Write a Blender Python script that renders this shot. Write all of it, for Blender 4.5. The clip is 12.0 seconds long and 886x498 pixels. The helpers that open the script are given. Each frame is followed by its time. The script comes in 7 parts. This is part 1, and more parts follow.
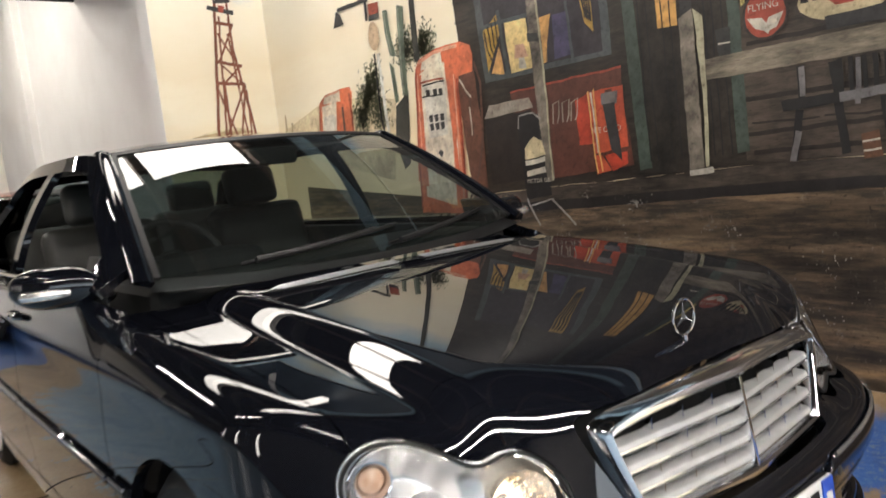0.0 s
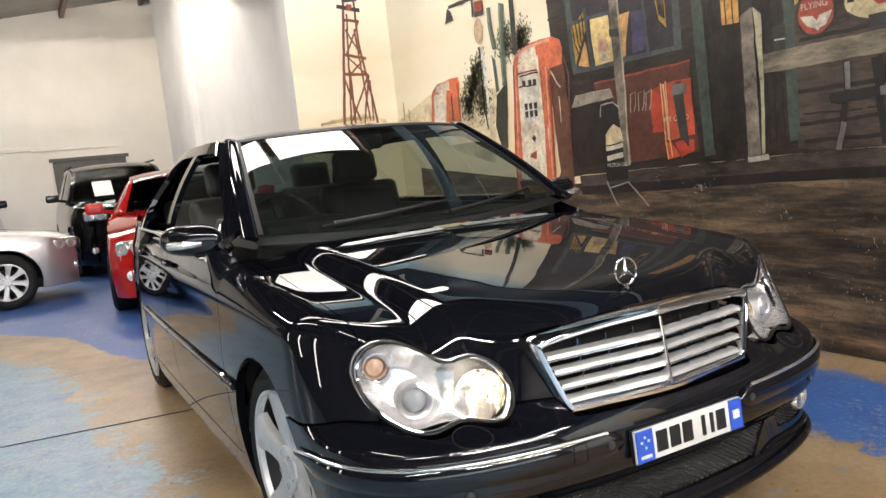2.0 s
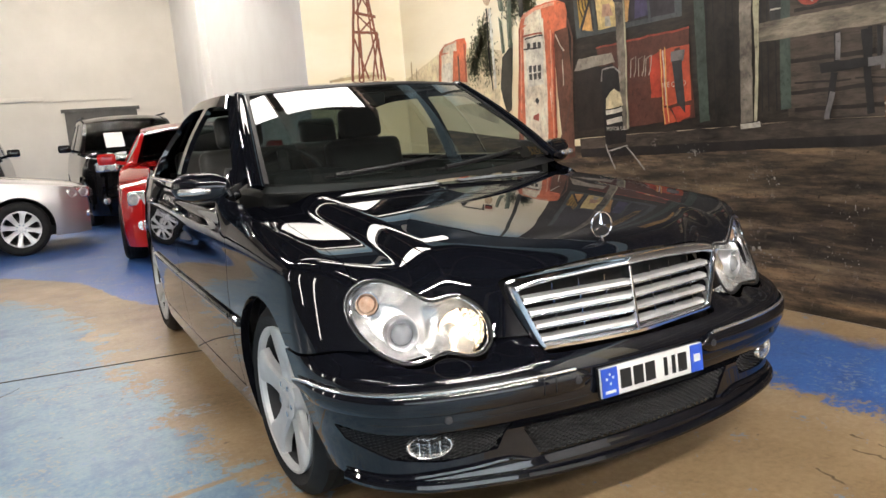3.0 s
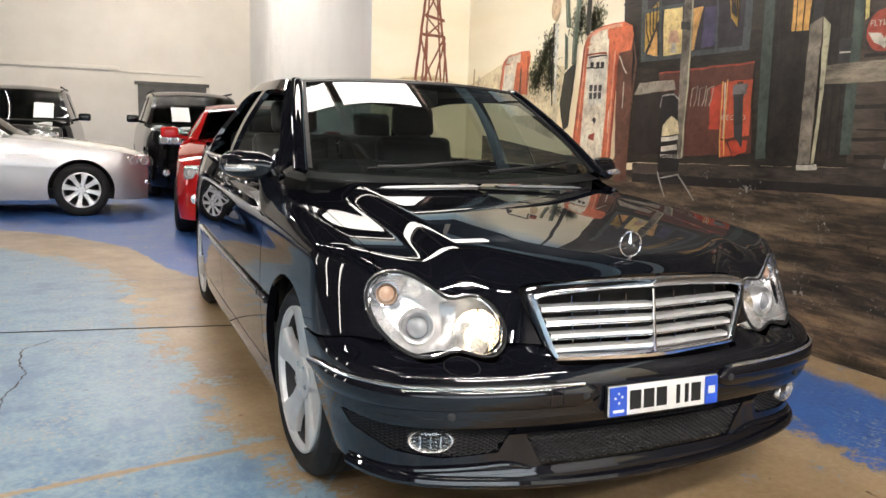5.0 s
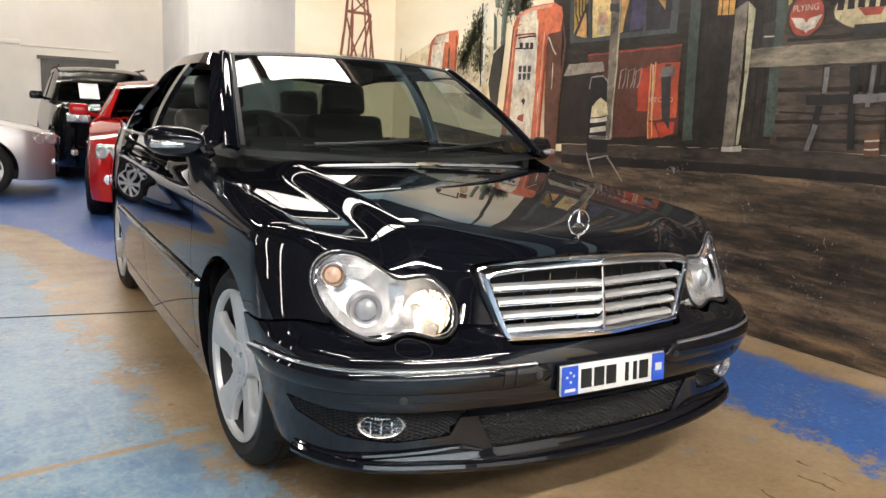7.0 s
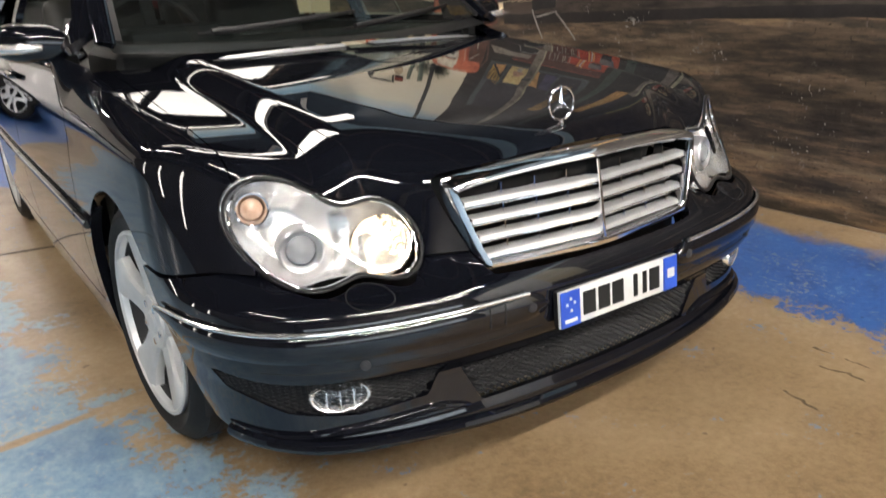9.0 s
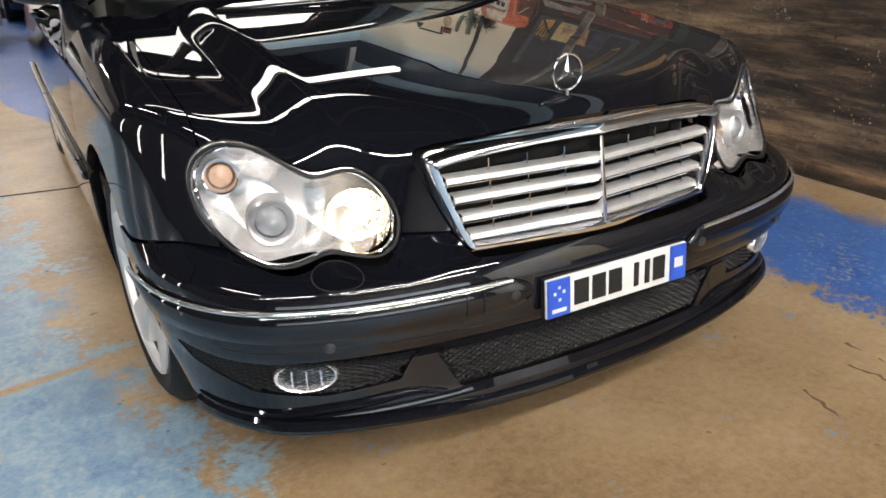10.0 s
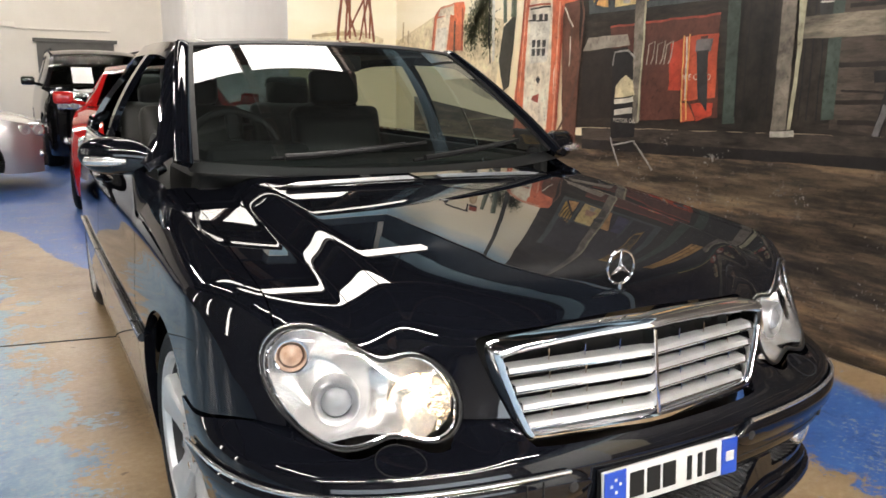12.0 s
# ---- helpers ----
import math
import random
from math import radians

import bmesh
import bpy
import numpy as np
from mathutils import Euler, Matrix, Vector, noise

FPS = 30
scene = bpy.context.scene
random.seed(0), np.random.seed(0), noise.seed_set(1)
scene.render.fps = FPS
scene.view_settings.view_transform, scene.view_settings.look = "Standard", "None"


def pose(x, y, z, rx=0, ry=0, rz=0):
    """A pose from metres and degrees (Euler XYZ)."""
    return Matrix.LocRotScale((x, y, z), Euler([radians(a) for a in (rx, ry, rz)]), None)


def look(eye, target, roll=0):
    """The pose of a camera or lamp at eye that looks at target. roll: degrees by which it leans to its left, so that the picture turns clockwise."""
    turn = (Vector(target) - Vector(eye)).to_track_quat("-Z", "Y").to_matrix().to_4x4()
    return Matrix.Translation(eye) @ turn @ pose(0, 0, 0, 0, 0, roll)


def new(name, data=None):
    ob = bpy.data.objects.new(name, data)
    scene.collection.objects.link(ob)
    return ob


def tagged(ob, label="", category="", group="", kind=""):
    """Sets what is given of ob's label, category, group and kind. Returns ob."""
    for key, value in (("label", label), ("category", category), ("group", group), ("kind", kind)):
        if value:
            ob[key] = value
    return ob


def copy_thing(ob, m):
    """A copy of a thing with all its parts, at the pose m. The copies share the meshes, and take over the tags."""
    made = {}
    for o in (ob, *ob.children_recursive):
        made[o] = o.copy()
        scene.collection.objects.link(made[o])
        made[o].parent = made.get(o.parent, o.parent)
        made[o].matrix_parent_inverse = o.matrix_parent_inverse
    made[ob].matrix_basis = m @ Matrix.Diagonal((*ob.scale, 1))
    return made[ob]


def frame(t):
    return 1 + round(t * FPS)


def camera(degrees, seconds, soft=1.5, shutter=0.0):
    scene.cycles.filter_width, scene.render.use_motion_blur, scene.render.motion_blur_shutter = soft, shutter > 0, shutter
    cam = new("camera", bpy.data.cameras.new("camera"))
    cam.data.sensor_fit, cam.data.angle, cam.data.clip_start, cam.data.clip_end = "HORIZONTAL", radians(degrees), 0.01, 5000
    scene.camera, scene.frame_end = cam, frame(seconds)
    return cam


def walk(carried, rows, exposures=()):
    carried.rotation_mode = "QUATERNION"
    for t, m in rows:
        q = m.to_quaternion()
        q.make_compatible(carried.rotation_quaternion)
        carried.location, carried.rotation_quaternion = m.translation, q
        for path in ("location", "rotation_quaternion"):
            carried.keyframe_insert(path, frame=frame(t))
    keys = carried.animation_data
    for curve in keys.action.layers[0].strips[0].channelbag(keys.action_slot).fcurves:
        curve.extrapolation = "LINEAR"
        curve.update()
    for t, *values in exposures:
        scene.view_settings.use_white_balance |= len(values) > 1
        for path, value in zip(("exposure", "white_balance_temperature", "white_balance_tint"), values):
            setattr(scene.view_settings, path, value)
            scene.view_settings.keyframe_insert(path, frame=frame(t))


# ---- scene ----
cam = camera(59.9, 12.0, shutter=0.4)
PATH = [
    (0, (-1.334, -1.57, 1.213), (-0.089, -0.02, 0.995), -6.6),
    (0.5, (-1.489, -1.761, 1.202), (-0.323, -0.161, 0.922), -7.1),
    (1, (-1.507, -1.912, 1.211), (-0.432, -0.245, 0.96), -7.8),
    (1.5, (-1.396, -2.089, 1.205), (-0.412, -0.368, 0.947), -5.1),
    (2, (-1.399, -2.237, 1.194), (-0.455, -0.489, 0.968), -6.1),
    (2.5, (-1.453, -2.362, 1.186), (-0.528, -0.615, 0.881), -4.4),
    (3, (-1.439, -2.418, 1.174), (-0.527, -0.667, 0.853), -4.6),
    (3.5, (-1.389, -2.453, 1.152), (-0.591, -0.648, 0.831), -3.4),
    (5.5, (-1.407, -2.466, 1.146), (-0.551, -0.681, 0.864), 3.5),
    (6, (-1.448, -2.45, 1.146), (-0.487, -0.712, 0.906), 2.9),
    (6.5, (-1.474, -2.437, 1.137), (-0.48, -0.727, 0.843), 2.7),
    (8.5, (-1.233, -2.03, 1.106), (-0.251, -0.339, 0.689), -1.7),
    (9, (-1.214, -1.942, 1.114), (-0.147, -0.38, 0.463), -2.7),
    (9.5, (-1.106, -1.918, 1.126), (-0.098, -0.358, 0.384), -2.4),
    (10, (-1.012, -1.925, 1.135), (-0.11, -0.319, 0.356), -1.5),
    (10.5, (-0.999, -1.911, 1.173), (-0.154, -0.236, 0.479), -2.7),
    (11, (-1.039, -1.906, 1.218), (-0.182, -0.17, 0.715), -2.5),
    (11.5, (-1.091, -1.9, 1.225), (-0.223, -0.155, 0.78), -1.2),
    (12, (-1.127, -1.902, 1.223), (-0.179, -0.189, 0.814), 0.8),
]
walk(cam, [(t, look(eye, target, roll)) for t, eye, target, roll in PATH],
     [(0.0, 0.54), (1.0, 0.74), (1.5, 0.78), (3.5, 0.78), (6.5, 0.82), (8.5, 0.82), (9.5, 0.84), (10.5, 0.82), (11.0, 0.82), (12.0, 0.84)])

# ---- light ----
world = bpy.data.worlds.new("world")
scene.world = world
world.use_nodes = True
world.node_tree.nodes["Background"].inputs[0].default_value = (0.55, 0.65, 0.8, 1)
world.node_tree.nodes["Background"].inputs[1].default_value = 0.3
scene.view_settings.exposure = 0.35


LIGHT_TINT = (1.0, 0.932, 0.855)

# ---- materials ----
def material(name):
    m = bpy.data.materials.new(name)
    m.use_nodes = True
    return m, m.node_tree.nodes, m.node_tree.links


def link_noise(n, l, scale, detail=4, rough=0.6, coord="Object", stretch=(1, 1, 1)):
    tc = n.new("ShaderNodeTexCoord")
    mp = n.new("ShaderNodeMapping")
    mp.inputs["Scale"].default_value = stretch
    l.new(tc.outputs[coord], mp.inputs[0])
    t = n.new("ShaderNodeTexNoise")
    t.inputs["Scale"].default_value, t.inputs["Detail"].default_value, t.inputs["Roughness"].default_value = scale, detail, rough
    l.new(mp.outputs[0], t.inputs["Vector"])
    return t


def ramp(n, l, src, stops):
    r = n.new("ShaderNodeValToRGB")
    while len(r.color_ramp.elements) < len(stops):
        r.color_ramp.elements.new(0.5)
    for e, (p, c) in zip(r.color_ramp.elements, stops):
        e.position, e.color = p, (*c, 1)
    l.new(src, r.inputs[0])
    return r


def surface(name, c1, c2=None, rough=0.5, metal=0.0, scale=6.0, bump=0.0, bscale=60.0, coat=0.0, spread=(0.35, 0.65), stretch=(1, 1, 1), spec=0.5):
    """A surface with two colours mottled by noise and a fine relief."""
    m, n, l = material(name)
    b = n["Principled BSDF"]
    b.inputs["Base Color"].default_value = (*c1, 1)
    b.inputs["Roughness"].default_value, b.inputs["Metallic"].default_value = rough, metal
    b.inputs["Coat Weight"].default_value = coat
    b.inputs["Coat Roughness"].default_value = 0.02
    b.inputs["Specular IOR Level"].default_value = spec
    if c2:
        t = link_noise(n, l, scale, 6, stretch=stretch)
        r = ramp(n, l, t.outputs["Fac"], [(spread[0], c1), (spread[1], c2)])
        l.new(r.outputs[0], b.inputs["Base Color"])
    if bump:
        t = link_noise(n, l, bscale, 3, stretch=stretch)
        bp = n.new("ShaderNodeBump")
        bp.inputs["Strength"].default_value, bp.inputs["Distance"].default_value = bump, 0.004
        l.new(t.outputs["Fac"], bp.inputs["Height"])
        l.new(bp.outputs[0], b.inputs["Normal"])
    return m


def glow(name, colour, strength):
    m, n, l = material(name)
    b = n["Principled BSDF"]
    b.inputs["Base Color"].default_value = (*colour, 1)
    b.inputs["Emission Color"].default_value, b.inputs["Emission Strength"].default_value = (*colour, 1), strength
    return m


def pane(name, tint, ior=1.5, rough=0.0, haze=0.0):
    """A thin sheet of glass: it lets light through with a tint and mirrors by Fresnel."""
    m, n, l = material(name)
    n.remove(n["Principled BSDF"])
    tr, gl, mx, lw = (n.new(k) for k in ("ShaderNodeBsdfTransparent", "ShaderNodeBsdfGlossy", "ShaderNodeMixShader", "ShaderNodeLayerWeight"))
    tr.inputs[0].default_value = (*tint, 1)
    gl.inputs["Roughness"].default_value = rough
    lw.inputs[0].default_value = 0.5
    f0 = ((ior - 1) / (ior + 1)) ** 2 * 1.6
    pw, ma = n.new("ShaderNodeMath"), n.new("ShaderNodeMath")
    pw.operation, ma.operation = "POWER", "MULTIPLY_ADD"
    pw.inputs[1].default_value = 5.0
    ma.inputs[1].default_value, ma.inputs[2].default_value = 1 - f0, f0
    l.new(lw.outputs["Facing"], pw.inputs[0])
    l.new(pw.outputs[0], ma.inputs[0])
    l.new(ma.outputs[0], mx.inputs[0])
    l.new(tr.outputs[0], mx.inputs[1])
    l.new(gl.outputs[0], mx.inputs[2])
    # pale diffuse haze stands in for dashboard glare as well as dust
    if haze:
        df, m2 = n.new("ShaderNodeBsdfDiffuse"), n.new("ShaderNodeMixShader")
        df.inputs[0].default_value = (0.75, 0.76, 0.74, 1)
        film = link_noise(n, l, 5.0, 5, stretch=(1, 1, 0.6))
        rg = n.new("ShaderNodeMapRange")
        rg.inputs[1].default_value, rg.inputs[2].default_value = 0.3, 0.75
        rg.inputs[3].default_value, rg.inputs[4].default_value = haze * 0.5, haze * 1.5
        l.new(film.outputs["Fac"], rg.inputs[0])
        l.new(rg.outputs[0], m2.inputs[0])
        l.new(mx.outputs[0], m2.inputs[1])
        l.new(df.outputs[0], m2.inputs[2])
        mx = m2
    l.new(mx.outputs[0], n["Material Output"].inputs[0])
    return m


def car_paint(name, colour, flake=0.0, coat=1.0, rough=0.25, metal=0.0):
    m, n, l = material(name)
    b = n["Principled BSDF"]
    b.inputs["Base Color"].default_value = (*colour, 1)
    b.inputs["Roughness"].default_value, b.inputs["Metallic"].default_value = rough, metal
    b.inputs["Coat Weight"].default_value, b.inputs["Coat Roughness"].default_value, b.inputs["Coat IOR"].default_value = coat, 0.012, 1.56
    b.inputs["Specular IOR Level"].default_value = 0.0 if metal == 0 else 0.5
    t = link_noise(n, l, 2.2, 5)
    mp = n.new("ShaderNodeMapRange")
    mp.inputs[3].default_value, mp.inputs[4].default_value = 0.003, 0.007
    l.new(t.outputs["Fac"], mp.inputs[0])
    l.new(mp.outputs[0], b.inputs["Coat Roughness"])
    if flake:
        v = n.new("ShaderNodeTexVoronoi")
        v.inputs["Scale"].default_value = 900
        r = ramp(n, l, v.outputs["Color"], [(0.2, tuple(c * (1 - flake) for c in colour)), (0.8, tuple(min(1, c * (1 + flake)) for c in colour))])
        l.new(r.outputs[0], b.inputs["Base Color"])
    return m


BLACK = car_paint("black_paint", (0.004, 0.0045, 0.007))
SILVER = car_paint("silver_paint", (0.42, 0.41, 0.41), 0.12, metal=0.6, rough=0.35)
RED = car_paint("red_paint", (0.42, 0.012, 0.012), 0.08)
CHROME = surface("chrome", (0.85, 0.85, 0.87), rough=0.06, metal=1.0)
SATIN = surface("satin_silver", (0.62, 0.63, 0.65), (0.7, 0.7, 0.72), rough=0.3, metal=0.85, scale=20)
TRIM = surface("bright_trim", (0.90, 0.90, 0.90), rough=0.16, metal=0.9)
SLAT = surface("slat_silver", (0.60, 0.60, 0.60), (0.70, 0.70, 0.70), rough=0.42, metal=0.7, scale=20)
ALLOY = surface("alloy", (0.60, 0.60, 0.60), (0.68, 0.68, 0.68), rough=0.36, metal=0.55, scale=14)
RUBBER = surface("rubber", (0.007, 0.007, 0.0075), (0.012, 0.012, 0.012), rough=0.6, scale=30, bump=0.2, bscale=160, spec=0.25)
PLASTIC = surface("black_plastic", (0.008, 0.008, 0.009), (0.013, 0.013, 0.014), rough=0.5, scale=25, bump=0.1, bscale=300, spec=0.3)
GREY_PLASTIC = surface("grey_plastic", (0.016, 0.016, 0.018), (0.024, 0.024, 0.027), rough=0.55, scale=25)
CABIN = surface("cabin_trim", (0.012, 0.013, 0.013), (0.020, 0.020, 0.019), rough=0.65, scale=12, bump=0.15, bscale=200, spec=0.25)
LEATHER = surface("grey_leather", (0.020, 0.020, 0.017), (0.032, 0.031, 0.026), rough=0.5, scale=9, bump=0.2, bscale=120)
MESH_BLACK = surface("mesh_plastic", (0.009, 0.009, 0.010), (0.014, 0.014, 0.015), rough=0.4, scale=25, spec=0.12)
# near-black: gives hollows their shade, also used for seams and plate bars
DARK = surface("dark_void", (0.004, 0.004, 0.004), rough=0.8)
SCREEN = pane("windscreen_glass", (0.31, 0.38, 0.375), 1.55, haze=0.006)
CLEAR = pane("clear_lens", (0.97, 0.97, 0.97))
BOWL = surface("lamp_reflector", (0.76, 0.75, 0.74), (0.84, 0.83, 0.82), rough=0.26, metal=0.75, scale=20)
FACETS = surface("faceted_reflector", (0.70, 0.62, 0.52), rough=0.14, metal=0.95, bump=1.0, bscale=55)
LAMP_GREY = surface("lamp_housing", (0.5, 0.5, 0.51), rough=0.3, metal=0.6)
AMBER = surface("amber_bulb", (0.42, 0.24, 0.15), (0.56, 0.40, 0.30), rough=0.2, scale=40)
BULB = glow("lit_bulb", (1.0, 0.80, 0.55), 5.0)
BLUE_BAND = surface("blue_band", (0.02, 0.07, 0.45), (0.025, 0.09, 0.5), rough=0.4, scale=30)
PLATE_WHITE = surface("plate_white", (0.62, 0.62, 0.60), (0.68, 0.68, 0.66), rough=0.4, scale=30)
PAPER = surface("paper", (0.85, 0.85, 0.84), (0.8, 0.8, 0.79), rough=0.8, scale=8)


# ---- mesh helpers ----
def mesh_object(name, data, mat, parent=None, label=""):
    ob = new(name, data)
    if mat:
        data.materials.append(mat)
    if parent:
        ob.parent = parent
    if label:
        ob["label"] = label
    return ob


def part(name, bm, mat, parent, label="", smooth=True):
    me = bpy.data.meshes.new(name)
    bm.to_mesh(me)
    bm.free()
    if smooth:
        me.shade_smooth()
        me.set_sharp_from_angle(angle=radians(35))
    return mesh_object(name, me, mat, parent, label)


def from_faces(name, verts, faces, mat, parent, label="", smooth=True, sharp=None):
    me = bpy.data.meshes.new(name)
    me.from_pydata([tuple(map(float, v)) for v in verts], [], [tuple(map(int, f)) for f in faces])
    me.validate()
    if smooth:
        me.shade_smooth()
        if sharp:
            me.set_sharp_from_angle(angle=radians(sharp))
    return mesh_object(name, me, mat, parent, label)


def box_bm(x0, y0, z0, x1, y1, z1, bevel=0.0, seg=2):
    bm = bmesh.new()
    bmesh.ops.create_cube(bm, size=1)
    for v in bm.verts:
        v.co = Vector(((x0 + x1) / 2 + v.co.x * (x1 - x0), (y0 + y1) / 2 + v.co.y * (y1 - y0), (z0 + z1) / 2 + v.co.z * (z1 - z0)))
    if bevel:
        bmesh.ops.bevel(bm, geom=list(bm.edges), offset=bevel, segments=seg, affect="EDGES", profile=0.6)
    return bm


def add_bm(bm, other):
    me = bpy.data.meshes.new("tmp")
    other.to_mesh(me)
    other.free()
    bm.from_mesh(me)
    bpy.data.meshes.remove(me)
    return bm


def moved(bm, m):
    bmesh.ops.transform(bm, matrix=m, verts=list(bm.verts))
    return bm


def tube_bm(points, radius, sides=8, closed=False):
    """A round bar along a line of points; radius may be one number or one for each point."""
    bm = bmesh.new()
    pts = [Vector(p) for p in points]
    n = len(pts)
    rings = []
    up = Vector((0, 0, 1))
    for i, p in enumerate(pts):
        a, b = (pts[(i - 1) % n], pts[(i + 1) % n]) if closed else (pts[max(i - 1, 0)], pts[min(i + 1, n - 1)])
        d = (b - a).normalized()
        s = d.cross(up)
        if s.length < 0.1:
            s = d.cross(Vector((0, 1, 0)))
        s.normalize()
        t = s.cross(d)
        r = radius[i] if isinstance(radius, (list, tuple)) else radius
        rings.append([bm.verts.new(p + (s * math.cos(2 * math.pi * k / sides) + t * math.sin(2 * math.pi * k / sides)) * r) for k in range(sides)])
    for i in range(n if closed else n - 1):
        A, B = rings[i], rings[(i + 1) % n]
        for k in range(sides):
            bm.faces.new((A[k], A[(k + 1) % sides], B[(k + 1) % sides], B[k]))
    if not closed:
        bm.faces.new(rings[0][::-1])
        bm.faces.new(rings[-1])
    bmesh.ops.recalc_face_normals(bm, faces=list(bm.faces))
    return bm


def lathe_bm(profile, steps=48, axis="x"):
    """Turn a closed profile of (along, radius) about an axis."""
    bm = bmesh.new()
    rings = []
    for k in range(steps):
        a = 2 * math.pi * k / steps
        rings.append([bm.verts.new((h, r * math.cos(a), r * math.sin(a)) if axis == "x" else (r * math.cos(a), r * math.sin(a), h)) for h, r in profile])
    m = len(profile)
    for k in range(steps):
        A, B = rings[k], rings[(k + 1) % steps]
        for i in range(m):
            bm.faces.new((A[i], A[(i + 1) % m], B[(i + 1) % m], B[i]))
    bmesh.ops.recalc_face_normals(bm, faces=list(bm.faces))
    return bm


def prism_bm(outline, depth, frame_m):
    """A flat outline of (a, b), given thickness along the third axis of frame_m."""
    bm = bmesh.new()
    low = [bm.verts.new(frame_m @ Vector((a, b, 0))) for a, b in outline]
    top = [bm.verts.new(frame_m @ Vector((a, b, depth))) for a, b in outline]
    n = len(outline)
    bm.faces.new(low[::-1])
    bm.faces.new(top)
    for i in range(n):
        bm.faces.new((low[i], low[(i + 1) % n], top[(i + 1) % n], top[i]))
    bmesh.ops.recalc_face_normals(bm, faces=list(bm.faces))
    return bm


def curve_of(xs, ys):
    """A smooth curve through knots, as a function of an array (monotone cubic)."""
    xs, ys = np.array(xs, float), np.array(ys, float)
    h, d = np.diff(xs), np.diff(ys) / np.diff(xs)
    m = np.zeros_like(xs)
    m[1:-1] = np.where(d[:-1] * d[1:] > 0, 2 * d[:-1] * d[1:] / (d[:-1] + d[1:] + 1e-12), 0)
    m[0], m[-1] = d[0], d[-1]

    def f(x):
        x = np.asarray(x, float)
        i = np.clip(np.searchsorted(xs, x) - 1, 0, len(h) - 1)
        t = np.clip((x - xs[i]) / h[i], -0.5, 1.5)
        t2, t3 = t * t, t * t * t
        return ys[i] * (2 * t3 - 3 * t2 + 1) + h[i] * m[i] * (t3 - 2 * t2 + t) + ys[i + 1] * (3 * t2 - 2 * t3) + h[i] * m[i + 1] * (t3 - t2)
    return f


def smax(a, b, k):
    e = np.maximum(k - np.abs(a - b), 0)
    return np.maximum(a, b) + e * e / (4 * k)


def smin(a, b, k):
    return -smax(-a, -b, k)


def smooth(a, b, x):
    t = np.clip((x - a) / (b - a), 0, 1)
    return t * t * (3 - 2 * t)


def cast(F, O, D, far=1.6):
    """Where rays from inside a solid (F < 0) leave it."""
    lo, hi = np.zeros(O.shape[:-1]), np.full(O.shape[:-1], far)
    for _ in range(34):
        mid = (lo + hi) / 2
        p = O + D * mid[..., None]
        inside = F(p[..., 0], p[..., 1], p[..., 2]) < 0
        lo, hi = np.where(inside, mid, lo), np.where(inside, hi, mid)
    return O + D * lo[..., None]


def poly_sdf(pts, a, b):
    """Signed distance to a polygon, positive inside."""
    a, b = np.asarray(a, float), np.asarray(b, float)
    d, inside = np.full(a.shape, 1e9), np.zeros(a.shape, bool)
    for (x0, y0), (x1, y1) in zip(pts, pts[1:] + pts[:1]):
        ex, ey = x1 - x0, y1 - y0
        t = np.clip(((a - x0) * ex + (b - y0) * ey) / (ex * ex + ey * ey), 0, 1)
        d = np.minimum(d, np.hypot(a - x0 - t * ex, b - y0 - t * ey))
        cross = ((y0 > b) != (y1 > b)) & (a < ex * (b - y0) / (ey if abs(ey) > 1e-12 else 1e-12) + x0)
        inside ^= cross
    return np.where(inside, d, -d)


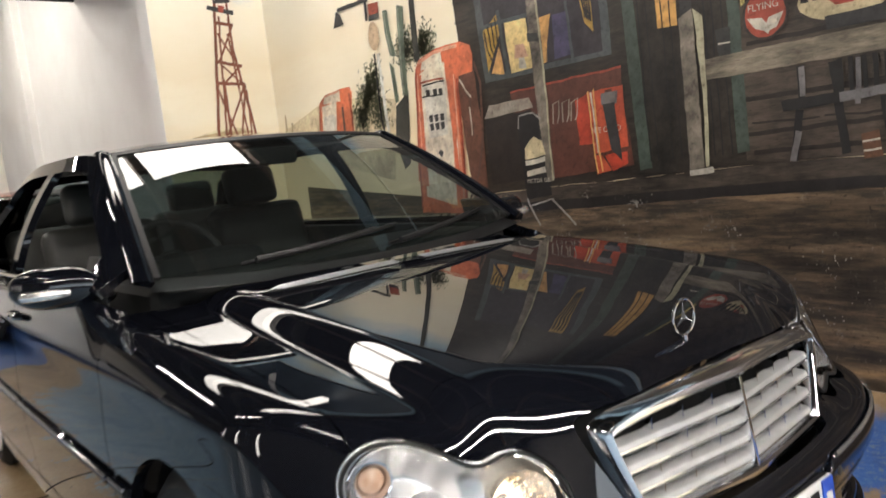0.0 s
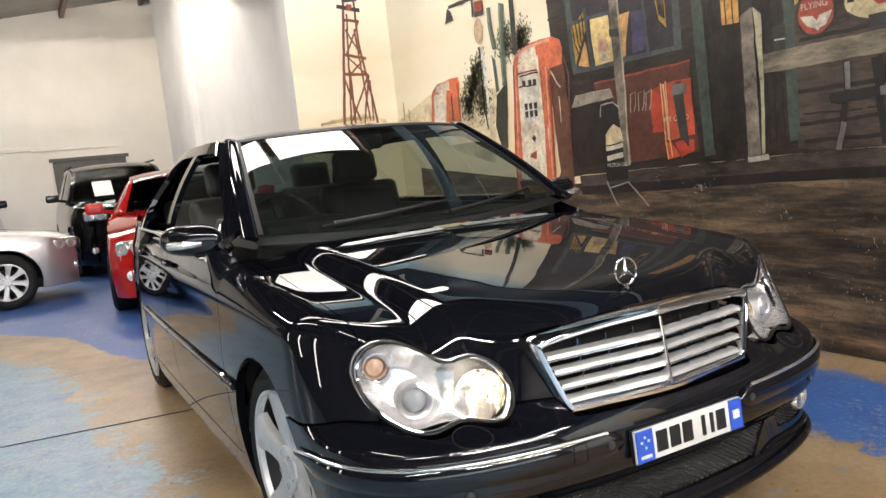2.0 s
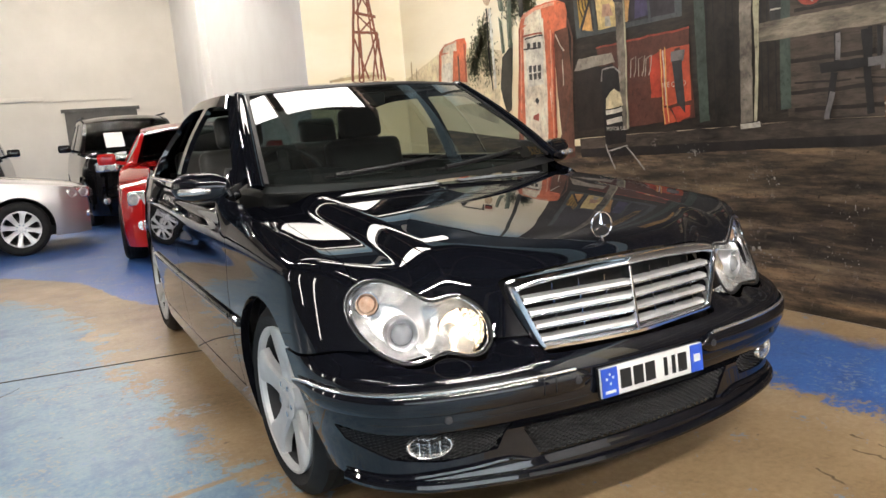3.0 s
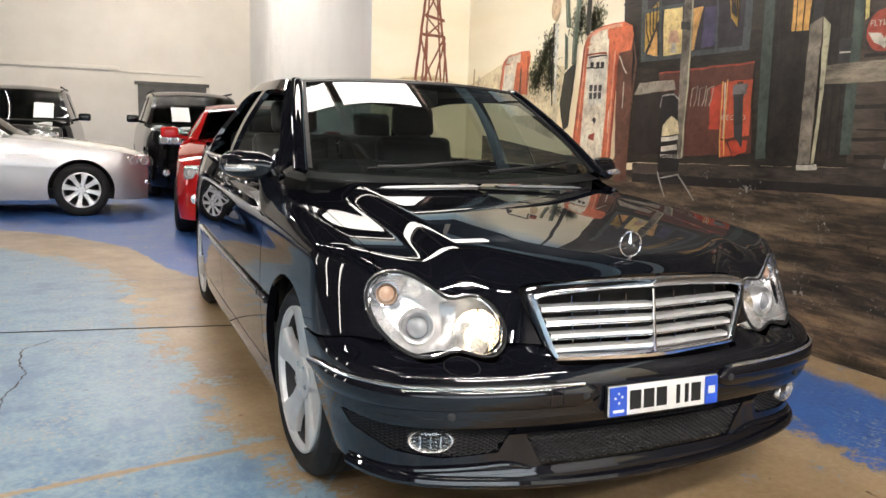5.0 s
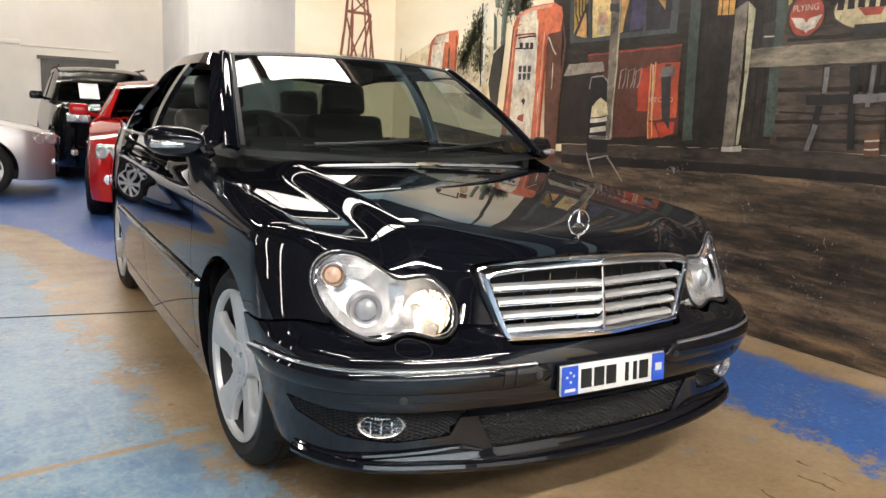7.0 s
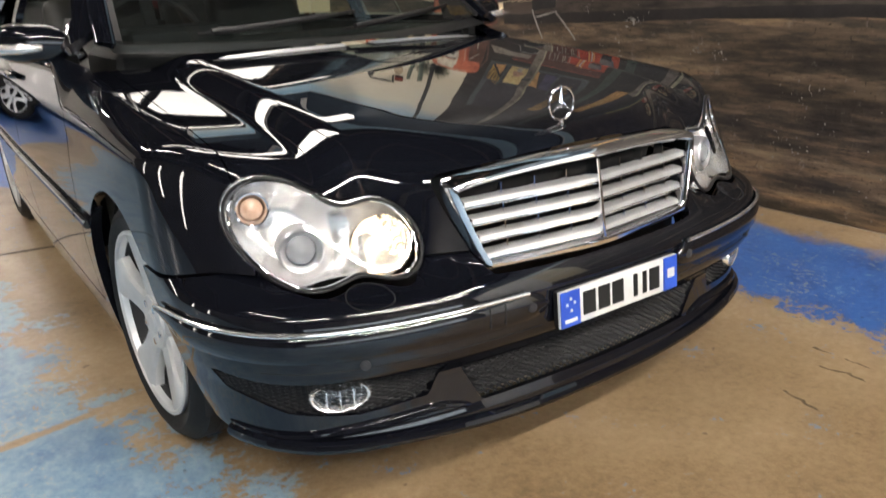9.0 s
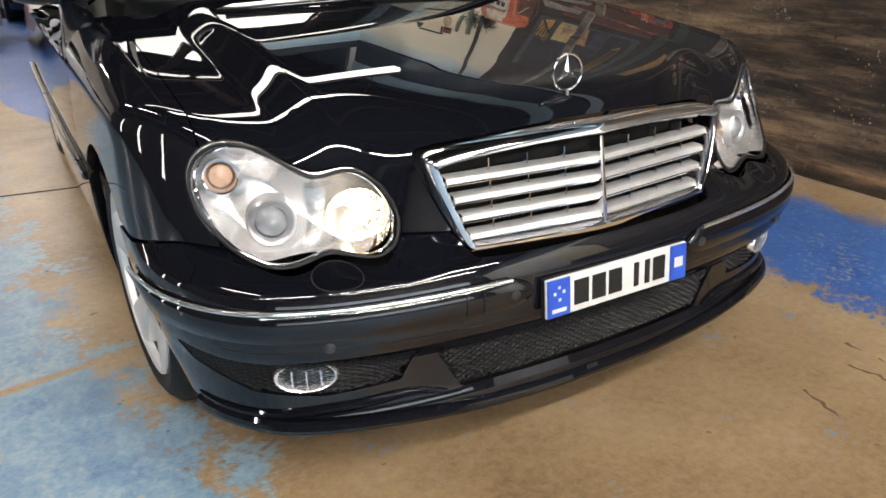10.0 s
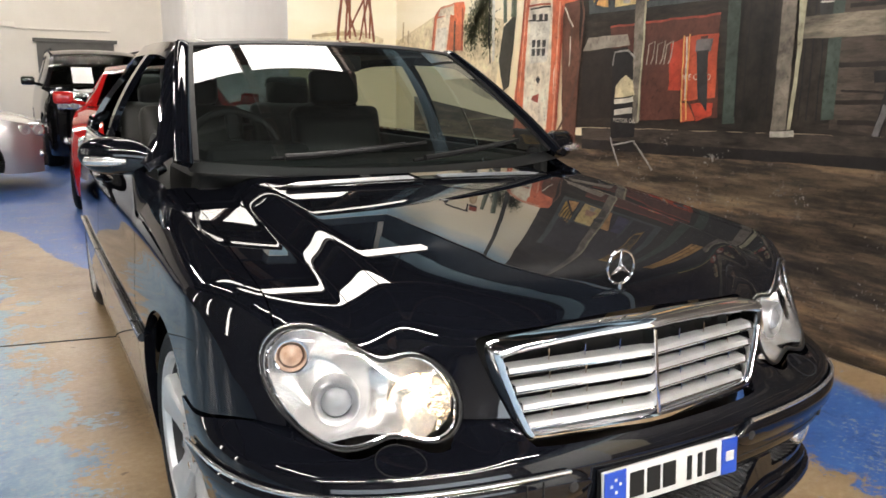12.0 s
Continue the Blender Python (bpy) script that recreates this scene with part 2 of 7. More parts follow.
def sheet(name, P, us, vs, keep, mat, parent, label="", depth=0.0, mirror=False, offset=0.0):
    """The piece of the surface P(u, v) where keep(points) > 0, its edge drawn exactly along keep = 0, with an edge turned inwards by depth."""
    U, V = np.meshgrid(np.array(us, float), np.array(vs, float), indexing="ij")
    pts = P(U, V)
    nu, nv = U.shape
    ids = np.arange(nu * nv).reshape(nu, nv)
    cells = np.stack([ids[:-1, :-1], ids[1:, :-1], ids[1:, 1:], ids[:-1, 1:]], -1)
    pos = np.ones(U.shape, bool) if keep is None else keep(pts) > 0
    n_in = pos[:-1, :-1].astype(int) + pos[1:, :-1] + pos[1:, 1:] + pos[:-1, 1:]
    faces = [tuple(f) for f in cells[n_in == 4].tolist()]
    cut = {}
    cut_pts = np.zeros((0, 3))
    if keep is not None:
        flatpos, fu, fv = pos.ravel(), U.ravel(), V.ravel()
        pairs = [(ids[:-1], ids[1:]), (ids[:, :-1], ids[:, 1:])]
        A = np.concatenate([p.ravel() for p, _ in pairs])
        B = np.concatenate([q.ravel() for _, q in pairs])
        sel = flatpos[A] != flatpos[B]
        A, B = A[sel], B[sel]
        inn, out = np.where(flatpos[A], A, B), np.where(flatpos[A], B, A)
        lo, hi = np.zeros(len(A)), np.ones(len(A))
        for _ in range(14):
            mid = (lo + hi) / 2
            q = keep(P(fu[inn] + (fu[out] - fu[inn]) * mid, fv[inn] + (fv[out] - fv[inn]) * mid)) > 0
            lo, hi = np.where(q, mid, lo), np.where(q, hi, mid)
        if len(A):
            cut_pts = P(fu[inn] + (fu[out] - fu[inn]) * lo, fv[inn] + (fv[out] - fv[inn]) * lo)
        for k, (i, j) in enumerate(zip(A.tolist(), B.tolist())):
            cut[(min(i, j), max(i, j))] = nu * nv + k
        mixed = cells[(n_in > 0) & (n_in < 4)].tolist()
        fp = flatpos.tolist()
        for c in mixed:
            loop = []
            for k in range(4):
                i, j = c[k], c[(k + 1) % 4]
                if fp[i]:
                    loop.append(i)
                if fp[i] != fp[j]:
                    loop.append(cut[(min(i, j), max(i, j))])
            if len(loop) >= 3:
                faces.append(tuple(loop))
    flat = pts.reshape(-1, 3)
    e1 = np.zeros_like(pts)
    e2 = np.zeros_like(pts)
    e1[1:-1], e2[:, 1:-1] = pts[2:] - pts[:-2], pts[:, 2:] - pts[:, :-2]
    e1[0], e1[-1], e2[:, 0], e2[:, -1] = pts[1] - pts[0], pts[-1] - pts[-2], pts[:, 1] - pts[:, 0], pts[:, -1] - pts[:, -2]
    nrm = np.cross(e1, e2).reshape(-1, 3)
    nrm /= np.linalg.norm(nrm, axis=1, keepdims=True) + 1e-12
    if len(cut_pts):
        near_n = np.zeros((len(cut_pts), 3))
        near_n[:] = nrm[inn]
        flat, nrm = np.vstack([flat, cut_pts]), np.vstack([nrm, near_n])
    flat = flat + nrm * offset
    used = sorted({i for f in faces for i in f})
    remap = {v: k for k, v in enumerate(used)}
    verts, norms = flat[used], nrm[used]
    fs = [[remap[i] for i in f] for f in faces]
    if depth:
        count = {}
        for f in fs:
            for k in range(len(f)):
                a, b = f[k], f[(k + 1) % len(f)]
                count[(a, b)] = count.get((a, b), 0) + 1
        border = [(a, b) for (a, b) in count if (b, a) not in count]
        ends = sorted({i for e in border for i in e})
        base = len(verts)
        top = {v: base + 2 * k for k, v in enumerate(ends)}
        extra = np.empty((2 * len(ends), 3))
        extra[0::2], extra[1::2] = verts[ends], verts[ends] - norms[ends] * depth
        verts = np.vstack([verts, extra])
        fs += [[top[b], top[a], top[a] + 1, top[b] + 1] for a, b in border]
    made = [from_faces(name, verts, fs, mat, parent, label)]
    if mirror:
        w = verts * np.array([-1, 1, 1])
        made.append(from_faces(name, w, [f[::-1] for f in fs], mat, parent, label))
    return made


def steps(a, b, size):
    return np.linspace(a, b, max(3, int(round(abs(b - a) / size)) + 1))


def thing(name, label, category, where=Matrix(), group=""):
    ob = new(name)
    ob.empty_display_size = 0.1
    ob.matrix_world = where
    return tagged(ob, label, category, group)

# ---- the hall ----
WALL_X, BACK_Y, LEFT_X, FRONT_Y, TOP_Z = 2.15, 18.0, -9.0, -8.0, 4.4
PAINT_TOP = 3.25
STEP_Y, HIGH_Z = 11.0, 6.1


def floor_material():
    m, n, l = material("worn_painted_concrete")
    b = n["Principled BSDF"]
    tc = n.new("ShaderNodeTexCoord")
    sep = n.new("ShaderNodeSeparateXYZ")
    l.new(tc.outputs["Object"], sep.inputs[0])

    def math_node(op, a, c, clamp=False):
        k = n.new("ShaderNodeMath")
        k.operation, k.use_clamp = op, clamp
        for i, v in enumerate((a, c)):
            if isinstance(v, (int, float)):
                k.inputs[i].default_value = v
            else:
                l.new(v, k.inputs[i])
        return k.outputs[0]

    def curve_node(src, lo, hi, knots):
        """A curve through (input, output) knots, outputs between -4 and 4."""
        t = math_node("DIVIDE", math_node("SUBTRACT", src, lo), hi - lo, True)
        c = n.new("ShaderNodeFloatCurve")
        cv = c.mapping.curves[0]
        ks = [((k - lo) / (hi - lo), (v + 4) / 8) for k, v in knots]
        cv.points[0].location, cv.points[1].location = ks[0], ks[-1]
        for k in ks[1:-1]:
            cv.points.new(*k)
        c.mapping.update()
        l.new(t, c.inputs["Value"])
        return math_node("SUBTRACT", math_node("MULTIPLY", c.outputs[0], 8.0), 4.0)

    def mix(fac, a, c):
        k = n.new("ShaderNodeMix")
        k.data_type = "RGBA"
        l.new(fac, k.inputs["Factor"])
        for i, v in ((6, a), (7, c)):
            if isinstance(v, tuple):
                k.inputs[i].default_value = (*v, 1)
            else:
                l.new(v, k.inputs[i])
        return k.outputs[2]

    big = link_noise(n, l, 1.3, 5).outputs["Fac"]
    mid = link_noise(n, l, 6.0, 8, 0.7).outputs["Fac"]
    fine = link_noise(n, l, 38.0, 8, 0.75).outputs["Fac"]
    edge = math_node("ADD", math_node("MULTIPLY", math_node("SUBTRACT", mid, 0.5), 0.9), math_node("MULTIPLY", math_node("SUBTRACT", fine, 0.5), 0.55))
    tan = ramp(n, l, math_node("ADD", math_node("MULTIPLY", big, 0.6), math_node("MULTIPLY", fine, 0.4)), [(0.34, (0.13, 0.085, 0.045)), (0.46, (0.27, 0.185, 0.10)), (0.56, (0.35, 0.25, 0.145)), (0.68, (0.45, 0.35, 0.23))]).outputs[0]
    pale = ramp(n, l, math_node("ADD", math_node("MULTIPLY", mid, 0.55), math_node("MULTIPLY", fine, 0.45)), [(0.36, (0.055, 0.125, 0.26)), (0.46, (0.135, 0.235, 0.345)), (0.56, (0.22, 0.32, 0.395)), (0.66, (0.38, 0.42, 0.43))]).outputs[0]
    deep = ramp(n, l, math_node("ADD", math_node("MULTIPLY", mid, 0.5), math_node("MULTIPLY", fine, 0.5)), [(0.36, (0.015, 0.05, 0.18)), (0.48, (0.035, 0.11, 0.36)), (0.58, (0.05, 0.14, 0.40)), (0.68, (0.14, 0.24, 0.42))]).outputs[0]
    patch = link_noise(n, l, 2.4, 9, 0.72).outputs["Fac"]
    f_patch = math_node("MULTIPLY", math_node("SUBTRACT", patch, 0.52), 9.0, True)
    pale = mix(math_node("MULTIPLY", f_patch, 0.75), pale, (0.085, 0.155, 0.27))
    worn = math_node("MULTIPLY", math_node("SUBTRACT", math_node("ADD", math_node("MULTIPLY", patch, -0.45), math_node("MULTIPLY", fine, 0.75)), 0.205), 26.0, True)
    pale = mix(math_node("MULTIPLY", worn, 0.7), pale, (0.36, 0.30, 0.22))
    deep = mix(math_node("MULTIPLY", worn, 0.85), deep, (0.24, 0.25, 0.24))
    # pale paint to the driver's side of the car
    lx = curve_node(sep.outputs[1], -6, 8, [(-6, 0.5), (-2.2, -0.1), (-1.2, -0.45), (-0.3, -0.72), (0.5, -0.95), (1.4, -1.05), (2.2, -1.2), (3.0, -1.22), (3.8, -1.32), (4.6, -1.62), (5.4, -2.2), (8, -4)])
    inside = math_node("SUBTRACT", lx, sep.outputs[0])
    f_pale = math_node("MULTIPLY", math_node("ADD", inside, math_node("MULTIPLY", edge, 1.25)), 15.0, True)
    col = mix(f_pale, tan, pale)
    # blue paint further back, with a curved border
    bx = curve_node(sep.outputs[0], -6, 2.4, [(-6, 3.9), (-2.2, 2.6), (-1.46, 1.7), (-1.13, 1.0), (-0.89, -0.1), (-0.5, -0.6), (0.6, 0.2), (2.4, 0.6)])
    inside = math_node("SUBTRACT", math_node("SUBTRACT", sep.outputs[1], 4.0), bx)
    f_deep = math_node("MULTIPLY", math_node("ADD", inside, math_node("MULTIPLY", edge, 0.6)), 13.0, True)
    col = mix(f_deep, col, deep)
    # a blue band along the painted wall
    b1 = math_node("MULTIPLY", math_node("ADD", math_node("SUBTRACT", sep.outputs[0], 1.12), edge), 16.0, True)
    b2 = math_node("MULTIPLY", math_node("SUBTRACT", math_node("ADD", 1.95, math_node("MULTIPLY", edge, 0.4)), sep.outputs[0]), 8.0, True)
    col = mix(math_node("MULTIPLY", b1, b2), col, deep)
    # flecks of old paint left on the bare part
    fl = math_node("MULTIPLY", math_node("SUBTRACT", math_node("ADD", math_node("MULTIPLY", mid, 0.55), math_node("MULTIPLY", fine, 0.45)), 0.578), 34.0, True)
    col = mix(math_node("MULTIPLY", fl, 0.75), col, (0.13, 0.24, 0.42))
    # a bare stripe and worn patches
    st = math_node("ABSOLUTE", math_node("SUBTRACT", math_node("SUBTRACT", sep.outputs[1], math_node("MULTIPLY", sep.outputs[0], 0.16)), 0.39), 0)
    f_st = math_node("MULTIPLY", math_node("SUBTRACT", math_node("ADD", 0.022, math_node("MULTIPLY", edge, 0.06)), st), 90.0, True)
    col = mix(f_st, col, tan)
    st2 = math_node("ABSOLUTE", math_node("SUBTRACT", math_node("ADD", sep.outputs[1], math_node("MULTIPLY", sep.outputs[0], 0.17)), 1.63), 0)
    f_st2 = math_node("MULTIPLY", math_node("SUBTRACT", math_node("ADD", 0.008, math_node("MULTIPLY", edge, 0.03)), st2), 90.0, True)
    col = mix(f_st2, col, tan)
    dark = ramp(n, l, link_noise(n, l, 2.3, 10, 0.8).outputs["Fac"], [(0.30, (0.55, 0.52, 0.5)), (0.42, (1, 1, 1))]).outputs[0]
    k = n.new("ShaderNodeMix")
    k.data_type, k.blend_type = "RGBA", "MULTIPLY"
    k.inputs["Factor"].default_value = 0.7
    l.new(col, k.inputs[6])
    l.new(dark, k.inputs[7])
    spots = ramp(n, l, link_noise(n, l, 17.0, 3, 0.5).outputs["Fac"], [(0.255, (0.35, 0.32, 0.30)), (0.29, (1, 1, 1))]).outputs[0]
    k2 = n.new("ShaderNodeMix")
    k2.data_type, k2.blend_type = "RGBA", "MULTIPLY"
    k2.inputs["Factor"].default_value = 0.8
    l.new(k.outputs[2], k2.inputs[6])
    l.new(spots, k2.inputs[7])
    l.new(k2.outputs[2], b.inputs["Base Color"])
    rr = n.new("ShaderNodeMapRange")
    rr.inputs[3].default_value, rr.inputs[4].default_value = 0.22, 0.55
    l.new(mid, rr.inputs[0])
    l.new(rr.outputs[0], b.inputs["Roughness"])
    bp = n.new("ShaderNodeBump")
    bp.inputs["Strength"].default_value, bp.inputs["Distance"].default_value = 0.25, 0.003
    l.new(fine, bp.inputs["Height"])
    l.new(bp.outputs[0], b.inputs["Normal"])
    return m


FLOOR = floor_material()
PLASTER = surface("cream_painted_wall", (0.68, 0.63, 0.55), (0.74, 0.69, 0.61), rough=0.75, scale=1.2, bump=0.12, bscale=25)
WHITE_WALL = surface("white_painted_wall", (0.74, 0.72, 0.69), (0.8, 0.79, 0.76), rough=0.7, scale=0.9, bump=0.1, bscale=20)
ROOF_METAL = surface("roof_sheet", (0.005, 0.0045, 0.004), (0.008, 0.0075, 0.007), rough=0.7, metal=0.0, scale=3)
STEEL = surface("painted_steel", (0.045, 0.042, 0.040), (0.065, 0.06, 0.058), rough=0.5, scale=5)
DARK_STEEL = surface("dark_steel", (0.010, 0.009, 0.0085), (0.016, 0.015, 0.014), rough=0.6, scale=5)
BROWN_STEEL = surface("brown_steel", (0.10, 0.055, 0.035), (0.14, 0.08, 0.05), rough=0.5, scale=5)
JOINT = surface("floor_joint_filler", (0.05, 0.045, 0.04), (0.08, 0.07, 0.06), rough=0.8, scale=20)
DOOR_GREY = surface("dark_door", (0.075, 0.07, 0.062), (0.1, 0.095, 0.085), rough=0.6, scale=4)


def structure(name, bm, mat, label):
    return tagged(part(name, bm, mat, None, smooth=False), label, kind="structure")


structure("floor", box_bm(LEFT_X - 0.3, FRONT_Y - 0.3, -0.2, WALL_X + 0.3, BACK_Y + 0.3, 0), FLOOR, "worn concrete floor with flaking blue paint and bare tan patches")
structure("wall_back", box_bm(LEFT_X - 0.3, BACK_Y, 0, WALL_X + 0.3, BACK_Y + 0.3, HIGH_Z), PLASTER, "plain cream painted wall behind the parked cars")
# never in view; its dark colour only darkens what the car side mirrors
structure("wall_left", box_bm(LEFT_X - 0.3, FRONT_Y, 0, LEFT_X, BACK_Y, HIGH_Z), STEEL, "unseen side wall, made dark to darken reflections in the car")
structure("wall_right", box_bm(WALL_X, FRONT_Y, 0, WALL_X + 0.3, BACK_Y, HIGH_Z), WHITE_WALL, "white painted side wall that carries the mural")
pier = box_bm(1.08, 5.0, 0, WALL_X, 5.22, PAINT_TOP)
structure("wall_pier", pier, WHITE_WALL, "short wall that juts out and carries the end of the mural")
structure("wall_pilaster", box_bm(WALL_X - 0.14, 14.3, 0, WALL_X, 14.8, HIGH_Z), WHITE_WALL, "white pilaster on the side wall")
# unseen dark band, set only from the dark zone mirrored in the bonnet
HEADER = surface("dark_header_band", (0.018, 0.030, 0.045), (0.026, 0.045, 0.066), rough=0.6, scale=3)
header = box_bm(WALL_X - 0.03, FRONT_Y, PAINT_TOP, WALL_X, 5.0, TOP_Z)
add_bm(header, box_bm(WALL_X - 0.03, 5.22, PAINT_TOP, WALL_X, 8.0, TOP_Z))
add_bm(header, box_bm(1.08, 5.02, PAINT_TOP, WALL_X, 5.20, PAINT_TOP + 0.2))
structure("wall_header", header, HEADER, "unseen dark band above the mural, placed for dark reflections")
# unseen strip, added for the blue mirrored in the windscreen
UPPER_BLUE = surface("pale_blue_wall_paint", (0.26, 0.42, 0.52), (0.36, 0.50, 0.58), rough=0.6, scale=1.5)
structure("wall_upper", box_bm(WALL_X - 0.045, -2.0, 3.85, WALL_X - 0.031, 4.99, TOP_Z - 0.2), UPPER_BLUE, "unseen pale blue strip of wall, placed for the windscreen reflection")
# never in view; dark so that the bumper does not mirror a bright wall
structure("wall_front", box_bm(LEFT_X - 0.3, FRONT_Y - 0.3, 0, WALL_X + 0.3, FRONT_Y, TOP_Z), STEEL, "unseen near end wall, made dark to darken reflections in the bumper")

# roof: dark sheets, with a translucent panel that lets daylight in
SKY_X0, SKY_X1, SKY_Y0, SKY_Y1 = -0.95, 1.33, 2.66, 3.45
PANELS = [(SKY_X0, SKY_X1, SKY_Y0, SKY_Y1)]
rb = bmesh.new()
edges_y = [FRONT_Y - 0.3, SKY_Y0, SKY_Y1, STEP_Y]
for y0, y1 in zip(edges_y[0::2], edges_y[1::2]):
    add_bm(rb, box_bm(LEFT_X - 0.3, y0, TOP_Z, WALL_X + 0.3, y1, TOP_Z + 0.1))
for x0, x1, y0, y1 in PANELS:
    add_bm(rb, box_bm(LEFT_X - 0.3, y0, TOP_Z, x0, y1, TOP_Z + 0.1))
    add_bm(rb, box_bm(x1, y0, TOP_Z, WALL_X + 0.3, y1, TOP_Z + 0.1))
add_bm(rb, box_bm(LEFT_X, STEP_Y - 0.1, TOP_Z + 0.1, WALL_X, STEP_Y, HIGH_Z + 0.1))
structure("ceiling", rb, ROOF_METAL, "dark corrugated metal roof of the hall")


def rear_roof_z(x):
    return 5.6 + 0.165 * x


rr = box_bm(LEFT_X - 0.3, STEP_Y, 0.0, WALL_X + 0.3, BACK_Y + 0.3, 0.1)
for v in rr.verts:
    v.co.z += rear_roof_z(v.co.x)
PALE_ROOF = surface("pale_roof_lining", (0.30, 0.27, 0.23), (0.36, 0.33, 0.28), rough=0.7, scale=3)
structure("ceiling_rear", rr, PALE_ROOF, "pale sloping roof lining over the rear of the hall")
SKYLIGHT = glow("skylight_sheet", LIGHT_TINT, 10.5)
for i, (x0, x1, y0, y1) in enumerate(PANELS):
    structure(f"skylight_{i + 1}", box_bm(x0, y0, TOP_Z + 0.02, x1, y1, TOP_Z + 0.06), SKYLIGHT, "translucent roof panel letting in daylight")
# unseen glowing strips added on the far side to streak the paintwork
for i, (y0, y1) in enumerate(((2.5, 2.66), (4.6, 4.8), (7.6, 7.8))):
    structure(f"streak_glow_{i + 1}", box_bm(LEFT_X, y0, 0.6, LEFT_X + 0.02, y1, 3.0), SKYLIGHT, "upright glowing strip added for streaks in the paintwork")
# unseen opening, guessed from lens reflections and stretched for long bumper highlights
DAYLIGHT = glow("daylight_opening", (0.80, 0.90, 1.0), 1.5)
structure("streak_glow_4", box_bm(-7.2, FRONT_Y, 0.9, 1.6, FRONT_Y + 0.02, 2.3), DAYLIGHT, "unseen bright opening in the near wall, widened for long bumper highlights")
TUBE = glow("fluorescent_tube", LIGHT_TINT, 92.0)
DIFFUSER = glow("lamp_diffuser", LIGHT_TINT, 4.5)
FRONT_FILL = glow("front_fill_tube", LIGHT_TINT, 215.0)


def batten(where, length, tube=TUBE):
    """A fluorescent batten: a steel tray with one bare tube, hung from the roof."""
    ob = thing("ceiling_light", "unseen fluorescent batten under the roof, placed to light the hall", "lamp", where, "battens in the hall")
    part("tray", box_bm(-length / 2, -0.13, 0.0, length / 2, 0.13, 0.05, 0.006), STEEL, ob)
    part("tube", tube_bm([(-length / 2 + 0.04, 0, -0.03), (length / 2 - 0.04, 0, -0.03)], 0.022, 10), tube, ob)
    for x in (-length * 0.35, length * 0.35):
        part("hanger", tube_bm([(x, 0, 0.05), (x, 0, (TOP_Z if where.translation.y < STEP_Y else rear_roof_z(where.translation.x) - 0.1) - where.translation.z)], 0.006, 6), STEEL, ob)
    return ob


def batten_wide(where, length):
    """A closed fluorescent fitting: a steel tray with a glowing diffuser below."""
    ob = thing("ceiling_light", "wide fluorescent fitting with a glowing diffuser", "lamp", where, "diffused fittings above the mural")
    part("tray", box_bm(-length / 2, -0.10, 0.075, length / 2, 0.10, 0.12, 0.006), STEEL, ob)
    part("diffuser", box_bm(-length / 2 + 0.01, -0.085, 0.0, length / 2 - 0.01, 0.085, 0.075, 0.012), DIFFUSER, ob)
    for x in (-length * 0.35, length * 0.35):
        part("hanger", tube_bm([(x, 0, 0.12), (x, 0, TOP_Z - where.translation.z)], 0.006, 6), STEEL, ob)
    return ob


for x in (1.2, -0.6):
    batten_wide(pose(x, 3.78, 3.5), 1.72)
for x, y, z in ((-3.2, -1.0, 4.1), (-3.2, 3.2, 4.1), (-3.2, 7.0, 4.2), (-3.4, 12.4, 4.7)):
    batten(pose(x, y, z, 0, 0, 90), 2.4)
# added out of view to brighten the far wall and the parked cars
for y in (11.8, 12.8, 13.8):
    batten(pose(-0.6, y, 5.05), 3.4)
# strong fill added behind the viewpoint for the near floor and the headlights
for x, y in ((-0.1, -4.4), (-4.3, -4.4), (-0.1, -6.4)):
    batten(pose(x, y, 4.1), 3.8, FRONT_FILL)
pb = bmesh.new()
for k in range(20):
    y = -7.4 + k * 1.3
    if SKY_Y0 - 0.1 < y < SKY_Y1 + 0.1 or y > STEP_Y - 0.1:
        continue
    add_bm(pb, box_bm(LEFT_X, y - 0.03, TOP_Z - 0.18, WALL_X, y + 0.03, TOP_Z))
structure("purlins", pb, DARK_STEEL, "steel purlins under the roof sheets")
beam = bmesh.new()
for x in (-6.2, 0.08, 1.42):
    add_bm(beam, box_bm(x - 0.05, FRONT_Y, TOP_Z - 0.14, x + 0.05, STEP_Y - 0.1, TOP_Z - 0.001))
for x in (-5.3, -3.5, -1.7, 0.12, 1.9):
    add_bm(beam, box_bm(x - 0.05, STEP_Y, rear_roof_z(x) - 0.2, x + 0.05, BACK_Y, rear_roof_z(x) - 0.012))
structure("roof_beams", beam, BROWN_STEEL, "brown steel beams along the hall")
# saw cut across the floor
jm = box_bm(-1.7, -0.006, 0, 1.7, 0.006, 0.003)
ob = structure("floor_joint", jm, JOINT, "thin dark saw-cut joint in the concrete floor")
ob.matrix_world = pose(-1.5, 2.16, 0.001, 0, 0, -9)

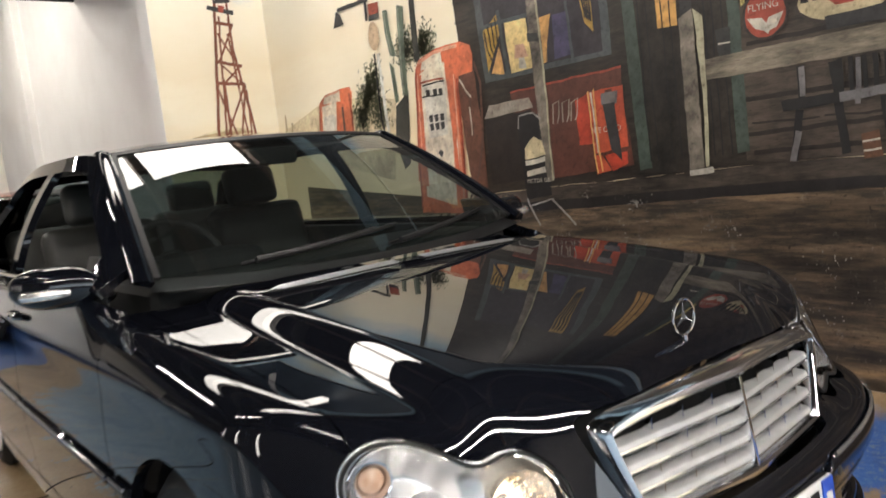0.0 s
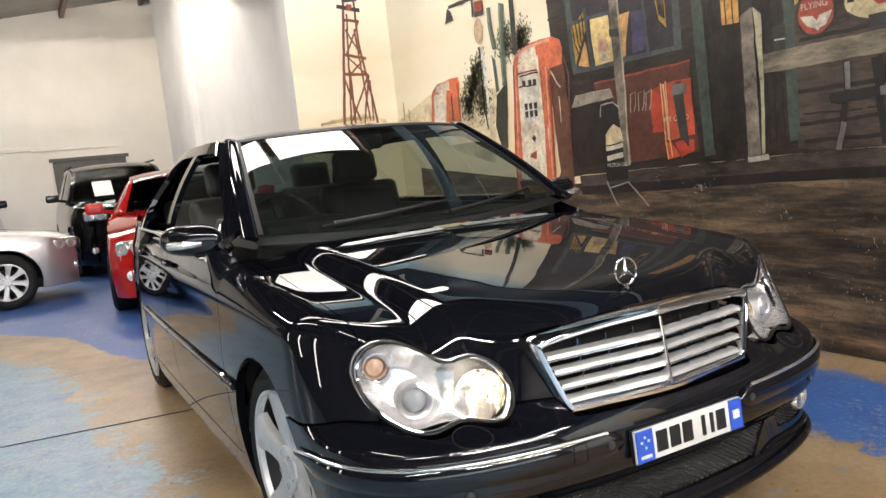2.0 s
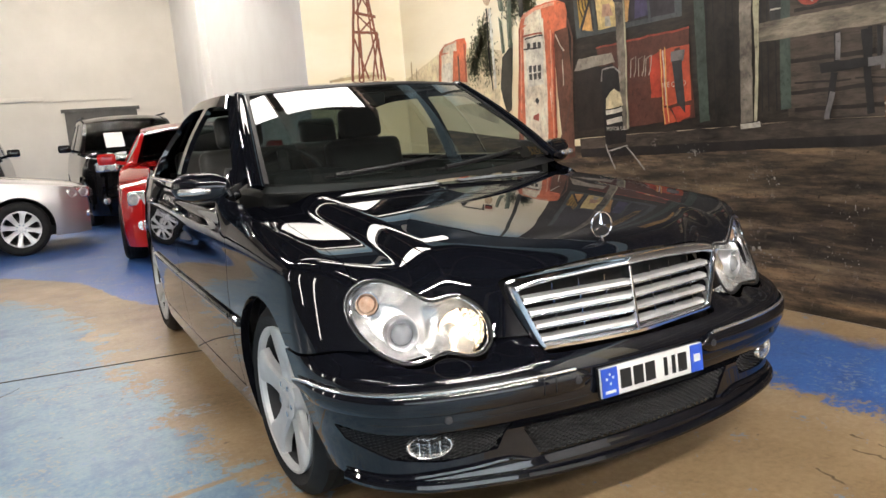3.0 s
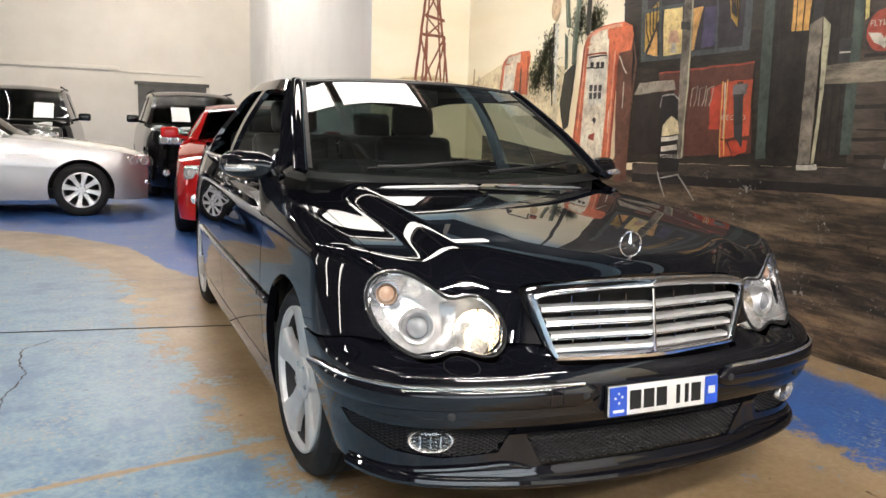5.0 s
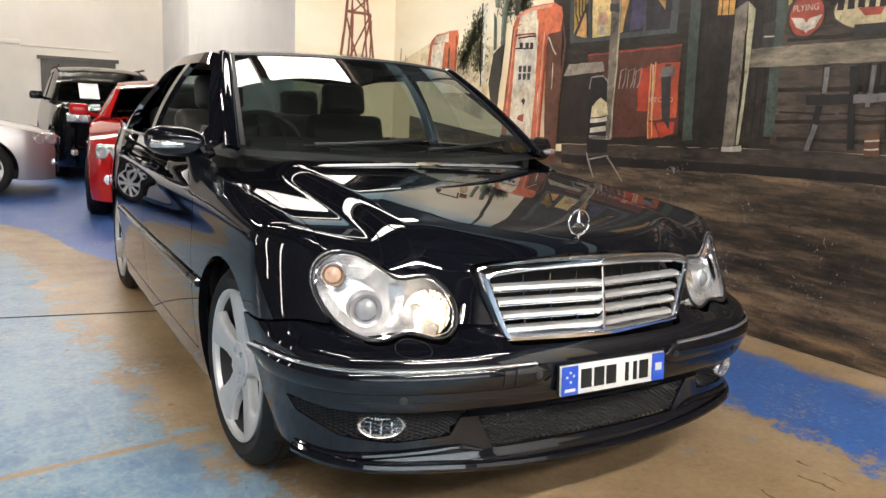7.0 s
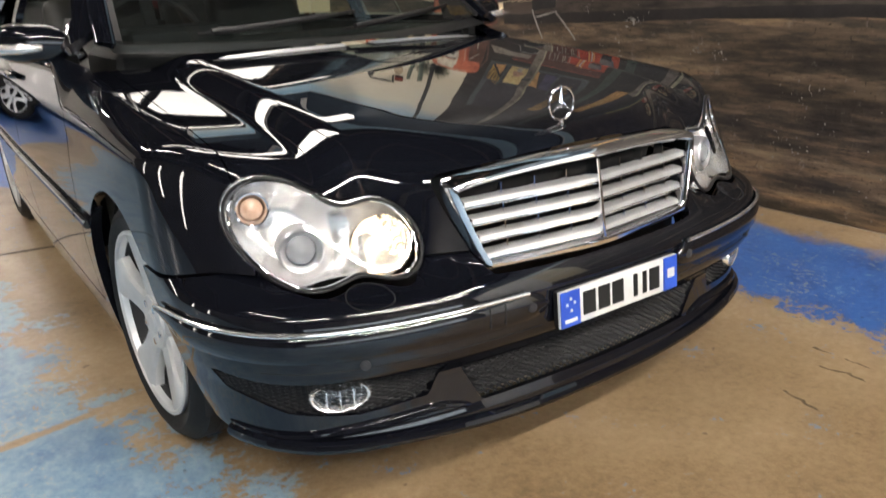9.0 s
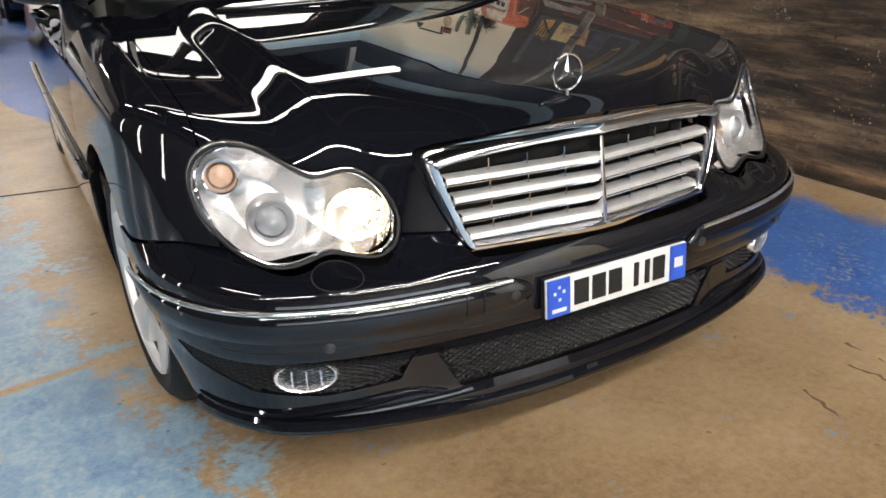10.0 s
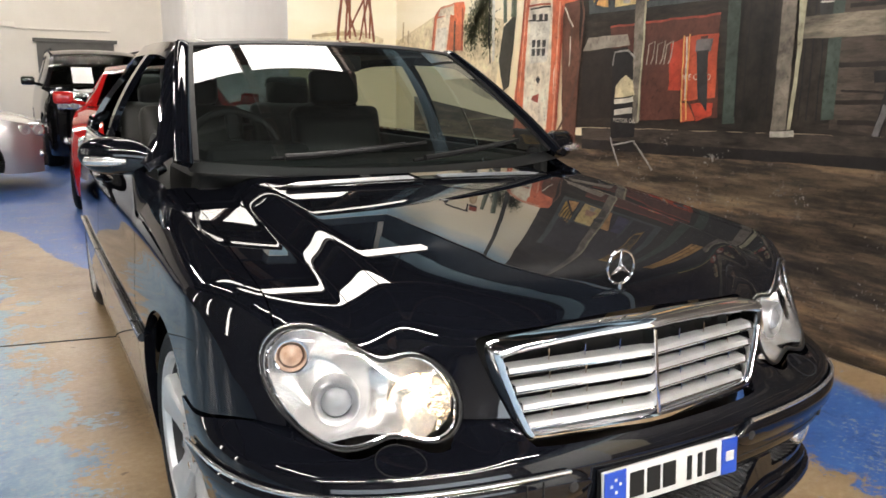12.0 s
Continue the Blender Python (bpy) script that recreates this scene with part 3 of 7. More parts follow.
# a crack that wanders off the joint, and scrapes on the bare concrete
def ribbon(points, widths, z):
    rb = random.Random(len(points))
    fine = []
    for (a, b), (c, e) in zip(points, points[1:]):
        n = max(2, int(math.hypot(c - a, e - b) / 0.02))
        fine += [(a + (c - a) * k / n + rb.gauss(0, 0.004), b + (e - b) * k / n + rb.gauss(0, 0.004)) for k in range(n)]
    vs = []
    for (a, b), (c, e) in zip(fine, fine[1:] + fine[-1:]):
        d = Vector((c - a, e - b, 0)).normalized() if (c, e) != (a, b) else Vector((1, 0, 0))
        w = widths * rb.uniform(0.3, 1.0)
        vs += [(a - d.y * w, b + d.x * w, z), (a + d.y * w, b - d.x * w, z)]
    return vs, [(2 * i, 2 * i + 1, 2 * i + 3, 2 * i + 2) for i in range(len(fine) - 1)]


vs, fs = ribbon([(-1.655, 2.013), (-1.798, 1.836), (-1.79, 1.575), (-1.748, 1.423), (-1.774, 1.228), (-1.804, 1.12), (-1.808, 0.818), (-1.87, 0.60)], 0.005, 0.0015)
tagged(from_faces("floor_crack", vs, fs, JOINT, None, smooth=False), "thin crack running across the painted floor", kind="structure")
SCRAPE = surface("dark_scrape", (0.10, 0.07, 0.04), (0.16, 0.115, 0.07), rough=0.7, scale=30)
vs, fs = [], []
for line, w in ((((0.916, -0.815), (0.924, -0.89)), 0.010), (((0.914, -0.915), (0.924, -1.02)), 0.005), (((0.823, -0.90), (0.838, -0.97), (0.827, -1.05)), 0.007), (((0.620, -0.915), (0.595, -0.991), (0.582, -1.055)), 0.007)):
    v2, f2 = ribbon(line, w, 0.0015)
    fs += [tuple(i + len(vs) for i in f) for f in f2]
    vs += v2
tagged(from_faces("floor_scrapes", vs, fs, SCRAPE, None, smooth=False), "dark scrape marks on the bare concrete", kind="structure")

# far wall: a dark doorway and conduits
fr = bmesh.new()
add_bm(fr, box_bm(-0.55, BACK_Y - 0.06, 0, 1.05, BACK_Y, 2.12))
structure("door_1", fr, DOOR_GREY, "dark grey closed double door in the far wall")
tr = box_bm(-0.62, BACK_Y - 0.09, 2.12, 1.12, BACK_Y, 2.2, 0.005)
structure("trim", tr, DOOR_GREY, "dark lintel over the far door")
cd = thing("cable_duct", "cream plastic cable duct fixed along the wall", "duct")
part("duct", box_bm(-6.0, BACK_Y - 0.07, 2.42, -0.95, BACK_Y, 2.52, 0.01), PLASTER, cd)
part("thin_duct", box_bm(-0.95, BACK_Y - 0.04, 2.38, 1.0, BACK_Y, 2.42, 0.006), PLASTER, cd)

# ---- the black sedan ----
HUB_F, HUB_R, HUB_Z, ARCH_R = 0.0, 2.72, 0.322, 0.352
hood_line = curve_of([-0.95, -0.80, -0.755, -0.70, -0.60, -0.45, -0.30, -0.15, 0.0, 0.20, 0.35, 0.55, 1.2], [0.60, 0.71, 0.752, 0.787, 0.8255, 0.8575, 0.882, 0.902, 0.919, 0.9400, 0.9542, 0.9715, 1.019])
nose_line = curve_of([0, 0.2, 0.30, 0.38, 0.475, 0.55, 0.644, 0.70, 0.75, 0.80, 0.9], [-0.784, -0.774, -0.757, -0.734, -0.700, -0.682, -0.652, -0.617, -0.567, -0.485, -0.27])
gap_line = curve_of([-0.8, -0.5, 0.0, 0.45, 1.0], [0.735, 0.727, 0.714, 0.702, 0.69])
half_width = curve_of([-0.9, -0.5, 0.0, 1.4, 2.5, 3.0, 3.4, 3.8], [0.82, 0.848, 0.862, 0.866, 0.856, 0.825, 0.775, 0.70])
bumper_face = curve_of([0.17, 0.205, 0.235, 0.27, 0.35, 0.41, 0.45, 0.50, 0.535, 0.565, 0.59, 0.62], [-0.74, -0.785, -0.80, -0.79, -0.795, -0.835, -0.842, -0.842, -0.83, -0.80, -0.765, -0.70])


def side_x(y, z):
    up, dn = np.maximum(z - 0.56, 0), np.maximum(0.56 - z, 0)
    crease = 0.006 * np.exp(-((z - 0.80 - 0.02 * y) / 0.035) ** 2)
    return half_width(y) - 0.33 * up * up - 0.26 * dn * dn + crease



def hood_z(x, y):
    """Bonnet height: a crowned middle, a broad fold down at each side that fades towards the nose, and a dished shelf beyond it."""
    back = smooth(-0.85, -0.45, y)
    fold = (0.028 + 0.008 * smooth(-0.62, -0.05, y) * (1 - 0.5 * smooth(0.0, 0.4, y))) * smooth(0.486, 0.596, x)
    shelf = 0.085 * np.maximum(x - 0.582, 0) * (1 - 0.7 * smooth(0.0, 0.5, y))
    return hood_line(y) - 0.04 * x * x - fold + shelf - 0.03 * x * x * (1 - back)


def upper(x, y, z):
    a = np.abs(x)
    top = z - hood_z(a, y)
    side = a - side_x(y, z)
    lean = 0.18 + 0.34 * smooth(0.22, 0.48, a) - 0.08 * smooth(0.50, 0.68, a)
    front = nose_line(a) + lean * (z - 0.6) - y
    return smax(smax(top, side, 0.09), front * 0.88, 0.075 - 0.025 * smooth(0.40, 0.52, a))


def lower_front(x, y, z):
    a = np.abs(x)
    return smax(a - side_x(y, z) - 0.004 + 0.11 * np.maximum(0.50 - z, 0) * smooth(0.05, -0.4, y), (bumper_face(z) + 0.17 * a ** 2 + 0.38 * a ** 6 + 0.05 * smooth(0.535, 0.585, z) * smooth(0.36, 0.46, a)) - y, 0.15)


def arch(p, hub, r=ARCH_R):
    return np.hypot(p[..., 1] - hub, p[..., 2] - HUB_Z) - r


def tilted_oval(x, z, cx, cz, turn, ra, rb):
    c, s = math.cos(turn), math.sin(turn)
    u, v = (x - cx) * c + (z - cz) * s, -(x - cx) * s + (z - cz) * c
    return (np.sqrt((u / ra) ** 2 + (v / rb) ** 2 + 1e-9) - 1) * math.sqrt(ra * rb)


def peanut(p, grow=0.0):
    """The two joined rounds of a headlight, seen from ahead: positive inside."""
    x, z = np.abs(p[..., 0]), p[..., 2]
    outer = tilted_oval(x, z, 0.661, 0.6709, -0.5245, 0.0816, 0.106)
    inner = tilted_oval(x, z, 0.4775, 0.6411, 1.3759, 0.066, 0.0503)
    return -(smin(outer, inner, 0.1415) - grow - 0.005)


GRILLE = [(-0.378, 0.728), (-0.318, 0.566), (-0.295, 0.550), (0.295, 0.550), (0.318, 0.566), (0.378, 0.728), (0.360, 0.750), (0.18, 0.762), (0.0, 0.766), (-0.18, 0.762), (-0.360, 0.750)]
for _ in range(2):
    GRILLE = [(a[0] + (b[0] - a[0]) * f, a[1] + (b[1] - a[1]) * f) for a, b in zip(GRILLE, GRILLE[1:] + GRILLE[:1]) for f in (0.25, 0.75)]


def hood_surface(x, y):
    """y runs back from the nose; below zero it fans forward and down over the front edge."""
    a = np.abs(x)
    nose = -0.60 + 0.16 * a ** 2 + 0.9 * a ** 6
    fan = np.maximum(-y, 0) / 0.26 * radians(100)
    O = np.stack([x, nose + np.maximum(y, 0), np.full_like(x, 0.64)], -1)
    D = np.stack([0 * x, -np.sin(fan), np.cos(fan)], -1)
    return cast(upper, O, D)


def fender_surface(y, th):
    """Rays that fan out from a line along the inside of the right front wing."""
    O = np.stack([np.full_like(y, -0.42), np.maximum(y, -0.42 + 0 * y), np.full_like(y, 0.52)], -1)
    D = np.stack([-np.cos(th), np.minimum(y + 0.42, 0) * 1.6, np.sin(th)], -1)
    D /= np.linalg.norm(D, axis=-1, keepdims=True)
    return cast(upper, O, D)


def bumper_surface(s, z):
    """s runs round the front: straight ahead in the middle, then round the corners."""
    mid = np.clip(s, -0.5, 0.5)
    ang = np.clip((np.abs(s) - 0.5) / 0.45, 0, 1.15) * math.pi / 2 * np.sign(s)
    O = np.stack([mid, np.full_like(s, -0.22), z], -1)
    D = np.stack([np.sin(ang), -np.cos(ang), np.zeros_like(s)], -1)
    return cast(lower_front, O, D)


def windscreen_station(t):
    """Centre and edge of the glasshouse along t: 0 screen base, 1 screen top, 2 to 4 roof, 6 boot."""
    k = [0, 0.5, 1, 1.6, 2.4, 3.3, 4.2, 5, 6]
    return (curve_of(k, [0.36, 0.69, 1.03, 1.38, 1.92, 2.30, 2.55, 2.78, 3.06])(t), curve_of(k, [0.972, 1.195, 1.392, 1.422, 1.435, 1.412, 1.365, 1.27, 1.06])(t),
            curve_of(k, [0.715, 0.648, 0.582, 0.578, 0.572, 0.562, 0.562, 0.575, 0.65])(t), curve_of(k, [0.522, 0.82, 1.12, 1.47, 1.93, 2.27, 2.50, 2.70, 2.98])(t),
            curve_of(k, [1.005, 1.195, 1.368, 1.392, 1.396, 1.374, 1.33, 1.24, 1.045])(t))


def bow(a, b, rise, t):
    """A shallow arc from a to b."""
    return a + (b - a) * t + rise * 4 * t * (1 - t)


def glasshouse(s, t):
    yc, zc, xe, ye, ze = windscreen_station(t)
    glass = t < 1
    yc, zc = np.where(glass, bow(0.36, 1.03, -0.010, t), yc), np.where(glass, bow(0.972, 1.392, 0.015, t), zc)
    xe, ye, ze = np.where(glass, bow(0.715, 0.582, 0.006, t), xe), np.where(glass, bow(0.522, 1.12, -0.008, t), ye), np.where(glass, bow(1.005, 1.368, 0.012, t), ze)
    a = np.abs(s)
    return np.stack([xe * s, yc + (ye - yc) * a ** 2.0, zc + (ze - zc) * a ** 2.6], -1)


BELT_Z = 0.985
rail_ts = np.linspace(0, 6, 400)
RX, RY, RZ = glasshouse(np.ones(400), rail_ts).T


def cabin_side(y, q):
    xr, zr = np.interp(y, RY, RX), np.interp(y, RY, RZ)
    zb = np.minimum(BELT_Z, zr - 0.004)
    xb = side_x(y, zb) - 0.008
    x = xb + (xr - xb) * q + 0.028 * q * (1 - q) * 4 * smooth(0, 0.3, zr - zb)
    return np.stack([-x, y, zb + (zr - zb) * q], -1)


def sedan():
    car = thing("sedan_car", "glossy black four-door sedan with chrome grille and lit headlights", "car")
    # bonnet
    def hood_keep(p):
        x, y, z = p[..., 0], p[..., 1], p[..., 2]
        d = np.minimum(gap_line(y) - 0.0015 - np.abs(x), (0.335 + 0.15 * (x / 0.68) ** 2) - y)
        d = np.minimum(d, -peanut(p, 0.006))
        g = poly_sdf(GRILLE, x, z)
        g = np.where(y < -0.45, g, -1)
        d = np.minimum(d, -g - 0.004)
        low = z - 0.598
        return np.minimum(d, low)
    sheet("hood", hood_surface, steps(-0.76, 0.76, 0.009), steps(-0.27, 1.42, 0.008), hood_keep, BLACK, car, "black bonnet mirroring the mural", 0.02)

    def wing_keep(p):
        x, y, z = np.abs(p[..., 0]), p[..., 1], p[..., 2]
        d = np.minimum(x - gap_line(y) - 0.0015, arch(p, HUB_F))
        d = np.minimum(d, -peanut(p, 0.006))
        rear = (0.425 + 0.10 * np.maximum(z - 0.55, 0)) - 0.003 - y
        d = np.minimum(d, np.where(z > 0.90, 0.50 - y, rear))
        bump_top = 0.600 - 0.03 * smooth(-0.55, -0.35, y)
        d = np.minimum(d, np.where(y < -0.1, z - bump_top, 1))
        return np.minimum(d, z - 0.21)
    sheet("fender", fender_surface, steps(-0.80, 0.80, 0.009), steps(radians(-45), radians(72), radians(1.1))[::-1], wing_keep, BLACK, car, "", 0.03, True)

    # sides
    shoulder = curve_of([-0.2, 0.2, 0.45, 0.60, 0.78, 1.2, 4.0], [0.84, 0.90, 0.938, 0.962, 1.0, 1.05, 1.05])

    def flank(x, y, z):
        return smax(z - shoulder(y), np.abs(x) - side_x(y, z), 0.13 * (1 - smooth(0.45, 0.80, y)) + 0.004)

    def side_surface(y, z):
        O = np.stack([np.full_like(y, -0.2), y, np.minimum(z, shoulder(y) - 0.002)], -1)
        return cast(flank, O, np.broadcast_to(np.array([-1.0, 0, 0]), O.shape), 1.0)
    cut_f = lambda z: 0.425 + 0.10 * np.maximum(z - 0.55, 0)
    cut_m = lambda z: 1.50 + 0.04 * np.maximum(z - 0.5, 0)
    cut_r = lambda p: np.minimum(2.50 + 0.02 * p[..., 2] - p[..., 1], 9)

    def door_f(p):
        y, z = p[..., 1], p[..., 2]
        d = np.minimum(np.minimum(y - cut_f(z) - 0.003, cut_m(z) - 0.003 - y), np.minimum(z - 0.262, BELT_Z - z))
        return np.minimum(d, shoulder(y) - 0.012 - z)

    def door_r(p):
        y, z = p[..., 1], p[..., 2]
        d = np.minimum(np.minimum(y - cut_m(z) - 0.003, cut_r(p) - 0.003), np.minimum(z - 0.262, BELT_Z - z))
        return np.minimum(d, arch(p, HUB_R, ARCH_R + 0.03))

    def sill(p):
        y, z = p[..., 1], p[..., 2]
        return np.minimum(np.minimum(0.256 - z, z - 0.165), np.minimum(arch(p, HUB_F), arch(p, HUB_R)))

    def quarter(p):
        y, z = p[..., 1], p[..., 2]
        d = np.minimum(np.maximum(-cut_r(p) - 0.003, -arch(p, HUB_R, ARCH_R + 0.024)), arch(p, HUB_R))
        return np.minimum(np.minimum(d, z - 0.2), np.minimum(BELT_Z + 0.05 * smooth(2.6, 3.0, y) - z, 3.72 - y))
    ys = steps(0.40, 1.62, 0.012)
    zs = steps(0.15, 1.0, 0.012)
    sheet("front_door", side_surface, ys, zs[::-1], door_f, BLACK, car, "", 0.03, True)
    sheet("rear_door", side_surface, steps(1.46, 2.62, 0.012), zs[::-1], door_r, BLACK, car, "", 0.03, True)
    sheet("sill", side_surface, steps(0.2, 2.6, 0.02), steps(0.15, 0.27, 0.012)[::-1], sill, BLACK, car, "", 0.05, True)
    sheet("rear_fender", side_surface, steps(2.05, 3.74, 0.012), steps(0.15, 1.05, 0.012)[::-1], quarter, BLACK, car, "", 0.03, True)
    # boot and tail, seldom seen
    bm = bmesh.new()
    rows = []
    for y, z in ((2.95, 1.06), (3.3, 1.045), (3.6, 1.03), (3.72, 0.99), (3.76, 0.8), (3.77, 0.5), (3.70, 0.25)):
        rows.append([bm.verts.new((float(side_x(np.array(min(y, 3.6)), np.array(0.95))) * s * (0.90 if y > 3.7 else 0.95 if y > 3.4 else 0.985), y - 0.10 * s * s * (y > 3.5), z - 0.02 * s * s)) for s in np.linspace(-1, 1, 13)])
    for a, b in zip(rows, rows[1:]):
        for i in range(12):
            bm.faces.new((a[i], a[i + 1], b[i + 1], b[i]))
    part("boot", bm, BLACK, car)
    # roof, pillars and glass
    def ws_edge(s, t):
        return 0.925 - np.abs(s)
    roof_keep = None
    sheet("roof", lambda t, s: glasshouse(s, t), steps(1.0, 4.3, 0.05), steps(-1, 1, 0.05)[::-1], None, BLACK, car, "black roof with a pale mirror of the wall", 0.02)
    sheet("windscreen", lambda t, s: glasshouse(s * 0.93, t), steps(0.0, 0.985, 0.03), steps(-1, 1, 0.04)[::-1], None, SCREEN, car, "clear windscreen with bright ceiling reflections")[0].visible_shadow = False
    sheet("rear_window", lambda t, s: glasshouse(s * 0.9, t), steps(4.35, 6, 0.05), steps(-1, 1, 0.1)[::-1], None, SCREEN, car)[0].visible_shadow = False
    for sg in (-1, 1):
        sheet("a_pillar", lambda t, s: glasshouse(s * sg, t) + np.array([sg * 0.008, -0.012, 0.010]) * (np.sin(np.pi * np.clip((s - 0.928) / 0.076, 0, 1)) ** 0.7)[..., None], steps(-0.03, 1.05, 0.03), steps(0.93, 1.0, 0.007)[::-sg], None, BLACK, car, "", 0.02, offset=0.003)
        sheet("c_pillar", lambda t, s: glasshouse(s * sg, t), steps(4.3, 6, 0.05), steps(0.88, 1.0, 0.02)[::-sg], None, BLACK, car, "", 0.02)
        sheet("screen_seal", lambda t, s: glasshouse(s * sg, t), steps(0.0, 1.0, 0.03), steps(0.905, 0.932, 0.009)[::-sg], None, PLASTIC, car, "", 0.01, offset=0.0045)
    sheet("header_seal", lambda t, s: glasshouse(s, t), steps(0.965, 1.003, 0.012), steps(-0.93, 0.93, 0.06)[::-1], None, PLASTIC, car, "", 0.01, offset=0.003)

    def window_front(p):
        y, z = p[..., 1], p[..., 2]
        zr = np.interp(y, RY, RZ)
        return np.minimum(np.minimum(zr - 0.050 - z, z - BELT_Z - 0.012), np.minimum(y - 0.68, 1.60 - 0.06 * (z - 1.0) - y))

    def window_rear(p):
        y, z = p[..., 1], p[..., 2]
        zr = np.interp(y, RY, RZ)
        return np.minimum(np.minimum(zr - 0.050 - z, z - BELT_Z - 0.012), np.minimum(y - 1.685 + 0.06 * (z - 1.0), 2.56 - y))
    side_keep = lambda p: np.minimum(np.minimum(-window_front(p), -window_rear(p)), 2.95 - p[..., 1])
    yy, qq = steps(0.56, 2.96, 0.012), steps(0, 1, 0.028)
    sheet("streak_glow_frame", cabin_side, yy, qq[::-1], side_keep, BLACK, car, "", 0.025, True)
    strip = [(-float(side_x(np.array(y), np.array(BELT_Z))) - 0.002, y, BELT_Z + 0.004) for y in np.linspace(0.70, 2.62, 24)]
    for sg in (1, -1):
        part("belt_strip", tube_bm([(x * sg, y, z) for x, y, z in strip], 0.007, 6), CHROME, car, "thin chrome strip under the windows")

    # bumper
    def intake(p):
        return poly_sdf([(-0.385, 0.362), (-0.33, 0.263), (0.33, 0.263), (0.385, 0.362)], p[..., 0], p[..., 2])

    def fog_pod(p):
        x = np.abs(p[..., 0])
        return poly_sdf([(0.455, 0.312), (0.60, 0.300), (0.72, 0.315), (0.80, 0.36), (0.825, 0.408), (0.76, 0.398), (0.42, 0.388)], x, p[..., 2]) + np.where(p[..., 1] > -0.3, -1, 0)

    chin = lambda x: 0.212 + 0.034 * smooth(0.1, 0.75, np.abs(x))

    def bumper_keep(p):
        x, y, z = np.abs(p[..., 0]), p[..., 1], p[..., 2]
        d = np.minimum(arch(p, HUB_F), np.minimum(-intake(p), -fog_pod(p)))
        d = np.minimum(d, -y - ARCH_R - 0.6 * np.maximum(0.36 - z, 0) + np.where(z > 0.36, 1.0, 0.0))
        top = 0.594 - 0.03 * smooth(-0.55, -0.35, y)
        d = np.minimum(d, top - z)
        d = np.minimum(d, -peanut(p, 0.007))
        d = np.minimum(d, -poly_sdf(GRILLE, p[..., 0], z) - 0.003)
        return np.minimum(d, z - chin(x))
    bumper = sheet("front_bumper", bumper_surface, steps(-0.97, 0.97, 0.009), steps(0.18, 0.61, 0.008), bumper_keep, BLACK, car, "black front bumper with chrome trim and mesh intakes", 0.03)[0]
    # near-black sheet stands in for the shade behind the intake mesh
    sheet("recess_shade", lambda s, z: bumper_surface(s * 0.97, z) + np.array([0, 0.075, 0]), steps(-0.95, 0.95, 0.03), steps(0.24, 0.41, 0.02), lambda p: arch(p, HUB_F) - 0.02, DARK, bumper)
    lip = [bumper_surface(np.array(s), np.array(float(chin(s)))) + np.array([0, -0.004, 0.0]) for s in np.linspace(-0.73, 0.73, 60)]
    part("lip", tube_bm(lip, 0.016, 10), BLACK, bumper, "rounded lower bumper lip")
    for sg in (-1, 1):
        ridge = [bumper_surface(np.array(s * sg), np.array(z)) + np.array([0, -0.002, 0]) for s, z in zip(np.linspace(0.36, 0.73, 30), curve_of([0.36, 0.44, 0.55, 0.65, 0.73], [0.262, 0.278, 0.270, 0.262, 0.266])(np.linspace(0.36, 0.73, 30)))]
        part("lip_ridge", tube_bm(ridge, [0.003 + 0.007 * math.sin(math.pi * k / 29) ** 0.5 for k in range(30)], 10), BLACK, bumper, "rounded upper edge of the bumper lip")
    # mesh in the openings: crossing diagonal wires
    def mesh_of(keep, s0, s1, z0, z1, pitch, drop):
        vs, fs = [], []
        def wire(a, b):
            n = max(2, int(math.hypot(b[0] - a[0], b[1] - a[1]) / 0.02))
            ss, zz = np.linspace(a[0], b[0], n), np.linspace(a[1], b[1], n)
            p = bumper_surface(ss, zz) + np.array([0, drop, 0])
            okk = keep(p) > -0.006
            for i in range(n - 1):
                if okk[i] and okk[i + 1]:
                    k = len(vs)
                    w = 0.0030
                    d = np.array([b[0] - a[0], 0, b[1] - a[1]])
                    d /= np.linalg.norm(d)
                    o = np.array([-d[2], 0, d[0]]) * w
                    f = np.array([0, -0.003, 0])
                    for q in (p[i], p[i + 1]):
                        vs.extend([q + o, q + f, q - o])
                    fs.extend([(k, k + 1, k + 4, k + 3), (k + 1, k + 2, k + 5, k + 4)])
        hgt = z1 - z0
        for k in range(int((s1 - s0 + hgt * 1.6) / pitch)):
            s = s0 - hgt * 1.6 + k * pitch
            wire((s, z0), (s + hgt * 1.6, z1))
            wire((s + hgt * 1.6, z0), (s, z1))
        return vs, fs
    for label, keep, s0, s1 in (("black mesh across the lower intake", intake, -0.39, 0.39), ("", fog_pod, -0.93, -0.42), ("", fog_pod, 0.42, 0.93)):
        vs, fs = mesh_of(keep, s0, s1, 0.255, 0.40, 0.0205 if keep is intake else 0.016, 0.010)
        from_faces("mesh_grille", vs, fs, MESH_BLACK, bumper, label, smooth=False)
    def bumper_at(x, z):
        """The bumper surface at a given sideways distance and height."""
        s = np.array(float(x))
        for _ in range(30):
            s = s + 0.7 * (x - bumper_surface(s, np.array(float(z)))[0])
        return bumper_surface(s, np.array(float(z)))
    # chrome-edged rubbing strips
    for sg in (-1, 1):
        ss = np.concatenate([np.linspace(0.205, 0.26, 8), np.linspace(0.275, 0.5, 14), np.linspace(0.52, 0.87, 26)]) * sg
        band = np.array([[bumper_surface(np.array(s), np.array(z)) for z in (0.446, 0.452, 0.478, 0.504, 0.510)] for s in ss])
        out = np.array([0.001, 0.012, 0.014, 0.013, 0.004])
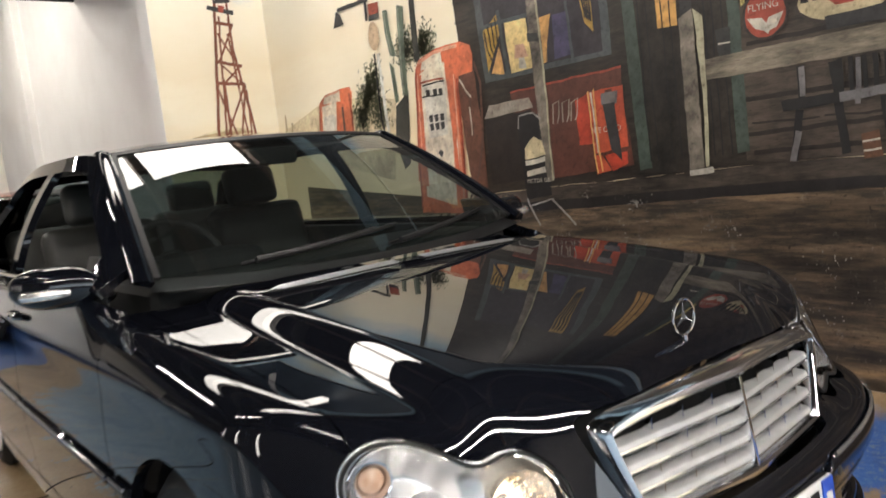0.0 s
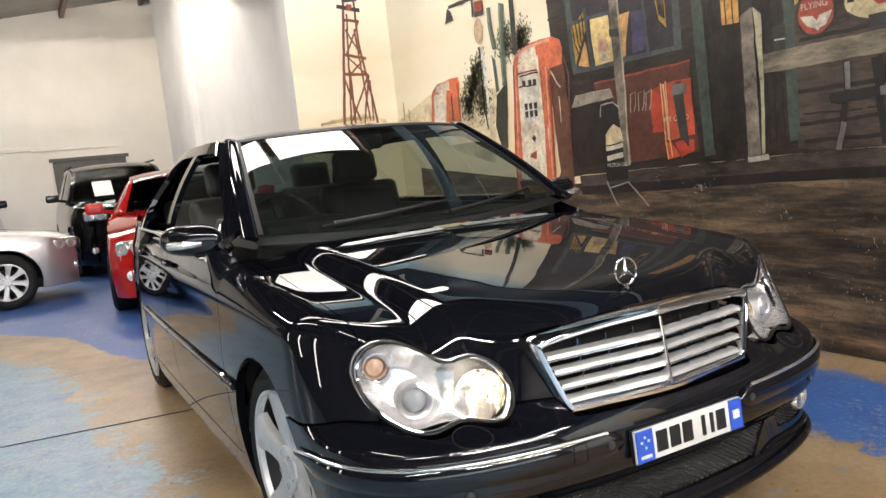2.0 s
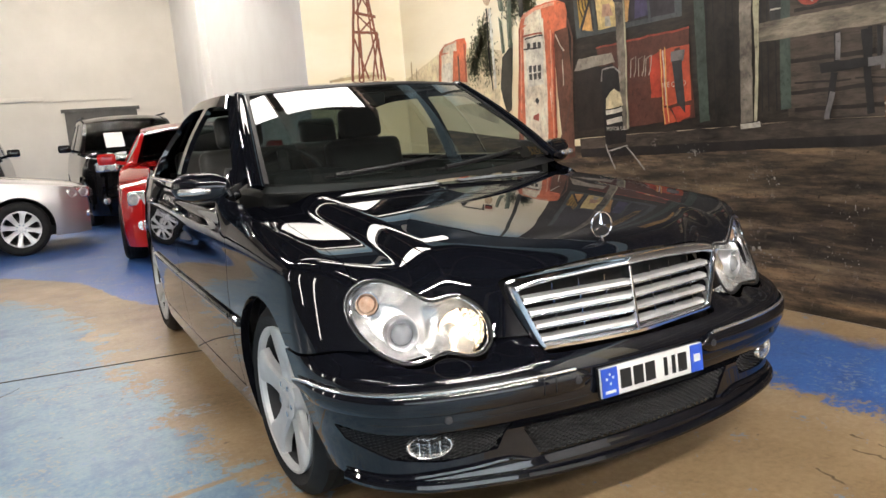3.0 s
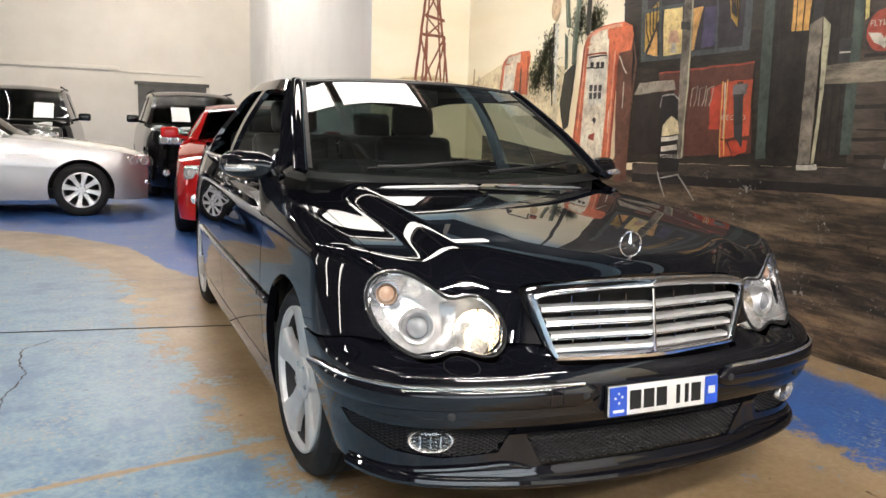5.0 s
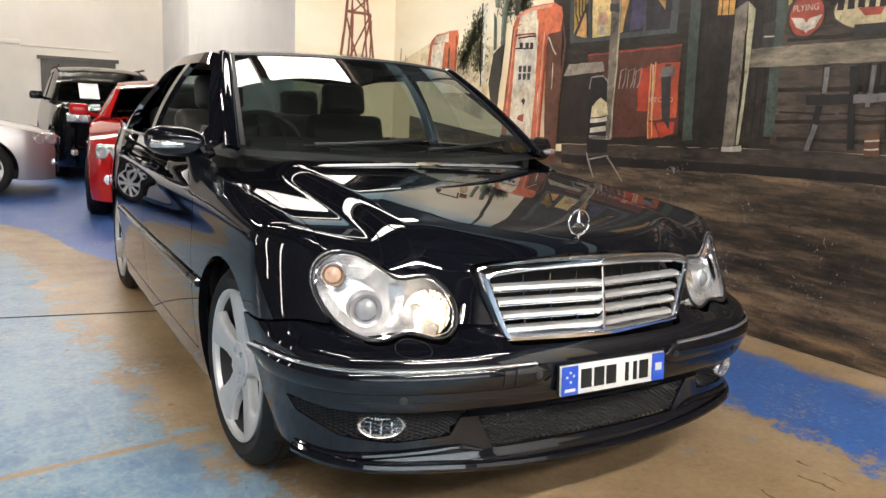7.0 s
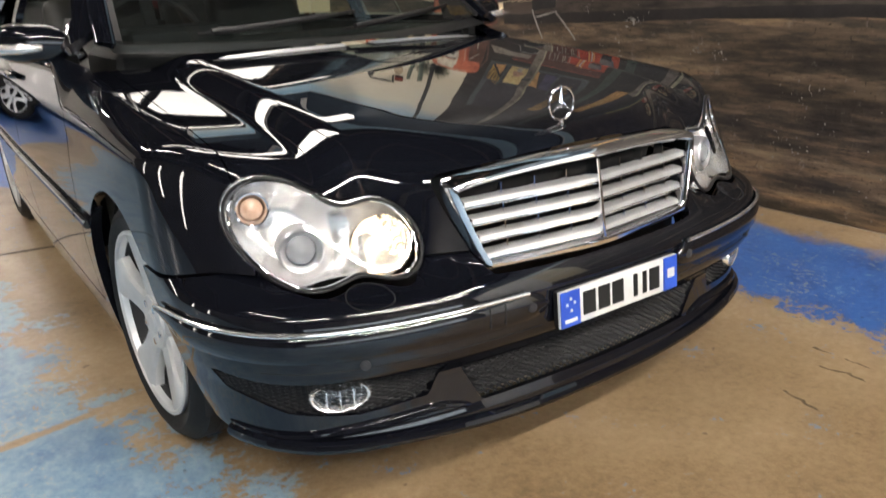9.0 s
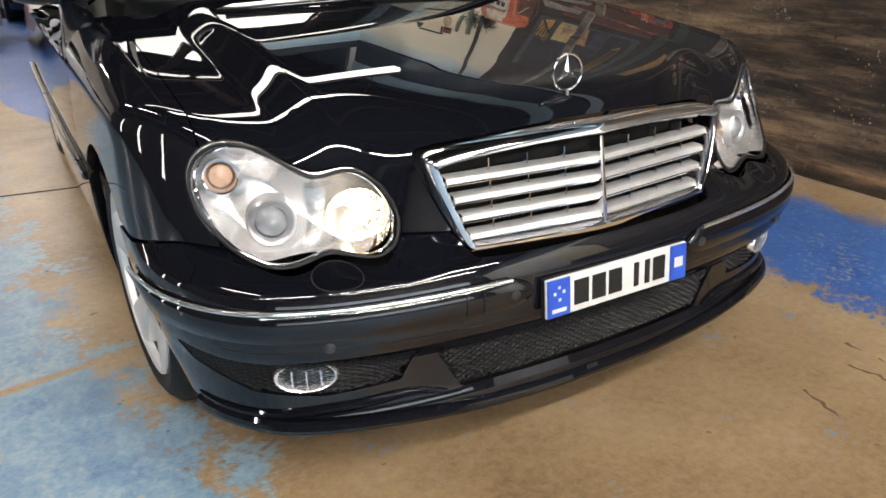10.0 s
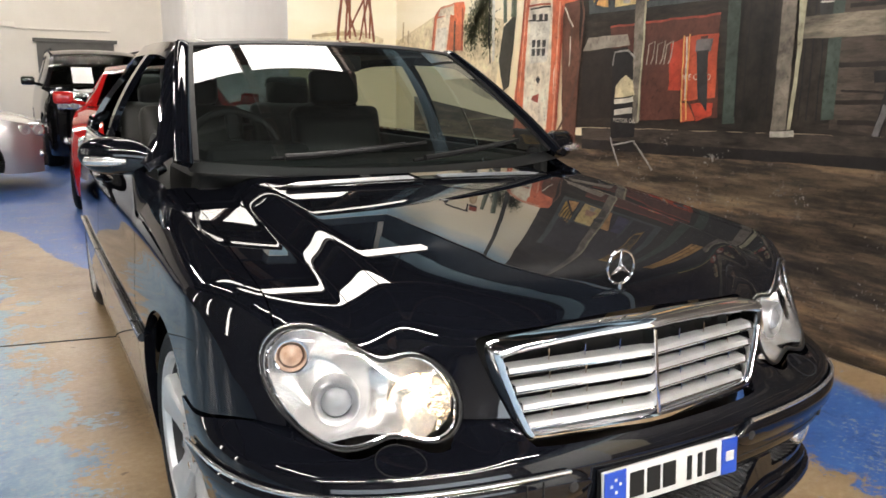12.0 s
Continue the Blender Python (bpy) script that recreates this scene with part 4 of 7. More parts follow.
        for i in range(len(ss)):
            tg = bumper_surface(np.array(ss[i] + 0.01), np.array(0.49)) - bumper_surface(np.array(ss[i] - 0.01), np.array(0.49))
            nn = np.array([tg[1], -tg[0], 0]) / math.hypot(tg[0], tg[1])
            fade = min(1.0, math.sqrt(max(0.02, 1 - (1 - min(i, 8) / 8) ** 2)), 0.25 + (len(ss) - 1 - i) * 0.12)
            zc = 0.480
            band[i, :, 2] = zc + (band[i, :, 2] - zc) * fade
            band[i] += nn * out[:, None]
        vs = band.reshape(-1, 3)
        fs = [(i * 5 + j, i * 5 + j + 1, i * 5 + j + 6, i * 5 + j + 5)[::-sg] for i in range(len(ss) - 1) for j in range(4)]
        from_faces("rubbing_strip", vs, fs, BLACK, bumper, "black rubbing strip")
        line = [band[i, 4] * 0.5 + band[i, 3] * 0.5 + np.array([0, 0, 0.003]) for i in range(len(ss))]
        part("chrome_trim", tube_bm(line[6:], 0.0048, 10), TRIM, bumper, "thin chrome trim line")
        # seams of the tow-hook cover and the panel line below the strip
        if sg == -1:
            for s in (0.315, 0.350):
                seam = [bumper_surface(np.array(s * sg), np.array(z)) + np.array([0, -0.0148, 0]) for z in np.linspace(0.456, 0.502, 6)]
                part("cover_seam", tube_bm(seam, 0.0011, 5), DARK, bumper)
        fold_line = [bumper_surface(np.array(s * sg), np.array(0.424)) + np.array([0, -0.0004, 0]) for s in np.linspace(0.21, 0.66, 26)]
        part("panel_line", tube_bm(fold_line, 0.0011, 5), DARK, bumper)
        # parking sensors
        for s, z in ((0.248, 0.478), (0.600, 0.432)):
            p = bumper_at(s * sg, z)
            part("parking_sensor", moved(lathe_bm([(0, 0.0005), (0.004, 0.0005), (0.004, 0.009), (0.003, 0.0105), (0, 0.0105)], 18, "z"), look(p + np.array([0, -0.012 if s < 0.4 else -0.001, 0]), p + np.array([-0.35 * sg * (s > 0.4), 1, 0])) @ pose(0, 0, 0)), GREY_PLASTIC, bumper)
        # washer cap
        p = bumper_surface(np.array(0.545 * sg), np.array(0.566))
        loop = [bumper_surface(np.array((0.535 + 0.025 * math.cos(a)) * sg), np.array(0.553 + 0.016 * math.sin(a))) for a in np.linspace(0, 2 * math.pi, 28)[:-1]]
        part("washer_cap", tube_bm(loop, 0.0012, 5, True), DARK, bumper, "round headlight washer cap outline")
        # fog lamp
        c = bumper_at(0.628 * sg, 0.350) + np.array([0, 0.008, 0])
        f = look(c, c + np.array([-0.40 * sg, 1.0, 0.0])) @ Matrix.Diagonal((1.36, 0.76, 1, 1))
        fog = part("fog_lamp", moved(lathe_bm([(0.010, 0.040), (0.012, 0.043), (0.006, 0.046), (-0.05, 0.046), (-0.05, 0.001), (-0.035, 0.001), (-0.02, 0.028), (0.0, 0.039)], 40, "z"), f), BOWL, bumper, "oval fog lamp")
        part("fog_lens", moved(lathe_bm([(0.016, 0.0005), (0.014, 0.02), (0.009, 0.040), (0.006, 0.040), (0.011, 0.02), (0.013, 0.0005)], 40, "z"), f), CLEAR, fog).visible_shadow = False
        vb = bmesh.new()
        for k in (-2, 0, 2):
            add_bm(vb, box_bm(k * 0.010 - 0.001, -0.034, -0.004, k * 0.010 + 0.001, 0.034, 0.002))
        part("fog_flutes", moved(vb, f), BOWL, fog)

    # grille
    gy = lambda x, z: -0.775 + 0.105 * np.abs(x) - (0.745 - z) * 0.16
    grille = part("grille", prism_bm([(x * 0.97, z) for x, z in GRILLE], 0.004, Matrix(((1, 0, 0, 0), (0, 0, 1, -0.62), (0, 1, 0, 0), (0, 0, 0, 1)))), DARK, car, "wide chrome grille with silver slats", False)
    loop = []
    for (x0, z0), (x1, z1) in zip(GRILLE, GRILLE[1:] + GRILLE[:1]):
        for k in range(3):
            x, z = x0 + (x1 - x0) * k / 3, z0 + (z1 - z0) * k / 3
            loop.append((x, z))
    cx, cz = 0.0, 0.655
    prof = [(-0.002, 0.03), (0.0, -0.002), (0.006, -0.010), (0.018, -0.012), (0.024, -0.006), (0.026, 0.012), (0.026, 0.04)]
    vs, fs = [], []
    n = len(loop)
    for i, (x, z) in enumerate(loop):
        (xa, za), (xb, zb) = loop[i - 1], loop[(i + 1) % n]
        tx, tz = xb - xa, zb - za
        ln = math.hypot(tx, tz)
        nx, nz = -tz / ln, tx / ln
        if nx * (cx - x) + nz * (cz - z) < 0:
            nx, nz = -nx, -nz
        wide = 0.92 if z > 0.74 else 0.72
        for inn, dep in prof:
            px, pz = x + nx * inn * wide, z + nz * inn * wide
            vs.append((px, float(gy(px, pz)) + dep, pz))
    m = len(prof)
    for i in range(n):
        for j in range(m - 1):
            a, b = i * m + j, ((i + 1) % n) * m + j
            fs.append((a, b, b + 1, a + 1))
    from_faces("frame", vs, fs, CHROME, grille, "polished chrome surround", sharp=50)
    half = lambda z: 0.300 + (z - 0.565) / 0.17 * 0.060
    for k in range(4):
        zt = 0.711 - k * 0.0368
        for sg in (-1, 1):
            vs, fs = [], []
            xs = np.linspace(0.004, half(zt) - 0.014, 14) * sg
            for x in xs:
                y0 = float(gy(x, zt))
                for dy, dz in ((0.030, -0.0100), (0.010, -0.0105), (0.003, -0.0135), (0.000, -0.020), (0.000, -0.0275), (0.006, -0.0300), (0.03, -0.026)):
                    vs.append((x, y0 + dy, zt + dz))
            for i in range(13):
                for j in range(6):
                    a = i * 7 + j
                    fs.append((a, a + 7, a + 8, a + 1)[::-sg])
            from_faces("slat", vs, fs, SLAT, grille, sharp=40)
            part("slat_edge", tube_bm([(x, float(gy(x, zt)) - 0.0005, zt - 0.0245) for x in xs], 0.0030, 6), CHROME, grille)
            for j in range(1, 4):
                x = j * 0.083 * sg
                part("tick", box_bm(x - 0.0012, float(gy(x, zt)) + 0.004, zt - 0.006, x + 0.0012, float(gy(x, zt)) + 0.03, zt + 0.016), CHROME, grille)
    part("centre_bar", box_bm(-0.005, -0.004, -0.088, 0.005, 0.03, 0.088, 0.002), CHROME, grille).matrix_basis = pose(0, float(gy(0, 0.65)), 0.652, -9)

    # bonnet star: a ring with three tapered arms on a round foot
    orn = thing("hood_ornament", "", "")
    orn.parent = car
    orn.location = (0, -0.664, 0.786)
    ring = [(0.037 * math.cos(a), 0, 0.062 + 0.037 * math.sin(a)) for a in np.linspace(0, 2 * math.pi, 49)[:-1]]
    bm = tube_bm(ring, 0.0032, 10, True)
    for k in range(3):
        a = math.pi / 2 + k * 2 * math.pi / 3
        d, w = Vector((math.cos(a), 0, math.sin(a))), Vector((-math.sin(a), 0, math.cos(a)))
        c = Vector((0, 0, 0.062))
        v = [bm.verts.new(p) for p in (c + d * 0.036, c + w * 0.0065 + d * 0.004, c - w * 0.0065 + d * 0.004, c + Vector((0, -0.0045, 0)), c + Vector((0, 0.0045, 0)))]
        for f in ((0, 1, 3), (0, 3, 2), (0, 4, 1), (0, 2, 4), (1, 2, 3), (1, 4, 2)):
            bm.faces.new([v[i] for i in f])
    part("ring", bm, CHROME, orn, "chrome ring with three arms")
    part("foot", lathe_bm([(-0.002, 0.0003), (-0.002, 0.021), (0.003, 0.021), (0.006, 0.014), (0.010, 0.007), (0.024, 0.006), (0.026, 0.0003)], 32, "z"), CHROME, orn)

    # number plate
    plate = part("number_plate", box_bm(-0.186, -0.004, -0.041, 0.186, 0.004, 0.041, 0.003), PLATE_WHITE, car, "white number plate with blue end bands")
    plate.matrix_basis = pose(0, -0.855, 0.455, -4)
    part("plate_holder", box_bm(-0.186, 0.0, -0.041, 0.186, 0.016, 0.041, 0.004), PLASTIC, plate)
    part("blue_band", box_bm(-0.184, -0.0075, -0.039, -0.130, -0.003, 0.039), BLUE_BAND, plate, "blue end band", False)
    part("blue_band", box_bm(0.140, -0.0075, -0.039, 0.184, -0.003, 0.039), BLUE_BAND, plate, "blue end band", False)
    for k, (x, w) in enumerate(((-0.100, 0.036), (-0.055, 0.034), (-0.012, 0.034), (0.045, 0.012), (0.075, 0.012), (0.108, 0.032))):
        part("dark_bar", box_bm(x - w / 2, -0.0065, -0.026, x + w / 2, -0.003, 0.026), DARK, plate, "", False)
    for x, z in ((-0.157, 0.022), (-0.168, 0.010), (-0.146, 0.012), (-0.156, -0.004)):
        part("pale_dot", box_bm(x - 0.003, -0.0085, z - 0.003, x + 0.003, -0.007, z + 0.003), PLATE_WHITE, plate, "", False)
    part("pale_bar", box_bm(-0.175, -0.0085, -0.030, -0.140, -0.007, -0.022), PLATE_WHITE, plate, "", False)
    part("pale_bar", box_bm(0.150, -0.0085, -0.010, 0.174, -0.007, 0.012), PLATE_WHITE, plate, "", False)

    # headlights
    n0 = np.array([-0.36, -0.85, 0.40])
    n0 /= np.linalg.norm(n0)
    ax_a = np.array([0.9208, -0.390, 0.0])
    ax_b = np.cross(n0, ax_a)
    ax_b *= np.sign(ax_b[2])
    C0 = np.array([-0.60, -0.65, 0.66])

    def lamp_surface(a, b):
        O = C0 + ax_a * a[..., None] + ax_b * b[..., None] - n0 * 0.25
        return cast(upper, O, np.broadcast_to(n0, O.shape), 0.6)

    def point_at(x, z):
        """The lens surface at a given x and z."""
        a, b = (x + 0.60) / ax_a[0], (z - 0.67) / ax_b[2]
        for _ in range(14):
            p = lamp_surface(a, b)
            a = a + 0.8 * (x - p[..., 0]) / ax_a[0]
            b = b + 0.8 * (z - p[..., 2]) / ax_b[2]
        return lamp_surface(a, b)
    for sg in (1, -1):
        flip = lambda f: (lambda a, b: f(a, b) * np.array([sg, 1, 1]))
        order = steps(-0.17, 0.17, 0.005)[::sg]
        aa = steps(-0.26, 0.26, 0.005)
        lamp = thing("headlight", "", "")
        lamp.parent = car
        sheet("lens", flip(lamp_surface), aa, order, lambda p: peanut(p, 0.0), CLEAR, lamp, "clear headlight lens", 0.0, offset=0.002)[0].visible_shadow = False
        outline = []
        for k in range(96):
            t = 2 * math.pi * k / 96
            lo, hi = 0.0, 0.3
            for _ in range(30):
                mid = (lo + hi) / 2
                q = np.array([0.58 + mid * math.cos(t), 0.0, 0.655 + mid * math.sin(t)])
                lo, hi = (mid, hi) if peanut(q) > 0 else (lo, mid)
            outline.append((-(0.58 + lo * math.cos(t)), 0.655 + lo * math.sin(t)))
        ox, oz = np.array(outline).T
        edge_pts = point_at(ox, oz) * np.array([sg, 1, 1])
        part("seal", tube_bm(list(edge_pts), 0.0036, 8, True), PLASTIC, lamp, "black seal round the lens")
        part("bright_ring", tube_bm(list(edge_pts * 0.0 + point_at(-0.58 + (ox + 0.58) * 0.955, 0.655 + (oz - 0.655) * 0.955) * np.array([sg, 1, 1]) + np.array([0, 0.004, 0])), 0.003, 6, True), CHROME, lamp)
        deepen = lambda p: np.clip(peanut(p, 0.0) / 0.045, 0, 1)

        def bowl(a, b):
            p = lamp_surface(a, b)
            w = deepen(p) ** 0.5
            return (p - n0 * (0.006 + 0.075 * w)[..., None]) * np.array([sg, 1, 1])
        sheet("bowl", bowl, aa, order, lambda p: peanut(p, 0.003), BOWL, lamp, "bright lamp reflector")

        def at(x, z, back):
            p = point_at(np.array([x]), np.array([z]))[0] - n0 * back
            return look(p * np.array([sg, 1, 1]), (p - np.array([-0.30, -0.95, 0.08])) * np.array([sg, 1, 1]))
        big = at(-0.648, 0.648, 0.060)
        part("projector_ring", moved(lathe_bm([(-0.03, 0.031), (0.004, 0.031), (0.012, 0.037), (0.014, 0.042), (0.010, 0.046), (-0.03, 0.049)], 40, "z"), big), SATIN, lamp, "bright projector ring")
        part("projector_lens", moved(lathe_bm([(0.0, 0.0005), (-0.02, 0.0005), (-0.02, 0.031), (0.0, 0.031), (0.012, 0.024), (0.018, 0.014), (0.020, 0.0005)], 40, "z"), big), surface("lens_grey", (0.35, 0.36, 0.38), rough=0.05, metal=0.3) if sg == 1 else bpy.data.materials["lens_grey"], lamp)
        ind = at(-0.710, 0.726, 0.040)
        part("indicator_ring", moved(lathe_bm([(-0.02, 0.023), (-0.004, 0.025), (0.007, 0.030), (0.008, 0.033), (0.002, 0.035), (-0.02, 0.036)], 32, "z"), ind), CHROME, lamp)
        part("indicator_bulb", moved(lathe_bm([(-0.02, 0.0005), (-0.02, 0.023), (-0.006, 0.022), (0.002, 0.012), (0.004, 0.0005)], 24, "z"), ind), AMBER, lamp, "amber indicator bulb")
        inn = at(-0.494, 0.639, 0.062)
        part("main_beam_bowl", moved(lathe_bm([(0.022, 0.062), (0.024, 0.064), (0.018, 0.066), (-0.03, 0.05), (-0.03, 0.0005), (-0.024, 0.0005), (-0.012, 0.030), (0.006, 0.052)], 40, "z"), inn), FACETS, lamp)
        part("lit_bulb", moved(lathe_bm([(-0.02, 0.0005), (-0.02, 0.011), (0.012, 0.011), (0.019, 0.006), (0.020, 0.0005)], 20, "z"), inn), BULB, lamp, "glowing warm bulb")

    # bonnet air grille in front of the windscreen
    for sg in (-1, 1):
        vent = part("vent", prism_bm([(0.04, -0.022), (0.42, -0.020), (0.47, -0.002), (0.43, 0.016), (0.04, 0.020)], 0.002, Matrix(((sg, 0, 0, 0), (0, 1, 0, 0.255), (0, 0, 1, 0.0), (0, 0, 0, 1)))), DARK, car, "silver slotted air vent", False)
        for v in vent.data.vertices:
            v.co.z = float(hood_z(np.array(abs(v.co.x)), np.array(v.co.y))) + 0.001 + v.co.z
        for k in range(5):
            y = 0.239 + k * 0.0085
            line = [(x * sg, y + 0.01 * (x / 0.45) ** 2, float(hood_z(np.array(x), np.array(y))) + 0.004) for x in np.linspace(0.05, 0.445 - 0.012 * abs(k - 2), 12)]
            part("vent_bar", tube_bm(line, 0.0022, 5), SATIN, vent)
    for x in (-0.19, 0.19):
        part("washer_jet", box_bm(x - 0.018, 0.282, float(hood_z(np.array(abs(x)), np.array(0.29))) - 0.002, x + 0.018, 0.305, float(hood_z(np.array(abs(x)), np.array(0.29))) + 0.009, 0.004), PLASTIC, car)
    # cowl under the screen
    sheet("cowl", lambda x, v: np.stack([x, 0.325 + 0.15 * (x / 0.68) ** 2 + 0.085 * v, 0.942 + 0.025 * (x / 0.68) ** 2 + 0.022 * v], -1), steps(-0.68, 0.68, 0.05), steps(0, 1, 0.2), None, PLASTIC, car, "black cowl below the windscreen")

    # wipers lie on the glass
    def on_glass(s, t, lift):
        p = glasshouse(np.array(s), np.array(t))
        return p + np.array([0, -0.5, 0.85]) * lift
    for (s0, t0, s1, t1) in ((-0.62, 0.03, 0.14, 0.13), (0.02, 0.02, 0.74, 0.10)):
        blade = [on_glass(s0 + (s1 - s0) * k / 12, t0 + (t1 - t0) * k / 12, 0.010) for k in range(13)]
        arm = [on_glass(s0 + 0.05 + (s1 - s0) * 0.72 * k / 8, t0 + (t1 - t0) * 0.66 * k / 8 - 0.012 * (8 - k) / 8, 0.026 - 0.006 * k / 8) for k in range(9)]
        w = part("wiper", tube_bm(arm, [0.010 - 0.004 * k / 8 for k in range(9)], 8), PLASTIC, car, "black windscreen wiper")
        part("blade", tube_bm(blade, 0.006, 6), RUBBER, w)
        part("bridge", tube_bm([p + np.array([0, -0.004, 0.010]) for p in blade[2:11]], 0.0028, 6), PLASTIC, w)

    # door mirrors
    for sg in (-1, 1):
        vs, fs = [], []
        nu, nv = 28, 20
        for i in range(nu):
            a = 2 * math.pi * i / nu
            for j in range(nv + 1):
                b = math.pi * j / nv
                ex, ez, ey = math.cos(b), math.sin(b) * math.sin(a), math.sin(b) * math.cos(a)
                f = lambda v, e: math.copysign(abs(v) ** e, v)
                x = 0.112 * f(ex, 0.72)
                hh = 0.066 * (1 - 0.14 * (ex + 0.2) ** 2) if ez > 0 else 0.062
                z = hh * f(ez, 0.78) + 0.008 * ex
                y = (0.066 if ey < 0 else 0.02) * f(ey, 0.8)
                vs.append((sg * (0.858 + x * 0.93), 0.70 + y + 0.055 * (ex + 0.3), 1.0 + z * 0.92))
        for i in range(nu):
            for j in range(nv):
                a, b = i * (nv + 1) + j, ((i + 1) % nu) * (nv + 1) + j
                fs.append((a, b, b + 1, a + 1)[::sg])
        mir = from_faces("door_mirror", vs, fs, BLACK, car, "black door mirror with an indicator strip")
        line = [(sg * (0.84 + 0.105 * k / 10), 0.645 + 0.055 * (k / 10) ** 2.2, 0.990) for k in range(11)]
        part("indicator", tube_bm([(x, y - 0.006, z) for x, y, z in line], [0.009 + 0.005 * min(1, k / 5) for k in range(11)], 8), BOWL, mir, "clear indicator strip")
        part("mirror_foot", box_bm(-0.05, -0.035, -0.03, 0.05, 0.035, 0.03, 0.015, 3), BLACK, mir).matrix_basis = pose(sg * 0.765, 0.705, 0.955, 0, sg * 28)
        part("sail", box_bm(-0.01, -0.09, -0.045, 0.01, 0.09, 0.045, 0.008), PLASTIC, mir).matrix_basis = pose(sg * 0.735, 0.745, 1.02, 0, -sg * 18)
    # rubbing strips and handles on the doors
    for sg in (-1, 1):
        for y0, y1 in ((0.30, 0.415), (0.435, 1.49), (1.51, 2.36)):
            pts = [(sg * (float(side_x(np.array(y), np.array(0.535 + 0.012 * y))) + 0.003), y, 0.525 + 0.012 * y) for y in np.linspace(y0, y1, 12)]
            bm = tube_bm(pts, 0.013, 8)
            part("side_strip", bm, BLACK, car, "black side rubbing strip")
            part("chrome_line", tube_bm([(x + sg * 0.010, y, z + 0.012) for x, y, z in pts], 0.0035, 6), CHROME, car, "thin chrome line")
        for y0 in (1.32, 2.25):
            pts = [(sg * (float(side_x(np.array(y), np.array(0.86))) + 0.022 - 0.02 * abs(k - 4) ** 3 / 64), y, 0.865) for k, y in enumerate(np.linspace(y0, y0 + 0.2, 9))]
            part("door_handle", tube_bm(pts, 0.011, 8), BLACK, car)

    # wheels
    wheel_proto = alloy_wheel(car, 0.322, 0.215, 5, 0.246, spoke=1.55)
    for x, y in ((-0.706, HUB_F), (-0.700, HUB_R), (0.706, HUB_F), (0.700, HUB_R)):
        if (x, y) == (-0.706, HUB_F):
            wheel_proto.matrix_basis = pose(x, y, HUB_Z, 0, 0, 3)
        else:
            copy_thing(wheel_proto, pose(x, y, HUB_Z, 25 if y else 50, 0, (0 if x < 0 else 180) + (0 if y else 3)))
    for sg in (-1, 1):
        for hub in (HUB_F, HUB_R):
            vs, fs = [], []
            for i in range(25):
                a = math.pi * (-0.12 + 1.24 * i / 24)
                for x, r in ((0.80, ARCH_R + 0.004), (0.76, ARCH_R + 0.012), (0.52, ARCH_R + 0.012)):
                    vs.append((sg * x, hub + r * math.cos(a), HUB_Z + r * math.sin(a)))
            fs = [(i * 3 + j, i * 3 + j + 1, i * 3 + j + 4, i * 3 + j + 3) for i in range(24) for j in range(2)]
            from_faces("arch_liner", vs, fs, PLASTIC, car, "black wheel arch liner")
    part("underbody", box_bm(-0.70, -0.55, 0.17, 0.70, 3.55, 0.30, 0.03), DARK, car)
    part("engine_bay", box_bm(-0.50, -0.58, 0.25, 0.50, 0.70, 0.66, 0.03), DARK, car)
    part("bulkhead", box_bm(-0.68, 0.42, 0.3, 0.68, 0.50, 0.91, 0.02), DARK, car)
    # cabin
    part("dashboard", box_bm(-0.66, 0.56, 0.70, 0.66, 1.0, 0.965, 0.05, 3), CABIN, car, "dark dashboard")
    part("instrument_hood", box_bm(-0.56, 0.80, 0.92, -0.18, 1.04, 1.02, 0.045, 3), CABIN, car)
    part("cabin_floor", box_bm(-0.70, 0.7, 0.30, 0.70, 2.9, 0.36), CABIN, car, "", False)
    wm = pose(-0.37, 1.15, 0.955, 62, 0, 0)
    ring = [wm @ Vector((0.187 * math.cos(a), 0.187 * math.sin(a), 0)) for a in np.linspace(0, 2 * math.pi, 49)[:-1]]
    sw = part("steering_wheel", tube_bm(ring, 0.015, 10, True), CABIN, car, "dark steering wheel")
    part("steering_boss", moved(lathe_bm([(-0.05, 0.0005), (-0.05, 0.05), (0.0, 0.075), (0.02, 0.06), (0.025, 0.0005)], 24, "z"), wm), CABIN, sw)
    for a in (0, 90, 180, 270):
        part("steering_spoke", moved(box_bm(0.05, -0.022, -0.012, 0.18, 0.022, 0.008, 0.006), wm @ pose(0, 0, 0, 0, 0, a)), CABIN, sw)
    for x in (-0.37, 0.37):
        for y, tall in ((1.65, 0.0), (2.45, -0.03)):
            seat = part("seat_cushion", box_bm(x - 0.25, y - 0.30, 0.42, x + 0.25, y + 0.22, 0.58, 0.06, 4), LEATHER, car, "grey leather seat")
            back = box_bm(-0.24, -0.06, 0.0, 0.24, 0.07, 0.62, 0.055, 4)
            part("seat_back", moved(back, pose(x, y + 0.22, 0.52, -14)), LEATHER, seat)
            head = box_bm(-0.13, -0.045, 0.0, 0.13, 0.05, 0.18, 0.045, 4)
            part("headrest", moved(head, pose(x, y + 0.36, 1.13 + tall, -10)), LEATHER, seat)
            for dx in (-0.05, 0.05):
                part("headrest_post", tube_bm([(x + dx, y + 0.345, 1.05), (x + dx, y + 0.375, 1.16)], 0.006, 6), CHROME, seat)
    part("parcel_shelf", box_bm(-0.62, 2.75, 0.96, 0.62, 3.05, 0.99, 0.01), CABIN, car)
